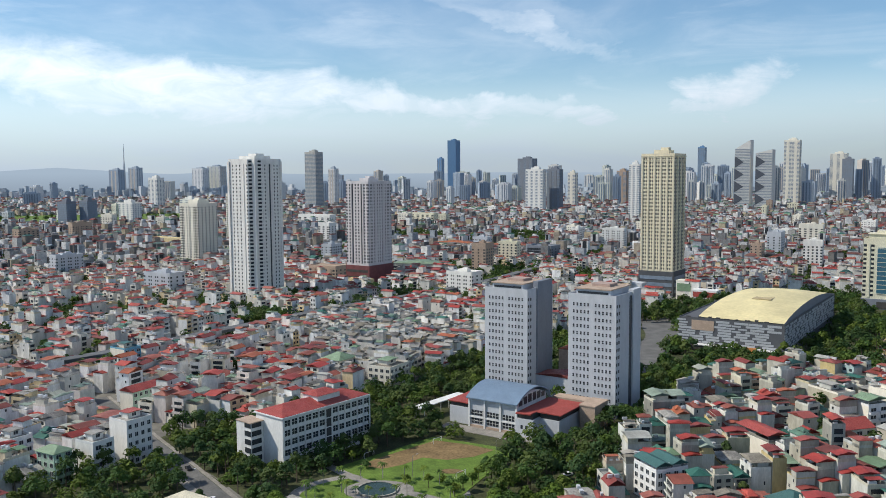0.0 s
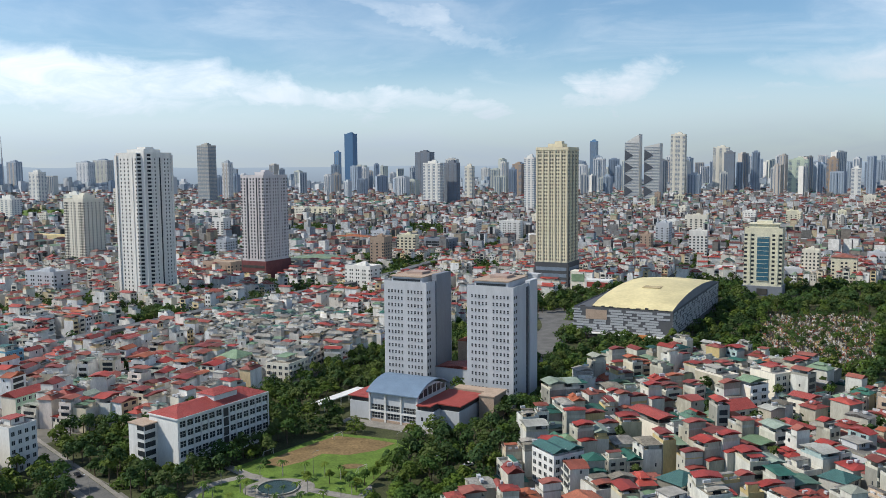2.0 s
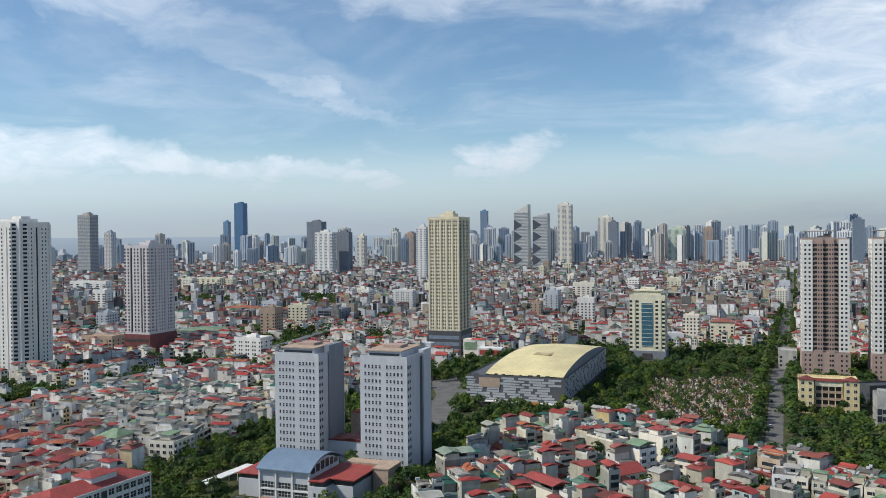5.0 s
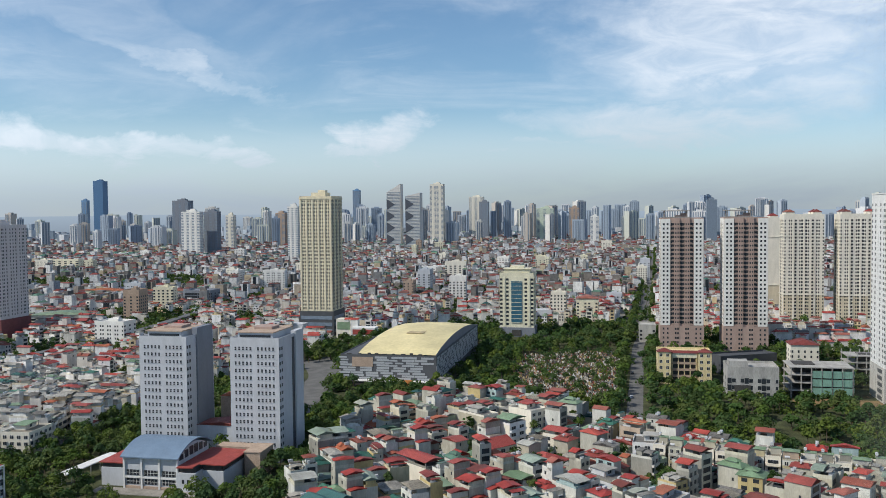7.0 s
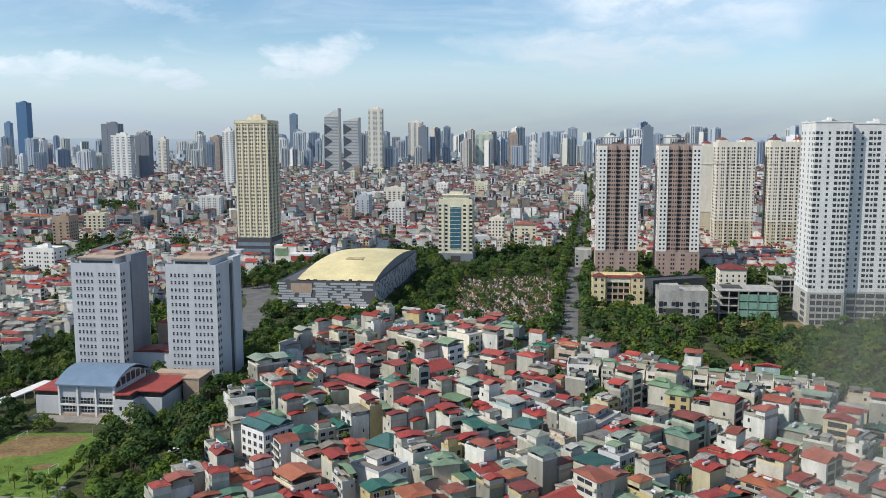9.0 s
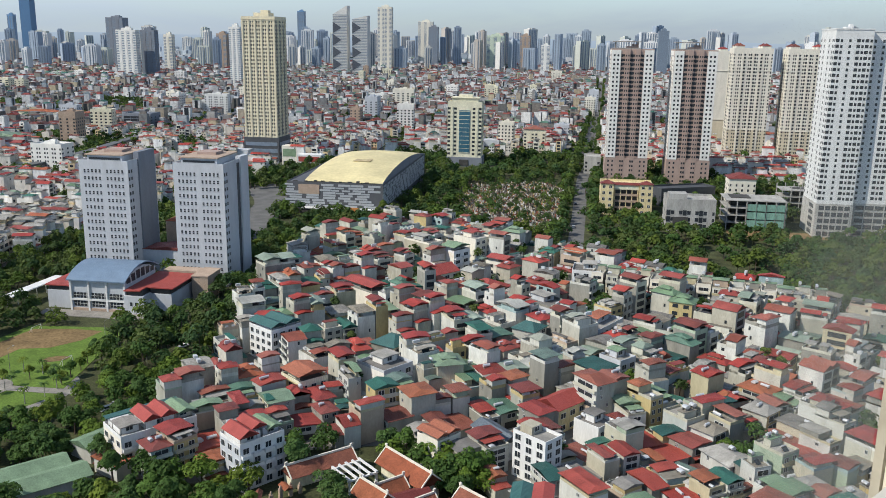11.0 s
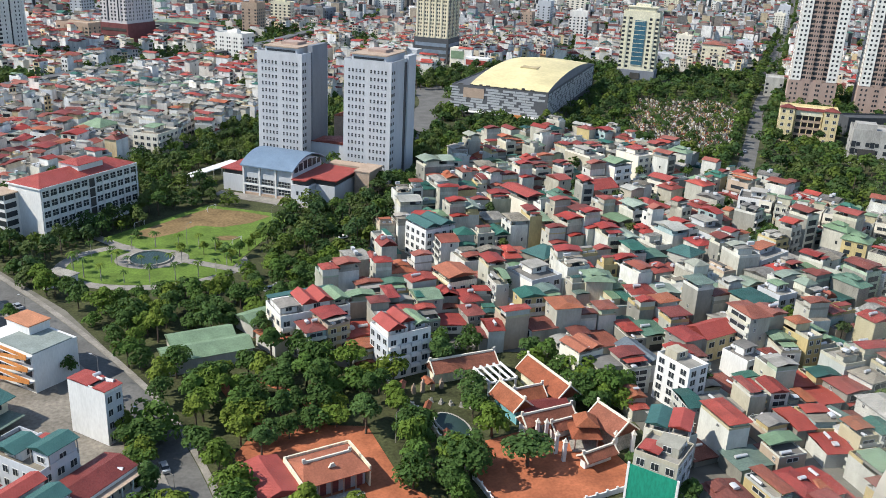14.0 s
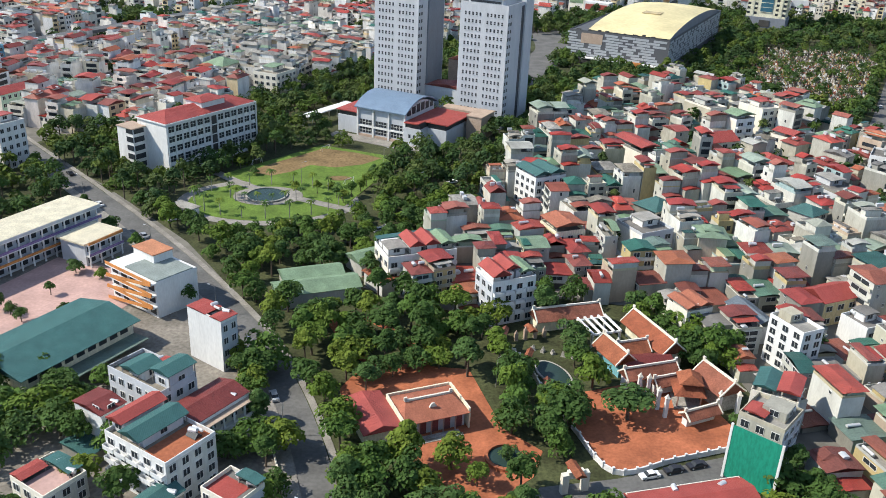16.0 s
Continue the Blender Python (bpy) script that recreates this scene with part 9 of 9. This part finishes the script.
for other in (film[1], streaks):
    times = gt.nodes.new("ShaderNodeMath")
    times.operation = "MULTIPLY"
    wire(gt, last, 0, times, 0)
    wire(gt, other, 0, times, 1)
    last = times
wire(gt, last, 0, veil, 0)
wire(gt, clear, 0, veil, 1)
wire(gt, dust_veil, 0, veil, 2)
wire(gt, veil, 0, out, 0)
M["pane"] = glassy
pane = tagged(part("window_2", Geo().box(0.572, 0.543, 111.34, 0.194, 0.004, 2.26), ["pane"]), "dusty clear pane of the sliding sash with a painted reflection veil", "window", kind="structure")
pane.visible_shadow = False


def notebook():
    ob = thing("notebook", "spiral-bound notebook with dark covers standing on the sill", "notebook", turned(0.449, 0.417, 111.33, 16.0))
    L, h = 0.20, 0.34
    part("front_cover", Geo().box(L / 2 + 0.003, -0.0135, 0, L - 0.006, 0.002, h - 0.003), ["slate"], ob, "dark grey cover")
    part("back_cover", Geo().box(L / 2, -0.001, 0, L, 0.002, h - 0.002), ["page"], ob, "white back cover")
    part("top_fold", Geo().box(L / 2, -0.0047, h - 0.002, L, 0.0094, 0.002), ["page"], ob, "white card folded over the top")
    for k in range(3):
        part("page_block", Geo().box(L / 2 + 0.002 + k * 0.001, -0.004 - k * 0.0032, 0, L, 0.0022, h - 0.006), ["bluepage" if k != 1 else "page"], ob, "blue-edged pages")
    # sheets that curl down past the end of the fold
    for k, mat in enumerate(("slate", "page", "bluepage")):
        g = Geo()
        pts, f = [], []
        r = 0.022 - 0.006 * k
        for j in range(9):
            a = math.pi / 2 * j / 8
            x, z = -r * math.sin(a), h - 0.002 - 0.003 * k - r * 1.7 * (1 - math.cos(a))
            pts += [(x, -0.012, z), (x, -0.001, z), (x + 0.0008, -0.012, z - 0.0008), (x + 0.0008, -0.001, z - 0.0008)]
            if j:
                b = 4 * j
                f += [(b - 4, b - 3, b + 1, b), (b - 2, b + 2, b + 3, b - 1), (b - 4, b, b + 2, b - 2), (b - 3, b - 1, b + 3, b + 1)]
        pts += [(pts[-4][0], -0.012, 0.0), (pts[-3][0], -0.001, 0.0)]
        f.append((32, 33, 37, 36))
        part("curled_page", g.add(pts, f), [mat], ob)
    # one wire ring, closed round
    n, w = 16, 5
    pts, f = [], []
    for k in range(n):
        a = 2 * math.pi * k / n
        for j in range(w):
            b = 2 * math.pi * j / w
            r = 0.0046 + 0.00045 * math.cos(b)
            pts.append((0.00045 * math.sin(b), r * math.cos(a), r * 0.9 * math.sin(a)))
            f.append((k * w + j, (k + 1) % n * w + j, (k + 1) % n * w + (j + 1) % w, k * w + (j + 1) % w))
    me = Geo().add(pts, f).mesh("spiral_ring", ["wirering"])
    for k in range(22):
        part("spiral_ring", me, None, ob, at=pose(0.010 + k * 0.0085, -0.0115, h - 0.002, 0, 0, 14))


notebook()
